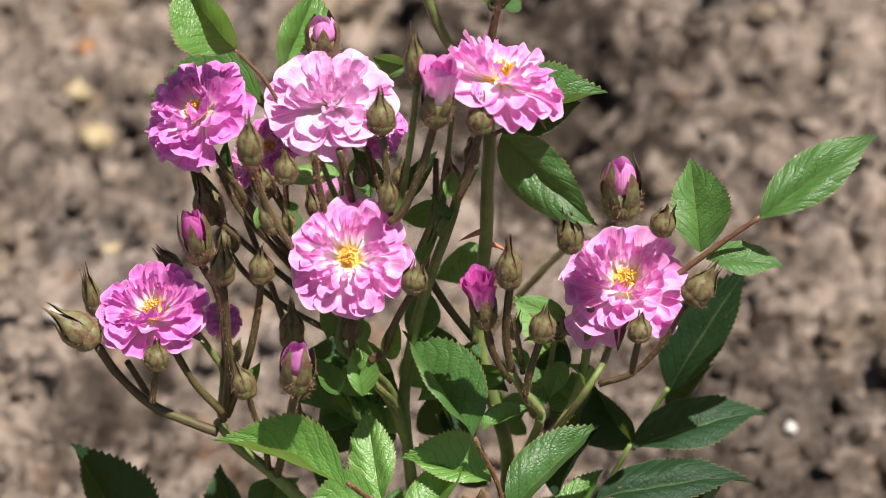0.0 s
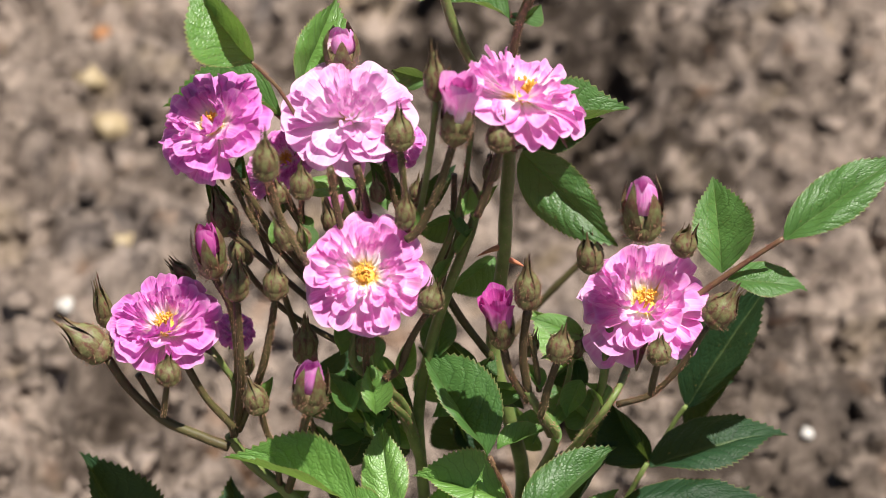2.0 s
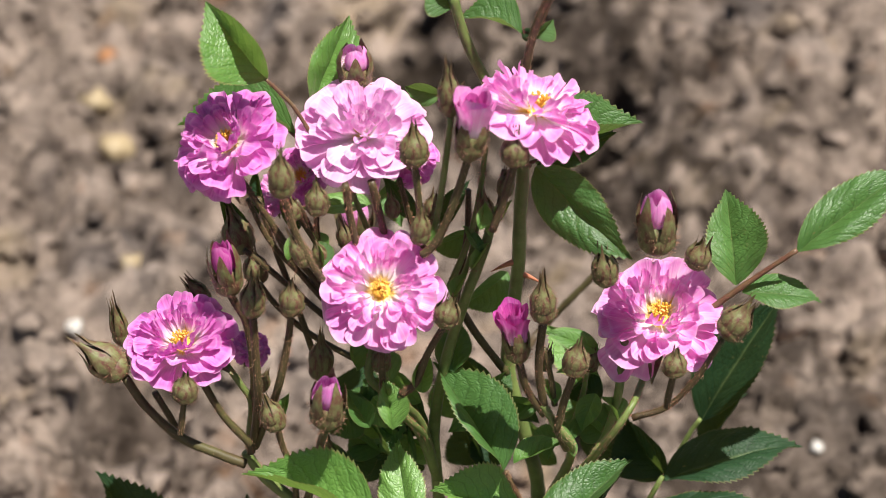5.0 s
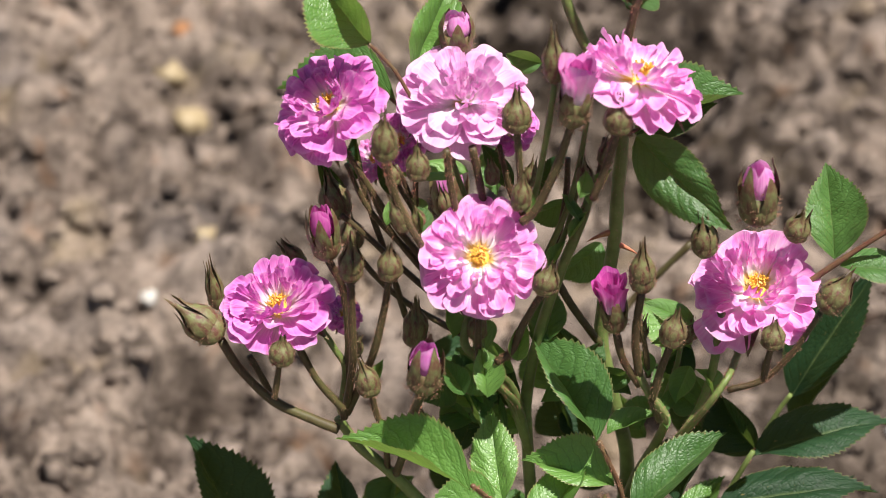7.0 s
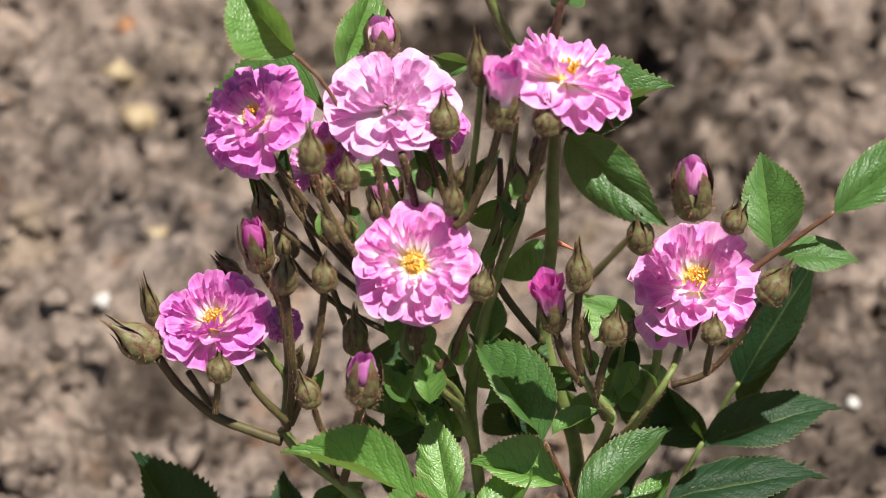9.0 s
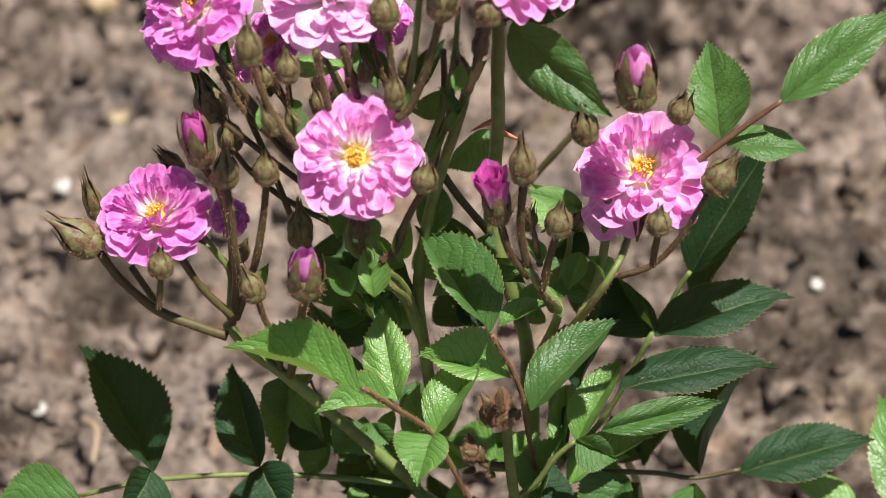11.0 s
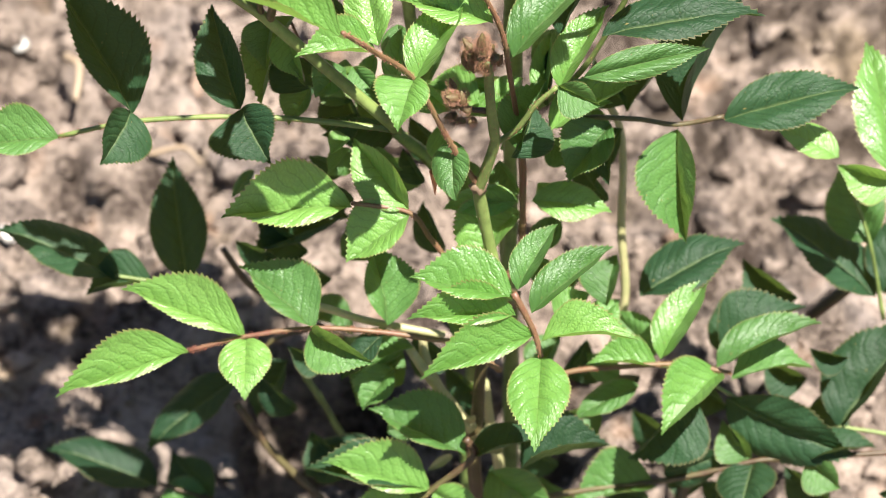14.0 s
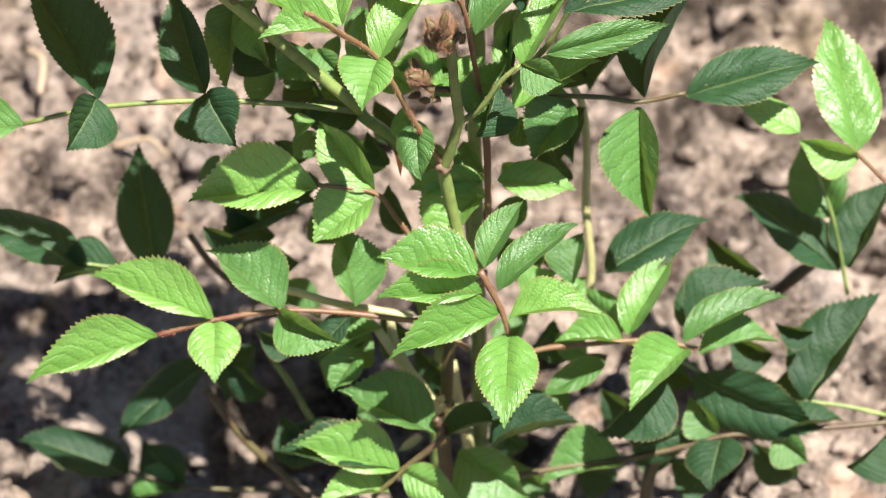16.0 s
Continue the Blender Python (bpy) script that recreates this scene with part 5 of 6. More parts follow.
stalk = leaf([(-0.0984, 0.0078, 0.1365), (-0.1043, 0.0082, 0.1376), (-0.1111, 0.0086, 0.1388)], 0.00083, "g", 0)
leaflet((-0.1111, 0.0086, 0.1388), (-0.1516, 0.0213, 0.1519), (0.34, 0.13, 0.93), 0.0271, "d", stalk, 3)
leaflet((-0.0981, 0.0078, 0.1365), (-0.1221, 0.0054, 0.1343), (-0.10, 0.07, 0.99), 0.0163, "d", stalk)
leaflet((-0.0887, 0.0219, 0.1197), (-0.0939, 0.0536, 0.1516), (-0.15, -0.76, 0.63), 0.0205, "d", bush, 3)
leaflet((-0.0291, 0.0234, 0.1525), (-0.0638, 0.0144, 0.1438), (-0.24, 0.00, 0.97), 0.0189, "d", bush)
leaflet((-0.0617, 0.0296, 0.1702), (-0.0695, 0.0219, 0.1642), (-0.42, -0.25, 0.87), 0.0063, "m", bush)
leaflet((-0.0392, 0.0338, 0.1536), (-0.0553, 0.0254, 0.1454), (-0.41, -0.11, 0.91), 0.0142, "d", bush)
leaflet((-0.0314, 0.0140, 0.2996), (-0.0417, 0.0072, 0.2943), (0.40, -0.86, 0.32), 0.0100, "m", bush)
leaflet((-0.0277, 0.0140, 0.3040), (-0.0175, 0.0071, 0.2985), (-0.29, -0.82, 0.49), 0.0098, "y", bush)
leaflet((-0.0253, 0.0140, 0.2809), (-0.0357, 0.0196, 0.2854), (-0.29, -0.87, 0.40), 0.0095, "m", bush)
leaflet((-0.0378, 0.0140, 0.2764), (-0.0254, 0.0183, 0.2806), (0.26, -0.95, 0.20), 0.0098, "d", bush)
leaflet((-0.0173, 0.0140, 0.3061), (-0.0258, 0.0195, 0.3105), (-0.29, -0.83, 0.48), 0.0083, "y", bush)
leaflet((-0.0379, 0.0140, 0.3065), (-0.0311, 0.0072, 0.3010), (-0.39, -0.78, 0.50), 0.0082, "m", bush)
leaflet((-0.0149, 0.0140, 0.2760), (-0.0183, 0.0252, 0.2849), (-0.48, -0.63, 0.61), 0.0104, "m", bush)
leaflet((-0.0078, 0.0140, 0.2782), (-0.0165, 0.0196, 0.2827), (-0.28, -0.83, 0.48), 0.0085, "y", bush)
leaflet((0.0032, 0.0140, 0.3035), (-0.0038, 0.0058, 0.2971), (0.51, -0.76, 0.40), 0.0103, "m", bush)
leaflet((-0.0496, 0.0140, 0.2572), (-0.0523, 0.0013, 0.2472), (-0.46, -0.49, 0.74), 0.0110, "m", bush)
leaflet((-0.0463, 0.0140, 0.2522), (-0.0410, 0.0012, 0.2420), (-0.38, -0.67, 0.64), 0.0098, "y", bush)
leaflet((0.0273, 0.0140, 0.2799), (0.0327, 0.0237, 0.2875), (-0.47, -0.36, 0.80), 0.0095, "m", bush)
leaflet((0.0417, 0.0140, 0.3073), (0.0372, 0.0045, 0.2998), (-0.44, -0.42, 0.80), 0.0093, "y", bush)
leaflet((0.0463, 0.0140, 0.2889), (0.0378, 0.0196, 0.2934), (-0.33, -0.85, 0.42), 0.0085, "m", bush)
leaflet((0.0291, 0.0140, 0.2631), (0.0382, 0.0215, 0.2705), (0.49, -0.84, 0.25), 0.0104, "d", bush)
leaflet((-0.0387, 0.0140, 0.2267), (-0.0461, 0.0039, 0.2188), (-0.44, -0.33, 0.83), 0.0109, "m", bush)
leaflet((-0.0270, 0.0133, 0.1979), (-0.0346, 0.0059, 0.1922), (0.47, -0.79, 0.39), 0.0113, "m", bush)
leaflet((0.0014, 0.0140, 0.2074), (0.0087, 0.0037, 0.1992), (-0.37, -0.73, 0.58), 0.0096, "y", bush)
leaflet((-0.0194, 0.0132, 0.1978), (-0.0101, 0.0073, 0.1930), (-0.32, -0.85, 0.42), 0.0110, "m", bush)
leaflet((0.0389, 0.0140, 0.2013), (0.0481, 0.0080, 0.1965), (-0.32, -0.84, 0.43), 0.0107, "m", bush)
leaflet((0.0351, 0.0087, 0.1850), (0.0464, 0.0042, 0.1813), (-0.21, -0.87, 0.44), 0.0102, "y", bush)
leaflet((-0.0028, 0.0089, 0.1855), (-0.0102, 0.0170, 0.1937), (-0.43, -0.81, 0.41), 0.0107, "d", bush)
leaflet((0.0219, 0.0116, 0.1932), (0.0293, 0.0027, 0.1861), (-0.41, -0.75, 0.52), 0.0095, "m", bush)
leaflet((-0.0291, 0.0140, 0.2342), (-0.0201, 0.0082, 0.2295), (-0.26, -0.82, 0.51), 0.0092, "y", bush)

# shaded leaves, shade kept in their dark tone, and stalks behind the flower stems
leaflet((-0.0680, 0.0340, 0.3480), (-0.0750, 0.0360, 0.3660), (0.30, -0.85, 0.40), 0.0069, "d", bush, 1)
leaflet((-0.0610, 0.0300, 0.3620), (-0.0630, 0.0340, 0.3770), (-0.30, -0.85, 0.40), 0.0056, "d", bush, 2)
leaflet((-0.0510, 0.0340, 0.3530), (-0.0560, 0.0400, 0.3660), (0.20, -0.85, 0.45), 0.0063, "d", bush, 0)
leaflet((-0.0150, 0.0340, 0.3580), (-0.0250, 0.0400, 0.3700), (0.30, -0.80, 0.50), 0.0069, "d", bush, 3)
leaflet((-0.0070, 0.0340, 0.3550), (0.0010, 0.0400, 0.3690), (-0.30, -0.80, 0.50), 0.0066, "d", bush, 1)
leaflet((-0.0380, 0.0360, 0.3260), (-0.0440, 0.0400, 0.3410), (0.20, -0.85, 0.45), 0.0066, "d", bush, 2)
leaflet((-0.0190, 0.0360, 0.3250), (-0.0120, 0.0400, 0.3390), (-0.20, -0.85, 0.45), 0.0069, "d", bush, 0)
stem([(-0.0470, 0.0260, 0.3130), (-0.0520, 0.0260, 0.3330), (-0.0580, 0.0260, 0.3540), (-0.0620, 0.0260, 0.3710)], 0.00110, 0.00088, "b", 0.6)
stem([(-0.0320, 0.0240, 0.3150), (-0.0370, 0.0240, 0.3350), (-0.0440, 0.0240, 0.3540), (-0.0500, 0.0240, 0.3660)], 0.00110, 0.00088, "b", 0.6)
stem([(-0.0040, 0.0220, 0.3230), (-0.0010, 0.0220, 0.3450), (0.0010, 0.0220, 0.3640), (0.0010, 0.0220, 0.3780)], 0.00110, 0.00088, "b", 0.6)

# front stem with a cluster of young buds
stem([(0.0179, -0.0250, 0.2765), (0.0187, -0.0250, 0.2597), (0.0200, -0.0250, 0.2453), (0.0202, -0.0250, 0.2402), (0.0168, -0.0250, 0.2254), (0.0154, -0.0250, 0.2197), (0.0162, -0.0250, 0.2112), (0.0208, -0.0298, 0.1864), (0.0253, -0.0341, 0.1740)], 0.00149, 0.00215, "g", 0.4, prickles=[((0.0009, -0.0100, 0.2112), (0.0004, 0.0000, -0.0094))])
young_bud((0.0157, -0.0250, 0.2754), (0.0150, -0.0250, 0.2874), 0.0041)
young_bud((0.0172, -0.0250, 0.2725), (0.0174, -0.0250, 0.2845), 0.0041)
young_bud((0.0143, -0.0210, 0.2674), (0.0129, -0.0210, 0.2796), 0.0041)
young_bud((0.0143, -0.0210, 0.2727), (0.0115, -0.0210, 0.2828), 0.0038)
young_bud((0.0159, -0.0210, 0.2698), (0.0140, -0.0210, 0.2799), 0.0038)
young_bud((0.0130, -0.0170, 0.2647), (0.0093, -0.0170, 0.2750), 0.0038)
young_bud((0.0171, -0.0170, 0.2687), (0.0183, -0.0170, 0.2784), 0.0038)
young_bud((0.0187, -0.0170, 0.2658), (0.0208, -0.0170, 0.2756), 0.0038)
young_bud((0.0157, -0.0250, 0.2725), (0.0161, -0.0250, 0.2822), 0.0038)
young_bud((0.0157, -0.0250, 0.2813), (0.0141, -0.0250, 0.2928), 0.0035)
young_bud((0.0172, -0.0250, 0.2784), (0.0165, -0.0250, 0.2900), 0.0035)
young_bud((0.0144, -0.0210, 0.2734), (0.0119, -0.0210, 0.2851), 0.0035)
young_bud((0.0132, -0.0210, 0.2763), (0.0091, -0.0210, 0.2844), 0.0035)
young_bud((0.0147, -0.0210, 0.2734), (0.0115, -0.0210, 0.2815), 0.0035)
young_bud((0.0118, -0.0170, 0.2684), (0.0068, -0.0170, 0.2766), 0.0035)
young_bud((0.0175, -0.0170, 0.2747), (0.0178, -0.0170, 0.2837), 0.0031)
young_bud((0.0190, -0.0170, 0.2718), (0.0203, -0.0170, 0.2809), 0.0031)
young_bud((0.0160, -0.0250, 0.2785), (0.0156, -0.0250, 0.2874), 0.0031)
young_bud((0.0090, -0.0250, 0.2603), (0.0052, -0.0250, 0.2693), 0.0041)
young_bud((0.0106, -0.0250, 0.2574), (0.0077, -0.0250, 0.2663), 0.0041)
young_bud((0.0076, -0.0210, 0.2521), (0.0029, -0.0210, 0.2612), 0.0041)
young_bud((0.0100, -0.0210, 0.2538), (0.0030, -0.0210, 0.2573), 0.0035)
young_bud((0.0116, -0.0210, 0.2508), (0.0055, -0.0210, 0.2543), 0.0035)
young_bud((0.0086, -0.0170, 0.2456), (0.0006, -0.0170, 0.2491), 0.0035)
young_bud((0.0080, -0.0170, 0.2555), (0.0075, -0.0170, 0.2638), 0.0031)
young_bud((0.0095, -0.0170, 0.2525), (0.0100, -0.0170, 0.2609), 0.0031)
young_bud((0.0066, -0.0250, 0.2594), (0.0053, -0.0250, 0.2677), 0.0031)
young_bud((0.0130, -0.0250, 0.2544), (0.0064, -0.0250, 0.2553), 0.0031)
young_bud((0.0145, -0.0250, 0.2514), (0.0088, -0.0250, 0.2523), 0.0031)
young_bud((0.0115, -0.0210, 0.2461), (0.0040, -0.0210, 0.2471), 0.0031)
young_bud((0.0195, -0.0210, 0.2731), (0.0214, -0.0210, 0.2807), 0.0028)
young_bud((0.0210, -0.0210, 0.2702), (0.0238, -0.0210, 0.2778), 0.0028)
young_bud((0.0181, -0.0170, 0.2651), (0.0192, -0.0170, 0.2728), 0.0028)
stem([(0.0154, -0.0250, 0.2778), (0.0179, -0.0250, 0.2754), (0.0206, -0.0250, 0.2777)], 0.00116, 0.00116, "b", 1)
stem([(0.0178, -0.0220, 0.2517), (0.0118, -0.0220, 0.2531), (0.0084, -0.0220, 0.2593)], 0.00099, 0.00083, "b", 1)
stem([(0.0232, -0.0177, 0.1638), (0.0293, -0.0134, 0.1760), (0.0299, -0.0064, 0.1960), (0.0289, -0.0050, 0.2160), (0.0261, -0.0050, 0.2368)], 0.00133, 0.00099, "r", 0.8)
stem([(0.0596, 0.0457, 0.1876), (0.0646, 0.0420, 0.1773), (0.0662, 0.0362, 0.1606), (0.0662, 0.0288, 0.1393), (0.0682, 0.0188, 0.1109), (0.0609, 0.0086, 0.0818)], 0.00133, 0.00166, "p", 0.3)
stem([(0.0269, 0.0300, 0.2457), (0.0279, 0.0300, 0.2147), (0.0264, 0.0247, 0.1849), (0.0268, 0.0146, 0.1559), (0.0237, 0.0026, 0.1218)], 0.00232, 0.00249, "g", 0.2)
stem([(-0.0115, 0.0100, 0.2118), (-0.0184, 0.0100, 0.2251), (-0.0273, 0.0100, 0.2330)], 0.00166, 0.00166, "g", 0.3)
stem([(-0.0118, 0.0150, 0.2040), (0.0011, 0.0118, 0.1907), (0.0122, 0.0039, 0.1682), (0.0157, -0.0079, 0.1346)], 0.00215, 0.00249, "g", 0.2)
stem([(-0.0762, 0.0336, 0.1245), (-0.0678, 0.0289, 0.1111), (-0.0579, 0.0261, 0.1032), (-0.0338, 0.0209, 0.0882)], 0.00133, 0.00149, "b", 0)
stem([(-0.0548, -0.0163, 0.1535), (-0.0378, -0.0169, 0.1518), (-0.0226, -0.0186, 0.1468), (0.0040, -0.0206, 0.1412)], 0.00133, 0.00133, "p", 0)

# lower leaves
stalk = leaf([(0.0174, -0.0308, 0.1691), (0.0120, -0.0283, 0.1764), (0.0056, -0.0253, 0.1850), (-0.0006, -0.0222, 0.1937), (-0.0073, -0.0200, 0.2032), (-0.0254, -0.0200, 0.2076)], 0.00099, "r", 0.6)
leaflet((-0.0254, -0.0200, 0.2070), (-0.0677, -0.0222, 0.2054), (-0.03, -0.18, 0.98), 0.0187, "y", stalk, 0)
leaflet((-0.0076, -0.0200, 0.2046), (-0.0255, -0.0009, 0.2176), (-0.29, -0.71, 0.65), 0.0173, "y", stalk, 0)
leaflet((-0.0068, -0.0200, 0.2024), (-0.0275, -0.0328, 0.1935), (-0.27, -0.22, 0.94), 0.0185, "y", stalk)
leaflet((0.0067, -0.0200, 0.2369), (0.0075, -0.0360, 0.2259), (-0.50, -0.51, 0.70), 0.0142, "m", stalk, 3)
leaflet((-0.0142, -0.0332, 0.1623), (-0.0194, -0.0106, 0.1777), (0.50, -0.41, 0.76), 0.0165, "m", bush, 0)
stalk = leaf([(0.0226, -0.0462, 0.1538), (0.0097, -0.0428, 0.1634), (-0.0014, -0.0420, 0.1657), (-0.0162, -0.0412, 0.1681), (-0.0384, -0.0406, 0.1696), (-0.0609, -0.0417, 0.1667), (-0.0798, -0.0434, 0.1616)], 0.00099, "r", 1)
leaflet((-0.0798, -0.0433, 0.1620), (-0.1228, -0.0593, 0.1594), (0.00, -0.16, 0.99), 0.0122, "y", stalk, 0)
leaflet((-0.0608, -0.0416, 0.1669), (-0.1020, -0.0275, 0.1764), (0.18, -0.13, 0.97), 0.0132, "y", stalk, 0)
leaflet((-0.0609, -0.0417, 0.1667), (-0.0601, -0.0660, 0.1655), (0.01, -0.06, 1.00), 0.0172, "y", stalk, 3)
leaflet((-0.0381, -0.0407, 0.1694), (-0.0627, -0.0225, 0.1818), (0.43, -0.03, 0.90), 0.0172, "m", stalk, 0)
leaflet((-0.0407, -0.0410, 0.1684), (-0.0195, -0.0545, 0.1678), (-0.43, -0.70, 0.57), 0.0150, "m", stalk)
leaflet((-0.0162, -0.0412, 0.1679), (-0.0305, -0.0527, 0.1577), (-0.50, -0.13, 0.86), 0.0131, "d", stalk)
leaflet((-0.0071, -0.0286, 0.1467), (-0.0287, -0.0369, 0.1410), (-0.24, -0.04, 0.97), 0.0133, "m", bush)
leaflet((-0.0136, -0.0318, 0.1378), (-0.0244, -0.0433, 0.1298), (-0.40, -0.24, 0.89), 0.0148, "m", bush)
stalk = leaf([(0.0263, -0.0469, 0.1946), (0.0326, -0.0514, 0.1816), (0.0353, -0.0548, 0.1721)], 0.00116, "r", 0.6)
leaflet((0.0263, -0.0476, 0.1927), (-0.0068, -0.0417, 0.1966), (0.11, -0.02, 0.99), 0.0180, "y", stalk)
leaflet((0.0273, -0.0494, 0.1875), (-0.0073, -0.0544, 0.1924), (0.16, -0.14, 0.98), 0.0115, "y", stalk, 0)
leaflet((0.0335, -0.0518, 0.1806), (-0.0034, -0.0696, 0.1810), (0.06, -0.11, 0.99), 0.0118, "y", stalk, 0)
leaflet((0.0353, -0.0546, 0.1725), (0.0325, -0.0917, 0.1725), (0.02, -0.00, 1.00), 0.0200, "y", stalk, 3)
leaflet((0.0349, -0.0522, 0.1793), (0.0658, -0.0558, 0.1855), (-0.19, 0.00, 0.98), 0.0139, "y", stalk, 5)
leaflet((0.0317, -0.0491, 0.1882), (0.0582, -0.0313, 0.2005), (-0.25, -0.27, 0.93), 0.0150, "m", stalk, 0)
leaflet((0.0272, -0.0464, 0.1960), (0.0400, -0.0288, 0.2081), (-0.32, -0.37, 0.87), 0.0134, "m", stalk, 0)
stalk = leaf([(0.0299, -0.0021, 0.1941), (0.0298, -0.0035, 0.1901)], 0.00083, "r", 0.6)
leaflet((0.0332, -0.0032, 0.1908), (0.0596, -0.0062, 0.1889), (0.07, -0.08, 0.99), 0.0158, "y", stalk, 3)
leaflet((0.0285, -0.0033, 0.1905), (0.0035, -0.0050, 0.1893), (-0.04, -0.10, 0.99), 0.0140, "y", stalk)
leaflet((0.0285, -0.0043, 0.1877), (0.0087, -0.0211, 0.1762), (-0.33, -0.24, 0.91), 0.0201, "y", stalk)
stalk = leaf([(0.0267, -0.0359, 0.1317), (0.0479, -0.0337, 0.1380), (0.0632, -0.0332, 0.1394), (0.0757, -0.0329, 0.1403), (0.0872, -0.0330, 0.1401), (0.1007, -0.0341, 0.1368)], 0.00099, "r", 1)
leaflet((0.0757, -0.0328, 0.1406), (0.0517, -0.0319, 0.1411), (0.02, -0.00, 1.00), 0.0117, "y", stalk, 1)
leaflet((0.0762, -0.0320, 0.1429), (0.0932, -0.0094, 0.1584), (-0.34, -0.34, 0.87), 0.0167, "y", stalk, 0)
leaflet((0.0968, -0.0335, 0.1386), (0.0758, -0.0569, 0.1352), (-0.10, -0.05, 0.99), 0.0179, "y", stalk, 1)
leaflet((0.0954, -0.0330, 0.1401), (0.1311, -0.0201, 0.1490), (-0.23, -0.04, 0.97), 0.0182, "m", stalk, 0)
leaflet((0.1008, -0.0343, 0.1363), (0.1286, -0.0304, 0.1391), (-0.10, 0.03, 0.99), 0.0149, "m", stalk, 5)
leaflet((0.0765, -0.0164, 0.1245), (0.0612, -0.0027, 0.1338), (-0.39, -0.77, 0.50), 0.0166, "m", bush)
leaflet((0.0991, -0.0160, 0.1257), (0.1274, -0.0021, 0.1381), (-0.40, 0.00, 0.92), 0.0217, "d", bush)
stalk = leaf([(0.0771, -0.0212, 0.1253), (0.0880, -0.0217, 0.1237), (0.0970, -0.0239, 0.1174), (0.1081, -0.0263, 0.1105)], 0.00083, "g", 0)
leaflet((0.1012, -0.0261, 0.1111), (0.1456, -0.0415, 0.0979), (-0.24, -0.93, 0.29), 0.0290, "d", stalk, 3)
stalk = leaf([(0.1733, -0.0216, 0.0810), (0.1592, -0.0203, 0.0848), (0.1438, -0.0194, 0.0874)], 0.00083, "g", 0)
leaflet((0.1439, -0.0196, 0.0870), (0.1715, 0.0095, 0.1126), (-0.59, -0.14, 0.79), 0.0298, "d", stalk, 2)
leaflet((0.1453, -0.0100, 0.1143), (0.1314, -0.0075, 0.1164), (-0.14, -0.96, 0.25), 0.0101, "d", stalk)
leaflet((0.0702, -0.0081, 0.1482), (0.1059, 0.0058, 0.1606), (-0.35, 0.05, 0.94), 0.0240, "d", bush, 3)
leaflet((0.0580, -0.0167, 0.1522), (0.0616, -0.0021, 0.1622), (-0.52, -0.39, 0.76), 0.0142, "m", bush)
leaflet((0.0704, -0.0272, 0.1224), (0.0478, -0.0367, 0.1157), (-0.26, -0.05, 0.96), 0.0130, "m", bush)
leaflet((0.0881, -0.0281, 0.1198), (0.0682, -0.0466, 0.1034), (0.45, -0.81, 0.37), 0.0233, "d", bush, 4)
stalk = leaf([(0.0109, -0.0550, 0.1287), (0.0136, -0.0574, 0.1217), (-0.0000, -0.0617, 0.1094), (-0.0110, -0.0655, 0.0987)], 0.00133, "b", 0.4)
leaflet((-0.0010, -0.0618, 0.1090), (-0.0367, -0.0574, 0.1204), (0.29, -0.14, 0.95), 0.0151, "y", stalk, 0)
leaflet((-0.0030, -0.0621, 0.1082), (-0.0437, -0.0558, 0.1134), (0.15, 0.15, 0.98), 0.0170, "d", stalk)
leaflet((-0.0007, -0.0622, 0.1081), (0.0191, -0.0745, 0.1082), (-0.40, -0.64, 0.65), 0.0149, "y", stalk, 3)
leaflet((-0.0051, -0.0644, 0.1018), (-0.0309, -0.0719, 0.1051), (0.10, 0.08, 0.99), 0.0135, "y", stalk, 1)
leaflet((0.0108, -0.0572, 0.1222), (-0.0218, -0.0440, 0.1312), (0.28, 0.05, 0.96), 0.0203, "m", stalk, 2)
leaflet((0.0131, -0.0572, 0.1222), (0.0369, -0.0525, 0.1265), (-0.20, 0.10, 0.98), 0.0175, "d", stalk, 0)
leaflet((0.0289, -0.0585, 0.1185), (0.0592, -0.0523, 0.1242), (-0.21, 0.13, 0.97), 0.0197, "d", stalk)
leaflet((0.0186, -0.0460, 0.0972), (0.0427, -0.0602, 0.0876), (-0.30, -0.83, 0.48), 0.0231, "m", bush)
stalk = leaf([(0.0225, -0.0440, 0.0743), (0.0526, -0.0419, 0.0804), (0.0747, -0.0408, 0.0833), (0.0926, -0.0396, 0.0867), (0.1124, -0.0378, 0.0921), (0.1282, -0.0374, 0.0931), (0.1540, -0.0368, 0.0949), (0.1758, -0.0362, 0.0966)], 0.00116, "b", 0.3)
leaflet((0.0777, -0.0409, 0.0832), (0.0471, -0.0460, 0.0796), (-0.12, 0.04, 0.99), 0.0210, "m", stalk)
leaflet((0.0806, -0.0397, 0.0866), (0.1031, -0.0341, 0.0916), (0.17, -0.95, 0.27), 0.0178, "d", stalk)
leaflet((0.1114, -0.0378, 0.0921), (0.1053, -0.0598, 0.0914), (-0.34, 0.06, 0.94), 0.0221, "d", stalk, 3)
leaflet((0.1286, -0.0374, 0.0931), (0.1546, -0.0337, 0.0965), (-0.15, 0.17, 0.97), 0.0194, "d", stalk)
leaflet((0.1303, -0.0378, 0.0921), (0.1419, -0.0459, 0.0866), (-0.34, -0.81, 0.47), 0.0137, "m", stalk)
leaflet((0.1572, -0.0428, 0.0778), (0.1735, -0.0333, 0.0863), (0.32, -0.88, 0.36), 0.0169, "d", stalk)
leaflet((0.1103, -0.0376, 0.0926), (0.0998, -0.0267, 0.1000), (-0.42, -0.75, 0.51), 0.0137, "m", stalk)
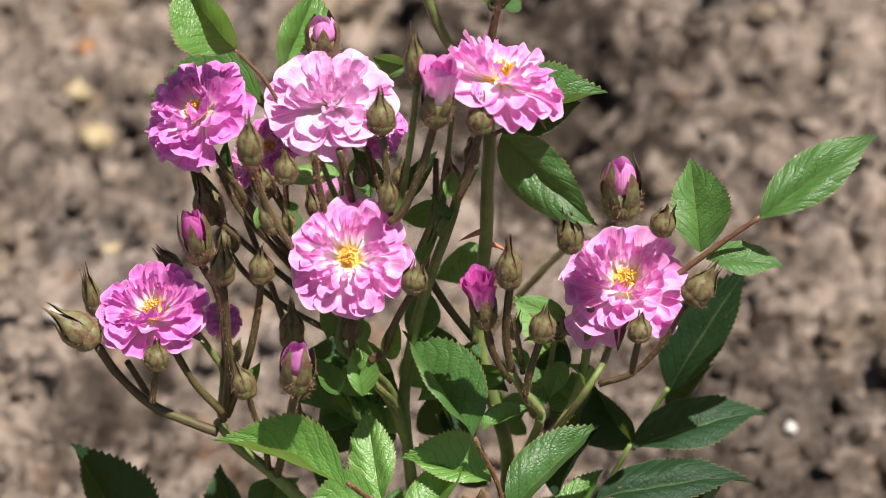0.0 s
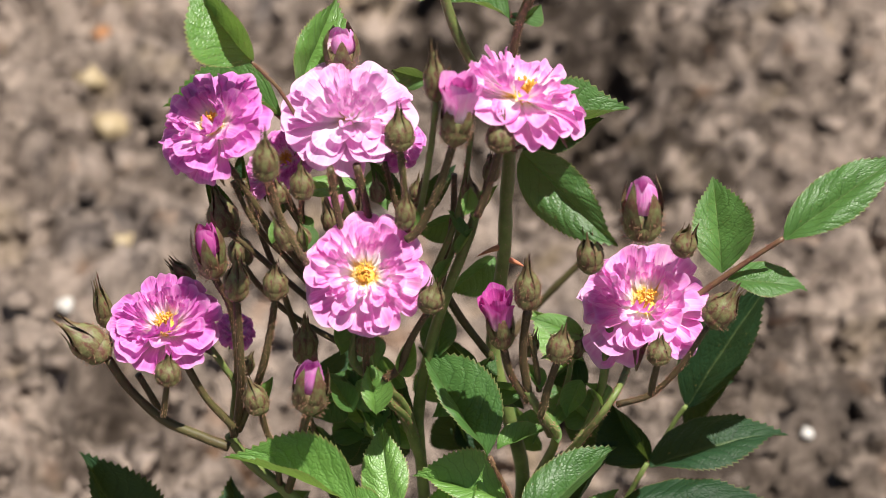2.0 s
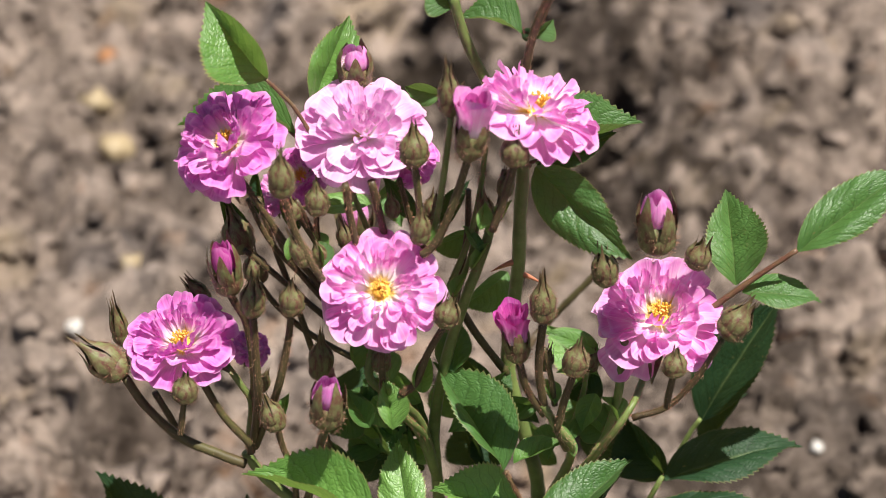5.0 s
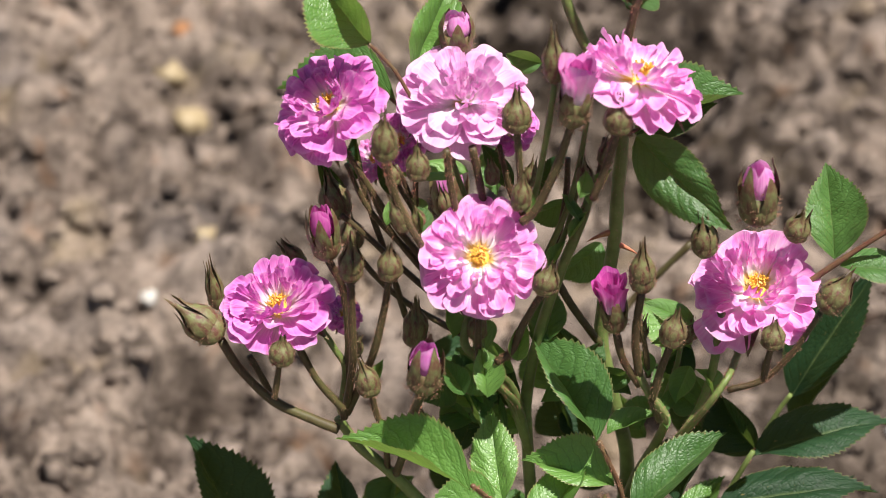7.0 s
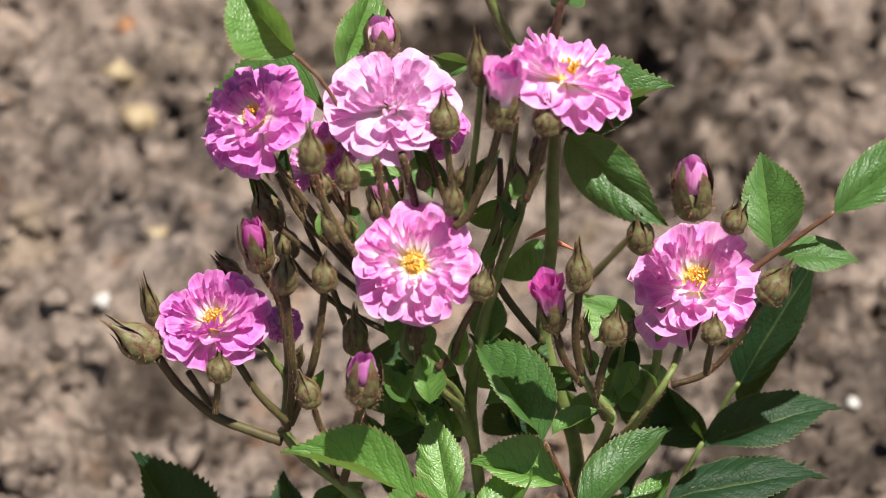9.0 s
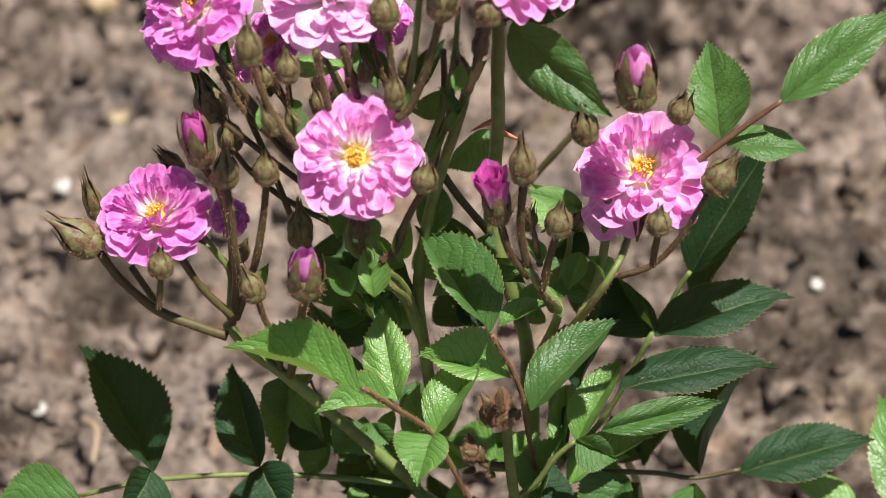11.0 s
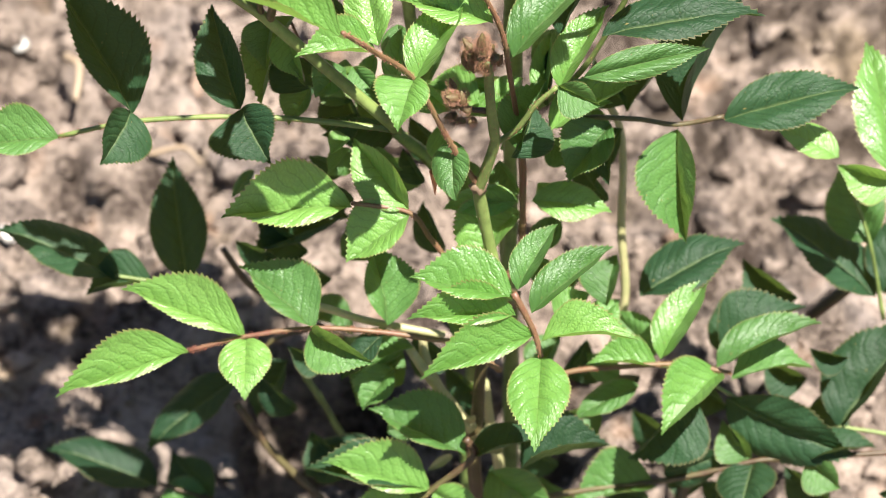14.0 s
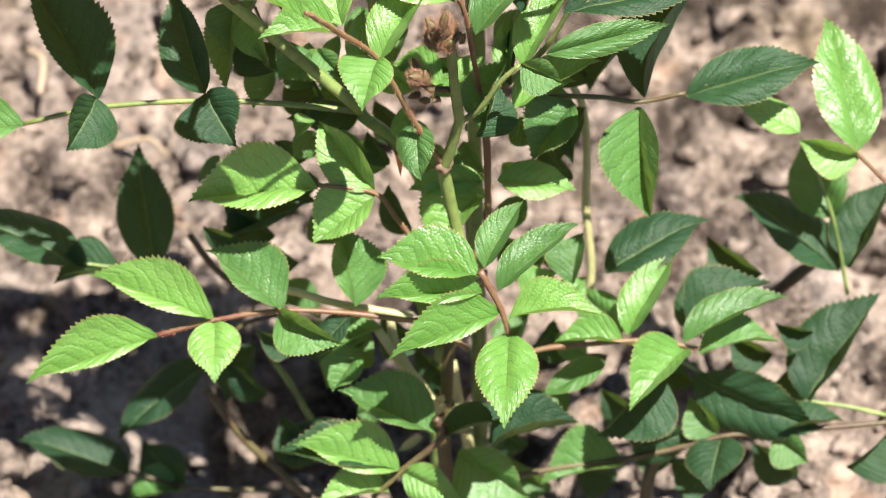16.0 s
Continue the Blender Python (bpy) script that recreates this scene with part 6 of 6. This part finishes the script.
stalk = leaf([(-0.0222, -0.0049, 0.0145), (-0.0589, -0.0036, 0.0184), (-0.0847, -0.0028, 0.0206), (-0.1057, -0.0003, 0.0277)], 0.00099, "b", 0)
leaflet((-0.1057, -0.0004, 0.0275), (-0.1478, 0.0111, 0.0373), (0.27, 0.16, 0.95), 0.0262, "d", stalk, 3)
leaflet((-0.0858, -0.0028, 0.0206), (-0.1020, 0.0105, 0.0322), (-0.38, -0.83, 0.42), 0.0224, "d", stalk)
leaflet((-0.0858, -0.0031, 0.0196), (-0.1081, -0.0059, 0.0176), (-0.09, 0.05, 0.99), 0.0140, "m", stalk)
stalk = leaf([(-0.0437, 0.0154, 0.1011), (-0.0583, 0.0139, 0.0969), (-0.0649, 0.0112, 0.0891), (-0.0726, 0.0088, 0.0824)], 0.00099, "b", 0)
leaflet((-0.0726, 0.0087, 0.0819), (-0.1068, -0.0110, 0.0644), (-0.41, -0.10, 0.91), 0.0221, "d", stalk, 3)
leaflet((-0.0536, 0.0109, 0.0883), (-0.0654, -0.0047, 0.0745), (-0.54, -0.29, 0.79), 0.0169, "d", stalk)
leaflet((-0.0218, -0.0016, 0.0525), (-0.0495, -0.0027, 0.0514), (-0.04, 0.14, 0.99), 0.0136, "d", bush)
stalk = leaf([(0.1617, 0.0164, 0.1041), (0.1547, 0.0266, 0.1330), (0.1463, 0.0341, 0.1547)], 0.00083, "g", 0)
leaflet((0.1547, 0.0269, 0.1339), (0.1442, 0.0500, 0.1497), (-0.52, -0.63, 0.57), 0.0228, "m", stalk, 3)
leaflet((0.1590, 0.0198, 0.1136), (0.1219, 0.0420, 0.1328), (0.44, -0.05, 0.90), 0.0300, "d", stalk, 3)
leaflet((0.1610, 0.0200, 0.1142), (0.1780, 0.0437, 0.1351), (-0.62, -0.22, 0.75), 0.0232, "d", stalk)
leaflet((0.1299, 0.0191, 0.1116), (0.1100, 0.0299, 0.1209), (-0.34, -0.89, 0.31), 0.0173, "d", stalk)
stalk = leaf([(0.1712, 0.0081, 0.1661), (0.1566, 0.0133, 0.1808), (0.1525, 0.0145, 0.1843)], 0.00083, "r", 0.3)
leaflet((0.1565, 0.0139, 0.1826), (0.1476, 0.0524, 0.2090), (0.20, -0.62, 0.76), 0.0240, "y", stalk, 3)
leaflet((0.1571, 0.0129, 0.1798), (0.1364, 0.0178, 0.1830), (-0.15, -0.91, 0.40), 0.0133, "y", stalk)
leaflet((0.1365, 0.0165, 0.1899), (0.1140, 0.0259, 0.1963), (0.23, -0.10, 0.97), 0.0159, "y", stalk)
stem([(0.1380, 0.0308, 0.0880), (0.1480, 0.0339, 0.0969), (0.1559, 0.0362, 0.1035)], 0.00232, 0.00232, "b", 0.0)
stem([(0.0130, -0.0335, 0.1044), (0.0053, -0.0297, 0.1152), (-0.0022, -0.0243, 0.1306), (-0.0038, -0.0205, 0.1413)], 0.00199, 0.00166, "p", 0.0)
stem([(-0.0724, -0.0022, 0.0796), (-0.0601, -0.0092, 0.0594), (-0.0463, -0.0148, 0.0436), (-0.0343, -0.0200, 0.0287)], 0.00149, 0.00166, "b", 0.0)
stem([(-0.0519, 0.0250, 0.0715), (-0.0491, 0.0225, 0.0644), (-0.0423, 0.0183, 0.0523), (-0.0344, 0.0128, 0.0364), (-0.0158, 0.0035, 0.0100)], 0.00133, 0.00149, "g", 0.0)
stem([(0.0273, -0.0149, 0.1575), (0.0173, -0.0237, 0.1323), (0.0150, -0.0313, 0.1106), (0.0137, -0.0375, 0.0927), (0.0163, -0.0472, 0.0652)], 0.00199, 0.00265, "b", 0.2)
stem([(0.0174, -0.0128, 0.1063), (0.0192, -0.0175, 0.0927), (0.0230, -0.0256, 0.0697), (0.0206, -0.0338, 0.0462)], 0.00166, 0.00215, "p", 0.0)
stem([(0.0937, -0.0194, 0.0588), (0.0898, -0.0227, 0.0494), (0.0880, -0.0277, 0.0351)], 0.00232, 0.00265, "b", 0.0)

# canes that come out of the soil
stem([(0.0170, -0.045, 0.055), (0.018, -0.03, 0.02), (0.020, -0.02, -0.03)], 0.0027, 0.0032, "b", 0.0)
stem([(0.0220, -0.03, 0.045), (0.025, -0.02, 0.01), (0.026, -0.015, -0.03)], 0.0022, 0.0028, "p", 0.0)
stem([(0.0159, 0.015, 0.107), (0.012, 0.01, 0.05), (0.012, 0.0, -0.03)], 0.0025, 0.0032, "g", 0.1)
stem([(0.0240, 0.03, 0.16), (0.028, 0.03, 0.08), (0.028, 0.01, -0.03)], 0.0027, 0.0034, "g", 0.0)

# smaller leaves among the others
leaflet((-0.0266, 0.0040, 0.2446), (-0.0366, -0.0035, 0.2395), (-0.22, -0.32, 0.92), 0.0116, "m", bush, 0)
leaflet((-0.0213, 0.0040, 0.2319), (-0.0173, 0.0162, 0.2402), (-0.31, -0.46, 0.83), 0.0089, "y", bush, 0)
leaflet((-0.0111, 0.0040, 0.2359), (-0.0093, 0.0204, 0.2471), (-0.33, -0.50, 0.80), 0.0092, "y", bush, 0)
leaflet((-0.0040, 0.0040, 0.2379), (0.0064, -0.0038, 0.2325), (-0.32, -0.79, 0.53), 0.0091, "y", bush)
leaflet((-0.0266, 0.0040, 0.2132), (-0.0332, -0.0003, 0.2103), (-0.28, -0.20, 0.94), 0.0075, "y", bush)
leaflet((0.0160, 0.0040, 0.2292), (-0.0018, 0.0085, 0.2324), (0.13, -0.18, 0.97), 0.0132, "y", bush, 0)
leaflet((0.0203, 0.0040, 0.2292), (0.0298, 0.0107, 0.2337), (-0.23, -0.30, 0.93), 0.0097, "y", bush, 0)
leaflet((0.0122, 0.0040, 0.2261), (0.0279, 0.0007, 0.2237), (0.13, -0.10, 0.99), 0.0083, "y", bush)
leaflet((0.0357, 0.0040, 0.2296), (0.0387, 0.0232, 0.2427), (-0.36, -0.48, 0.80), 0.0092, "y", bush, 0)
leaflet((0.0376, 0.0040, 0.2271), (0.0414, 0.0204, 0.2413), (-0.61, -0.43, 0.66), 0.0084, "d", bush)
leaflet((0.0580, 0.0040, 0.2192), (0.0437, -0.0116, 0.2087), (-0.29, -0.33, 0.90), 0.0166, "m", bush, 0)
leaflet((0.0596, 0.0040, 0.2166), (0.0561, -0.0098, 0.2046), (-0.63, -0.41, 0.66), 0.0095, "d", bush)
leaflet((0.0422, -0.0160, 0.1428), (0.0534, -0.0073, 0.1486), (-0.33, -0.19, 0.92), 0.0117, "y", bush)
leaflet((-0.0077, -0.0187, 0.1352), (-0.0243, -0.0265, 0.1301), (-0.26, -0.08, 0.96), 0.0110, "m", bush)
leaflet((-0.0128, -0.0209, 0.1287), (-0.0270, -0.0339, 0.1201), (-0.40, -0.16, 0.90), 0.0151, "m", bush)
leaflet((0.0423, 0.0040, 0.2193), (0.0589, 0.0102, 0.2233), (-0.19, -0.12, 0.97), 0.0118, "y", bush)
leaflet((-0.0392, 0.0040, 0.2350), (-0.0500, 0.0135, 0.2434), (-0.41, -0.82, 0.39), 0.0111, "d", bush)
leaflet((0.0341, -0.0071, 0.1683), (0.0437, 0.0040, 0.1757), (-0.42, -0.22, 0.88), 0.0118, "m", bush)
leaflet((-0.0274, 0.0182, 0.1662), (-0.0409, 0.0225, 0.1701), (-0.20, -0.93, 0.32), 0.0141, "d", bush)
leaflet((-0.0554, 0.0108, 0.1452), (-0.0691, 0.0152, 0.1492), (-0.21, -0.93, 0.30), 0.0123, "d", bush)
leaflet((-0.0040, 0.0203, 0.1723), (-0.0156, 0.0284, 0.1779), (-0.33, -0.81, 0.48), 0.0132, "m", bush)
leaflet((0.0289, 0.0181, 0.1660), (0.0231, 0.0294, 0.1738), (-0.47, -0.65, 0.60), 0.0111, "m", bush)
leaflet((0.0450, 0.0077, 0.1364), (0.0332, 0.0159, 0.1421), (-0.34, -0.81, 0.47), 0.0112, "m", bush)
leaflet((0.0194, 0.0009, 0.1168), (0.0035, 0.0058, 0.1204), (-0.16, -0.86, 0.48), 0.0112, "y", bush)
leaflet((0.0659, -0.0054, 0.0989), (0.0539, 0.0013, 0.1036), (-0.31, -0.85, 0.43), 0.0118, "m", bush)
leaflet((0.0237, -0.0133, 0.0762), (0.0094, -0.0057, 0.0831), (-0.30, -0.88, 0.37), 0.0152, "d", bush)
leaflet((0.0444, -0.0182, 0.0622), (0.0300, -0.0121, 0.0677), (-0.25, -0.90, 0.35), 0.0154, "d", bush)
leaflet((-0.0052, -0.0232, 0.0481), (-0.0176, -0.0129, 0.0552), (-0.34, -0.78, 0.53), 0.0147, "m", bush)
leaflet((0.0198, -0.0232, 0.0481), (0.0364, -0.0137, 0.0561), (0.35, -0.88, 0.32), 0.0167, "d", bush)
leaflet((0.0779, -0.0232, 0.0480), (0.0613, -0.0186, 0.0522), (-0.17, -0.93, 0.33), 0.0156, "d", bush)
leaflet((0.1153, -0.0232, 0.0479), (0.0966, -0.0186, 0.0522), (-0.16, -0.93, 0.32), 0.0182, "d", bush)
leaflet((0.1443, -0.0232, 0.0479), (0.1278, -0.0139, 0.0562), (-0.31, -0.88, 0.36), 0.0176, "d", bush)
leaflet((0.1326, -0.0062, 0.0966), (0.1165, -0.0002, 0.1020), (-0.24, -0.92, 0.32), 0.0147, "d", bush)
leaflet((-0.0496, -0.0101, 0.0856), (-0.0638, -0.0009, 0.0937), (-0.34, -0.86, 0.38), 0.0156, "d", bush)
leaflet((-0.0339, -0.0182, 0.0624), (-0.0463, -0.0089, 0.0706), (-0.36, -0.84, 0.41), 0.0158, "d", bush)
stem([(0.0132, -0.0366, 0.1096), (0.0064, -0.0334, 0.1188), (-0.0013, -0.0296, 0.1296), (-0.0079, -0.0259, 0.1404)], 0.00215, 0.00166, "p", 0.0)

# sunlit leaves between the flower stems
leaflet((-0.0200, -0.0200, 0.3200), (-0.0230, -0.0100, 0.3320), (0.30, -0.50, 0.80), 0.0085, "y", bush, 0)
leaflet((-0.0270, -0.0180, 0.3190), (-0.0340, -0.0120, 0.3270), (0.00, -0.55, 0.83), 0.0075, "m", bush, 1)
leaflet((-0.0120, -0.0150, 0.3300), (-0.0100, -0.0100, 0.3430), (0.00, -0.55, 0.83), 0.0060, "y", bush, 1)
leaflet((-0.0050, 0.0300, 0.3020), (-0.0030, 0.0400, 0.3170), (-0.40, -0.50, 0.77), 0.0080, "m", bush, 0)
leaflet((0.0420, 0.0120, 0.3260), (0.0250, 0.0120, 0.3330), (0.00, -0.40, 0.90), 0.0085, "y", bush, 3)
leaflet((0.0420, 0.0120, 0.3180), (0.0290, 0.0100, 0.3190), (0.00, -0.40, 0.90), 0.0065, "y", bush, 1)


def knot(x, y, z, size, seed):
    """A rough brown node where old shoots broke away."""
    bm = lump(seed)
    for v in bm.verts:
        v.co = Vector((x, y, z)) + v.co * size
    me = bpy.data.meshes.new("knot")
    bm.to_mesh(me)
    bm.free()
    me.polygons.foreach_set("use_smooth", [True] * len(me.polygons))
    part("knot", me, BARK, bush, "rough brown woody node")


def husk(base, tip, width, seed):
    """A dry papery scale that curls beside a node."""
    base, tip = Vector(base), Vector(tip)
    way = tip - base
    side = way.cross(Vector((0.2, -0.8, 0.55))).normalized()
    out = side.cross(way).normalized()
    verts = []
    for k in range(9):
        t = k / 8
        w = width * math.sin(math.pi * (0.12 + 0.85 * t)) ** 0.8
        for c in range(5):
            q = (c - 2) / 2
            lift = way.length * 0.25 * (t * t + 0.5 * q * q) + 0.1 * way.length * noise.noise(Vector((q, t * 3, seed)))
            verts.append(base + way * t + side * q * w * 0.5 + out * lift)
    part("husk", mesh("husk", verts, grid_faces(9, 5)), STEM_PALE, bush, "dry straw-coloured scale at a node")


knot(0.0110, -0.0330, 0.1010, 0.0080, 3)
knot(0.0135, -0.0320, 0.0960, 0.0065, 4)
knot(0.0085, -0.0330, 0.0955, 0.0055, 5)
knot(0.0155, -0.0250, 0.2200, 0.0055, 6)
knot(0.0262, -0.0330, 0.1745, 0.0060, 7)
for n, (x, z, dx, dz) in enumerate(((0.009, 0.100, -0.004, 0.011), (0.013, 0.103, 0.006, 0.010), (0.016, 0.098, 0.009, 0.003),
                                    (0.011, 0.112, 0.003, 0.012), (0.017, 0.108, 0.004, 0.011), (0.006, 0.094, -0.008, -0.004))):
    husk((x, -0.036, z), (x + dx, -0.038, z + dz), 0.0035, n)
leaflet((0.0740, 0.0000, 0.0920), (0.0500, -0.0100, 0.0840), (0.00, -0.55, 0.83), 0.0085, "w", bush, 2)

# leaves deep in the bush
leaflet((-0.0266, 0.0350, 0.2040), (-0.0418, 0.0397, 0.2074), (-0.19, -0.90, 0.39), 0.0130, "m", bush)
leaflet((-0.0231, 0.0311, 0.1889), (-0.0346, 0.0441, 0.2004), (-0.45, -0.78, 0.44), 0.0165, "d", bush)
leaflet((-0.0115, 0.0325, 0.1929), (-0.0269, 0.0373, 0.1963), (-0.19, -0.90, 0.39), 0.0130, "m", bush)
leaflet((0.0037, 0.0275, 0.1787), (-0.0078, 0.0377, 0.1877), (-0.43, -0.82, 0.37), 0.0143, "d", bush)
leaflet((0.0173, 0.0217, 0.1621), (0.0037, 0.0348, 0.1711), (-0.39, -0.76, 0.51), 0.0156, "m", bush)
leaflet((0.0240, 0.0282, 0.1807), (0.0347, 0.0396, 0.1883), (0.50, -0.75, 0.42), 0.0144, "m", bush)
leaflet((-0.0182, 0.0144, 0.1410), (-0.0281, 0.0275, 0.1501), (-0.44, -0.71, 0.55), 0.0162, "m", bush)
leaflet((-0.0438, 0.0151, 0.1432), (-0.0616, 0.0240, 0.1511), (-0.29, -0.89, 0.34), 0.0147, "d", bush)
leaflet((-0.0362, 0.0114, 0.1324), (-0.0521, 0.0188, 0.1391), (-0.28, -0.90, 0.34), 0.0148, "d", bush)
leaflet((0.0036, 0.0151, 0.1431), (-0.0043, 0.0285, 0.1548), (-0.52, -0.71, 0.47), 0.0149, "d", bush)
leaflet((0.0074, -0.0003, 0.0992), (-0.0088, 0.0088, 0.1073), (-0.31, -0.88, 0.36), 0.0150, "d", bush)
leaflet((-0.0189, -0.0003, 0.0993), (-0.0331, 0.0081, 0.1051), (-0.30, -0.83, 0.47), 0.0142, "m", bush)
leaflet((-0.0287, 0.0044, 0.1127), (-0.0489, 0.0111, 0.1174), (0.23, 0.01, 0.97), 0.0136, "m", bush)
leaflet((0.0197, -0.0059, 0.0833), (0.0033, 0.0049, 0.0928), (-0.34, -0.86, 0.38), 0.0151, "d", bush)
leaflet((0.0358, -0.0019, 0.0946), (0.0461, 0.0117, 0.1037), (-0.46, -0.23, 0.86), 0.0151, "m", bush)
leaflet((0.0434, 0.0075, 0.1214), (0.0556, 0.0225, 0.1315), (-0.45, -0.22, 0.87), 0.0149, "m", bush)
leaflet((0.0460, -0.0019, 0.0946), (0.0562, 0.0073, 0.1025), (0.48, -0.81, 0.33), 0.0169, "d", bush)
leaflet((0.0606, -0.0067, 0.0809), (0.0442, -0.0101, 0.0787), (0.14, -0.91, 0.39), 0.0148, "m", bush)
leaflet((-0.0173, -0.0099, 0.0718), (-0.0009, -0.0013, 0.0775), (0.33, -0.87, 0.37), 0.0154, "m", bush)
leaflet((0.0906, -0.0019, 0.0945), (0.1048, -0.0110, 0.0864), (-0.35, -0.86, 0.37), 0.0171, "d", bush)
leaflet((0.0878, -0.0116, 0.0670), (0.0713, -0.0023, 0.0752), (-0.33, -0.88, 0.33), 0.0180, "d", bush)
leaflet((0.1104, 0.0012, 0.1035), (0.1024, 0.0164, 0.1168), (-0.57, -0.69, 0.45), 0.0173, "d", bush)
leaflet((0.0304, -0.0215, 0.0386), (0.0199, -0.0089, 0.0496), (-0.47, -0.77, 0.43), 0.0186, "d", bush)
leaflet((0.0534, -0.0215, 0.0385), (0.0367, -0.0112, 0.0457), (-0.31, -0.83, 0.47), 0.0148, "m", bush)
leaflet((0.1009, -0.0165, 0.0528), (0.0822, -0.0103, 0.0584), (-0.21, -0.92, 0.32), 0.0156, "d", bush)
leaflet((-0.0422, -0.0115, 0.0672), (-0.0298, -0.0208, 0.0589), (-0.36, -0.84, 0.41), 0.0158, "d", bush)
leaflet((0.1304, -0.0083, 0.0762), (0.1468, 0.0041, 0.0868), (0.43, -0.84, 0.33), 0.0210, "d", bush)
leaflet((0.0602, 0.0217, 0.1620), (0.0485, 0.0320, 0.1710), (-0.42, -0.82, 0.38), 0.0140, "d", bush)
leaflet((-0.0018, 0.0350, 0.2066), (0.0039, 0.0478, 0.2153), (-0.46, -0.35, 0.82), 0.0140, "m", bush)
leaflet((0.0340, 0.0350, 0.2144), (0.0435, 0.0461, 0.2219), (0.52, -0.74, 0.43), 0.0141, "m", bush)
leaflet((0.0649, 0.0339, 0.1967), (0.0535, 0.0453, 0.2069), (-0.47, -0.80, 0.38), 0.0137, "d", bush)
leaflet((-0.0292, 0.0261, 0.1747), (-0.0428, 0.0290, 0.1773), (-0.15, -0.95, 0.28), 0.0117, "d", bush)
leaflet((0.0075, -0.0131, 0.1339), (0.0210, -0.0212, 0.1283), (-0.31, -0.84, 0.45), 0.0136, "m", bush)
leaflet((-0.0041, -0.0064, 0.1530), (-0.0156, -0.0113, 0.1499), (-0.22, -0.10, 0.97), 0.0148, "y", bush)
leaflet((-0.0357, -0.0169, 0.1232), (-0.0514, -0.0140, 0.1259), (-0.12, -0.94, 0.31), 0.0113, "d", bush)
leaflet((-0.0102, -0.0161, 0.1253), (-0.0239, -0.0227, 0.1210), (0.30, -0.87, 0.39), 0.0118, "m", bush)
leaflet((0.0542, -0.0132, 0.1338), (0.0640, -0.0034, 0.1403), (-0.38, -0.21, 0.90), 0.0131, "y", bush)
leaflet((0.0204, 0.0100, 0.2288), (0.0095, 0.0115, 0.2299), (-0.09, -0.93, 0.35), 0.0083, "m", bush)
leaflet((-0.0248, 0.0100, 0.2392), (-0.0158, 0.0009, 0.2329), (-0.40, -0.76, 0.52), 0.0103, "m", bush)
leaflet((0.0409, 0.0100, 0.2105), (0.0559, 0.0209, 0.2178), (-0.30, -0.22, 0.93), 0.0136, "y", bush)

# soil and litter
pebble(-0.201, 0.438, 0.0090, 1, "white rounded pebble on the soil")
pebble(0.174, 0.340, 0.0065, 2, "pale pebble half sunk in the soil")
pebble(-0.180, 0.365, 0.0090, 3, "pale pebble on the soil")
pebble(-0.218, 0.656, 0.0170, 10, "pale ochre lump of dry soil", OCHRE)
pebble(-0.203, 0.629, 0.0200, 11, "pale ochre lump of dry soil", OCHRE)
pebble(-0.179, 0.492, 0.0130, 12, "pale ochre lump of dry soil", OCHRE)
pebble(-0.219, 0.714, 0.0130, 13, "rust-brown bit of litter on the soil", RUST)
pebble(-0.186, 0.156, 0.0080, 7, "small pale stone in crumbly soil")
pebble(-0.194, 0.273, 0.0080, 8, "small pale stone in crumbly soil")
pebble(0.108, 0.131, 0.0080, 9, "small pale stone in crumbly soil")
twig((-0.168, 0.247, 0.012), (-0.161, 0.219, 0.012), 0.0022, "dry straw-coloured stalk on the soil")
twig((-0.126, 0.186, 0.012), (-0.103, 0.181, 0.012), 0.0015, "thin dry twig on the soil")
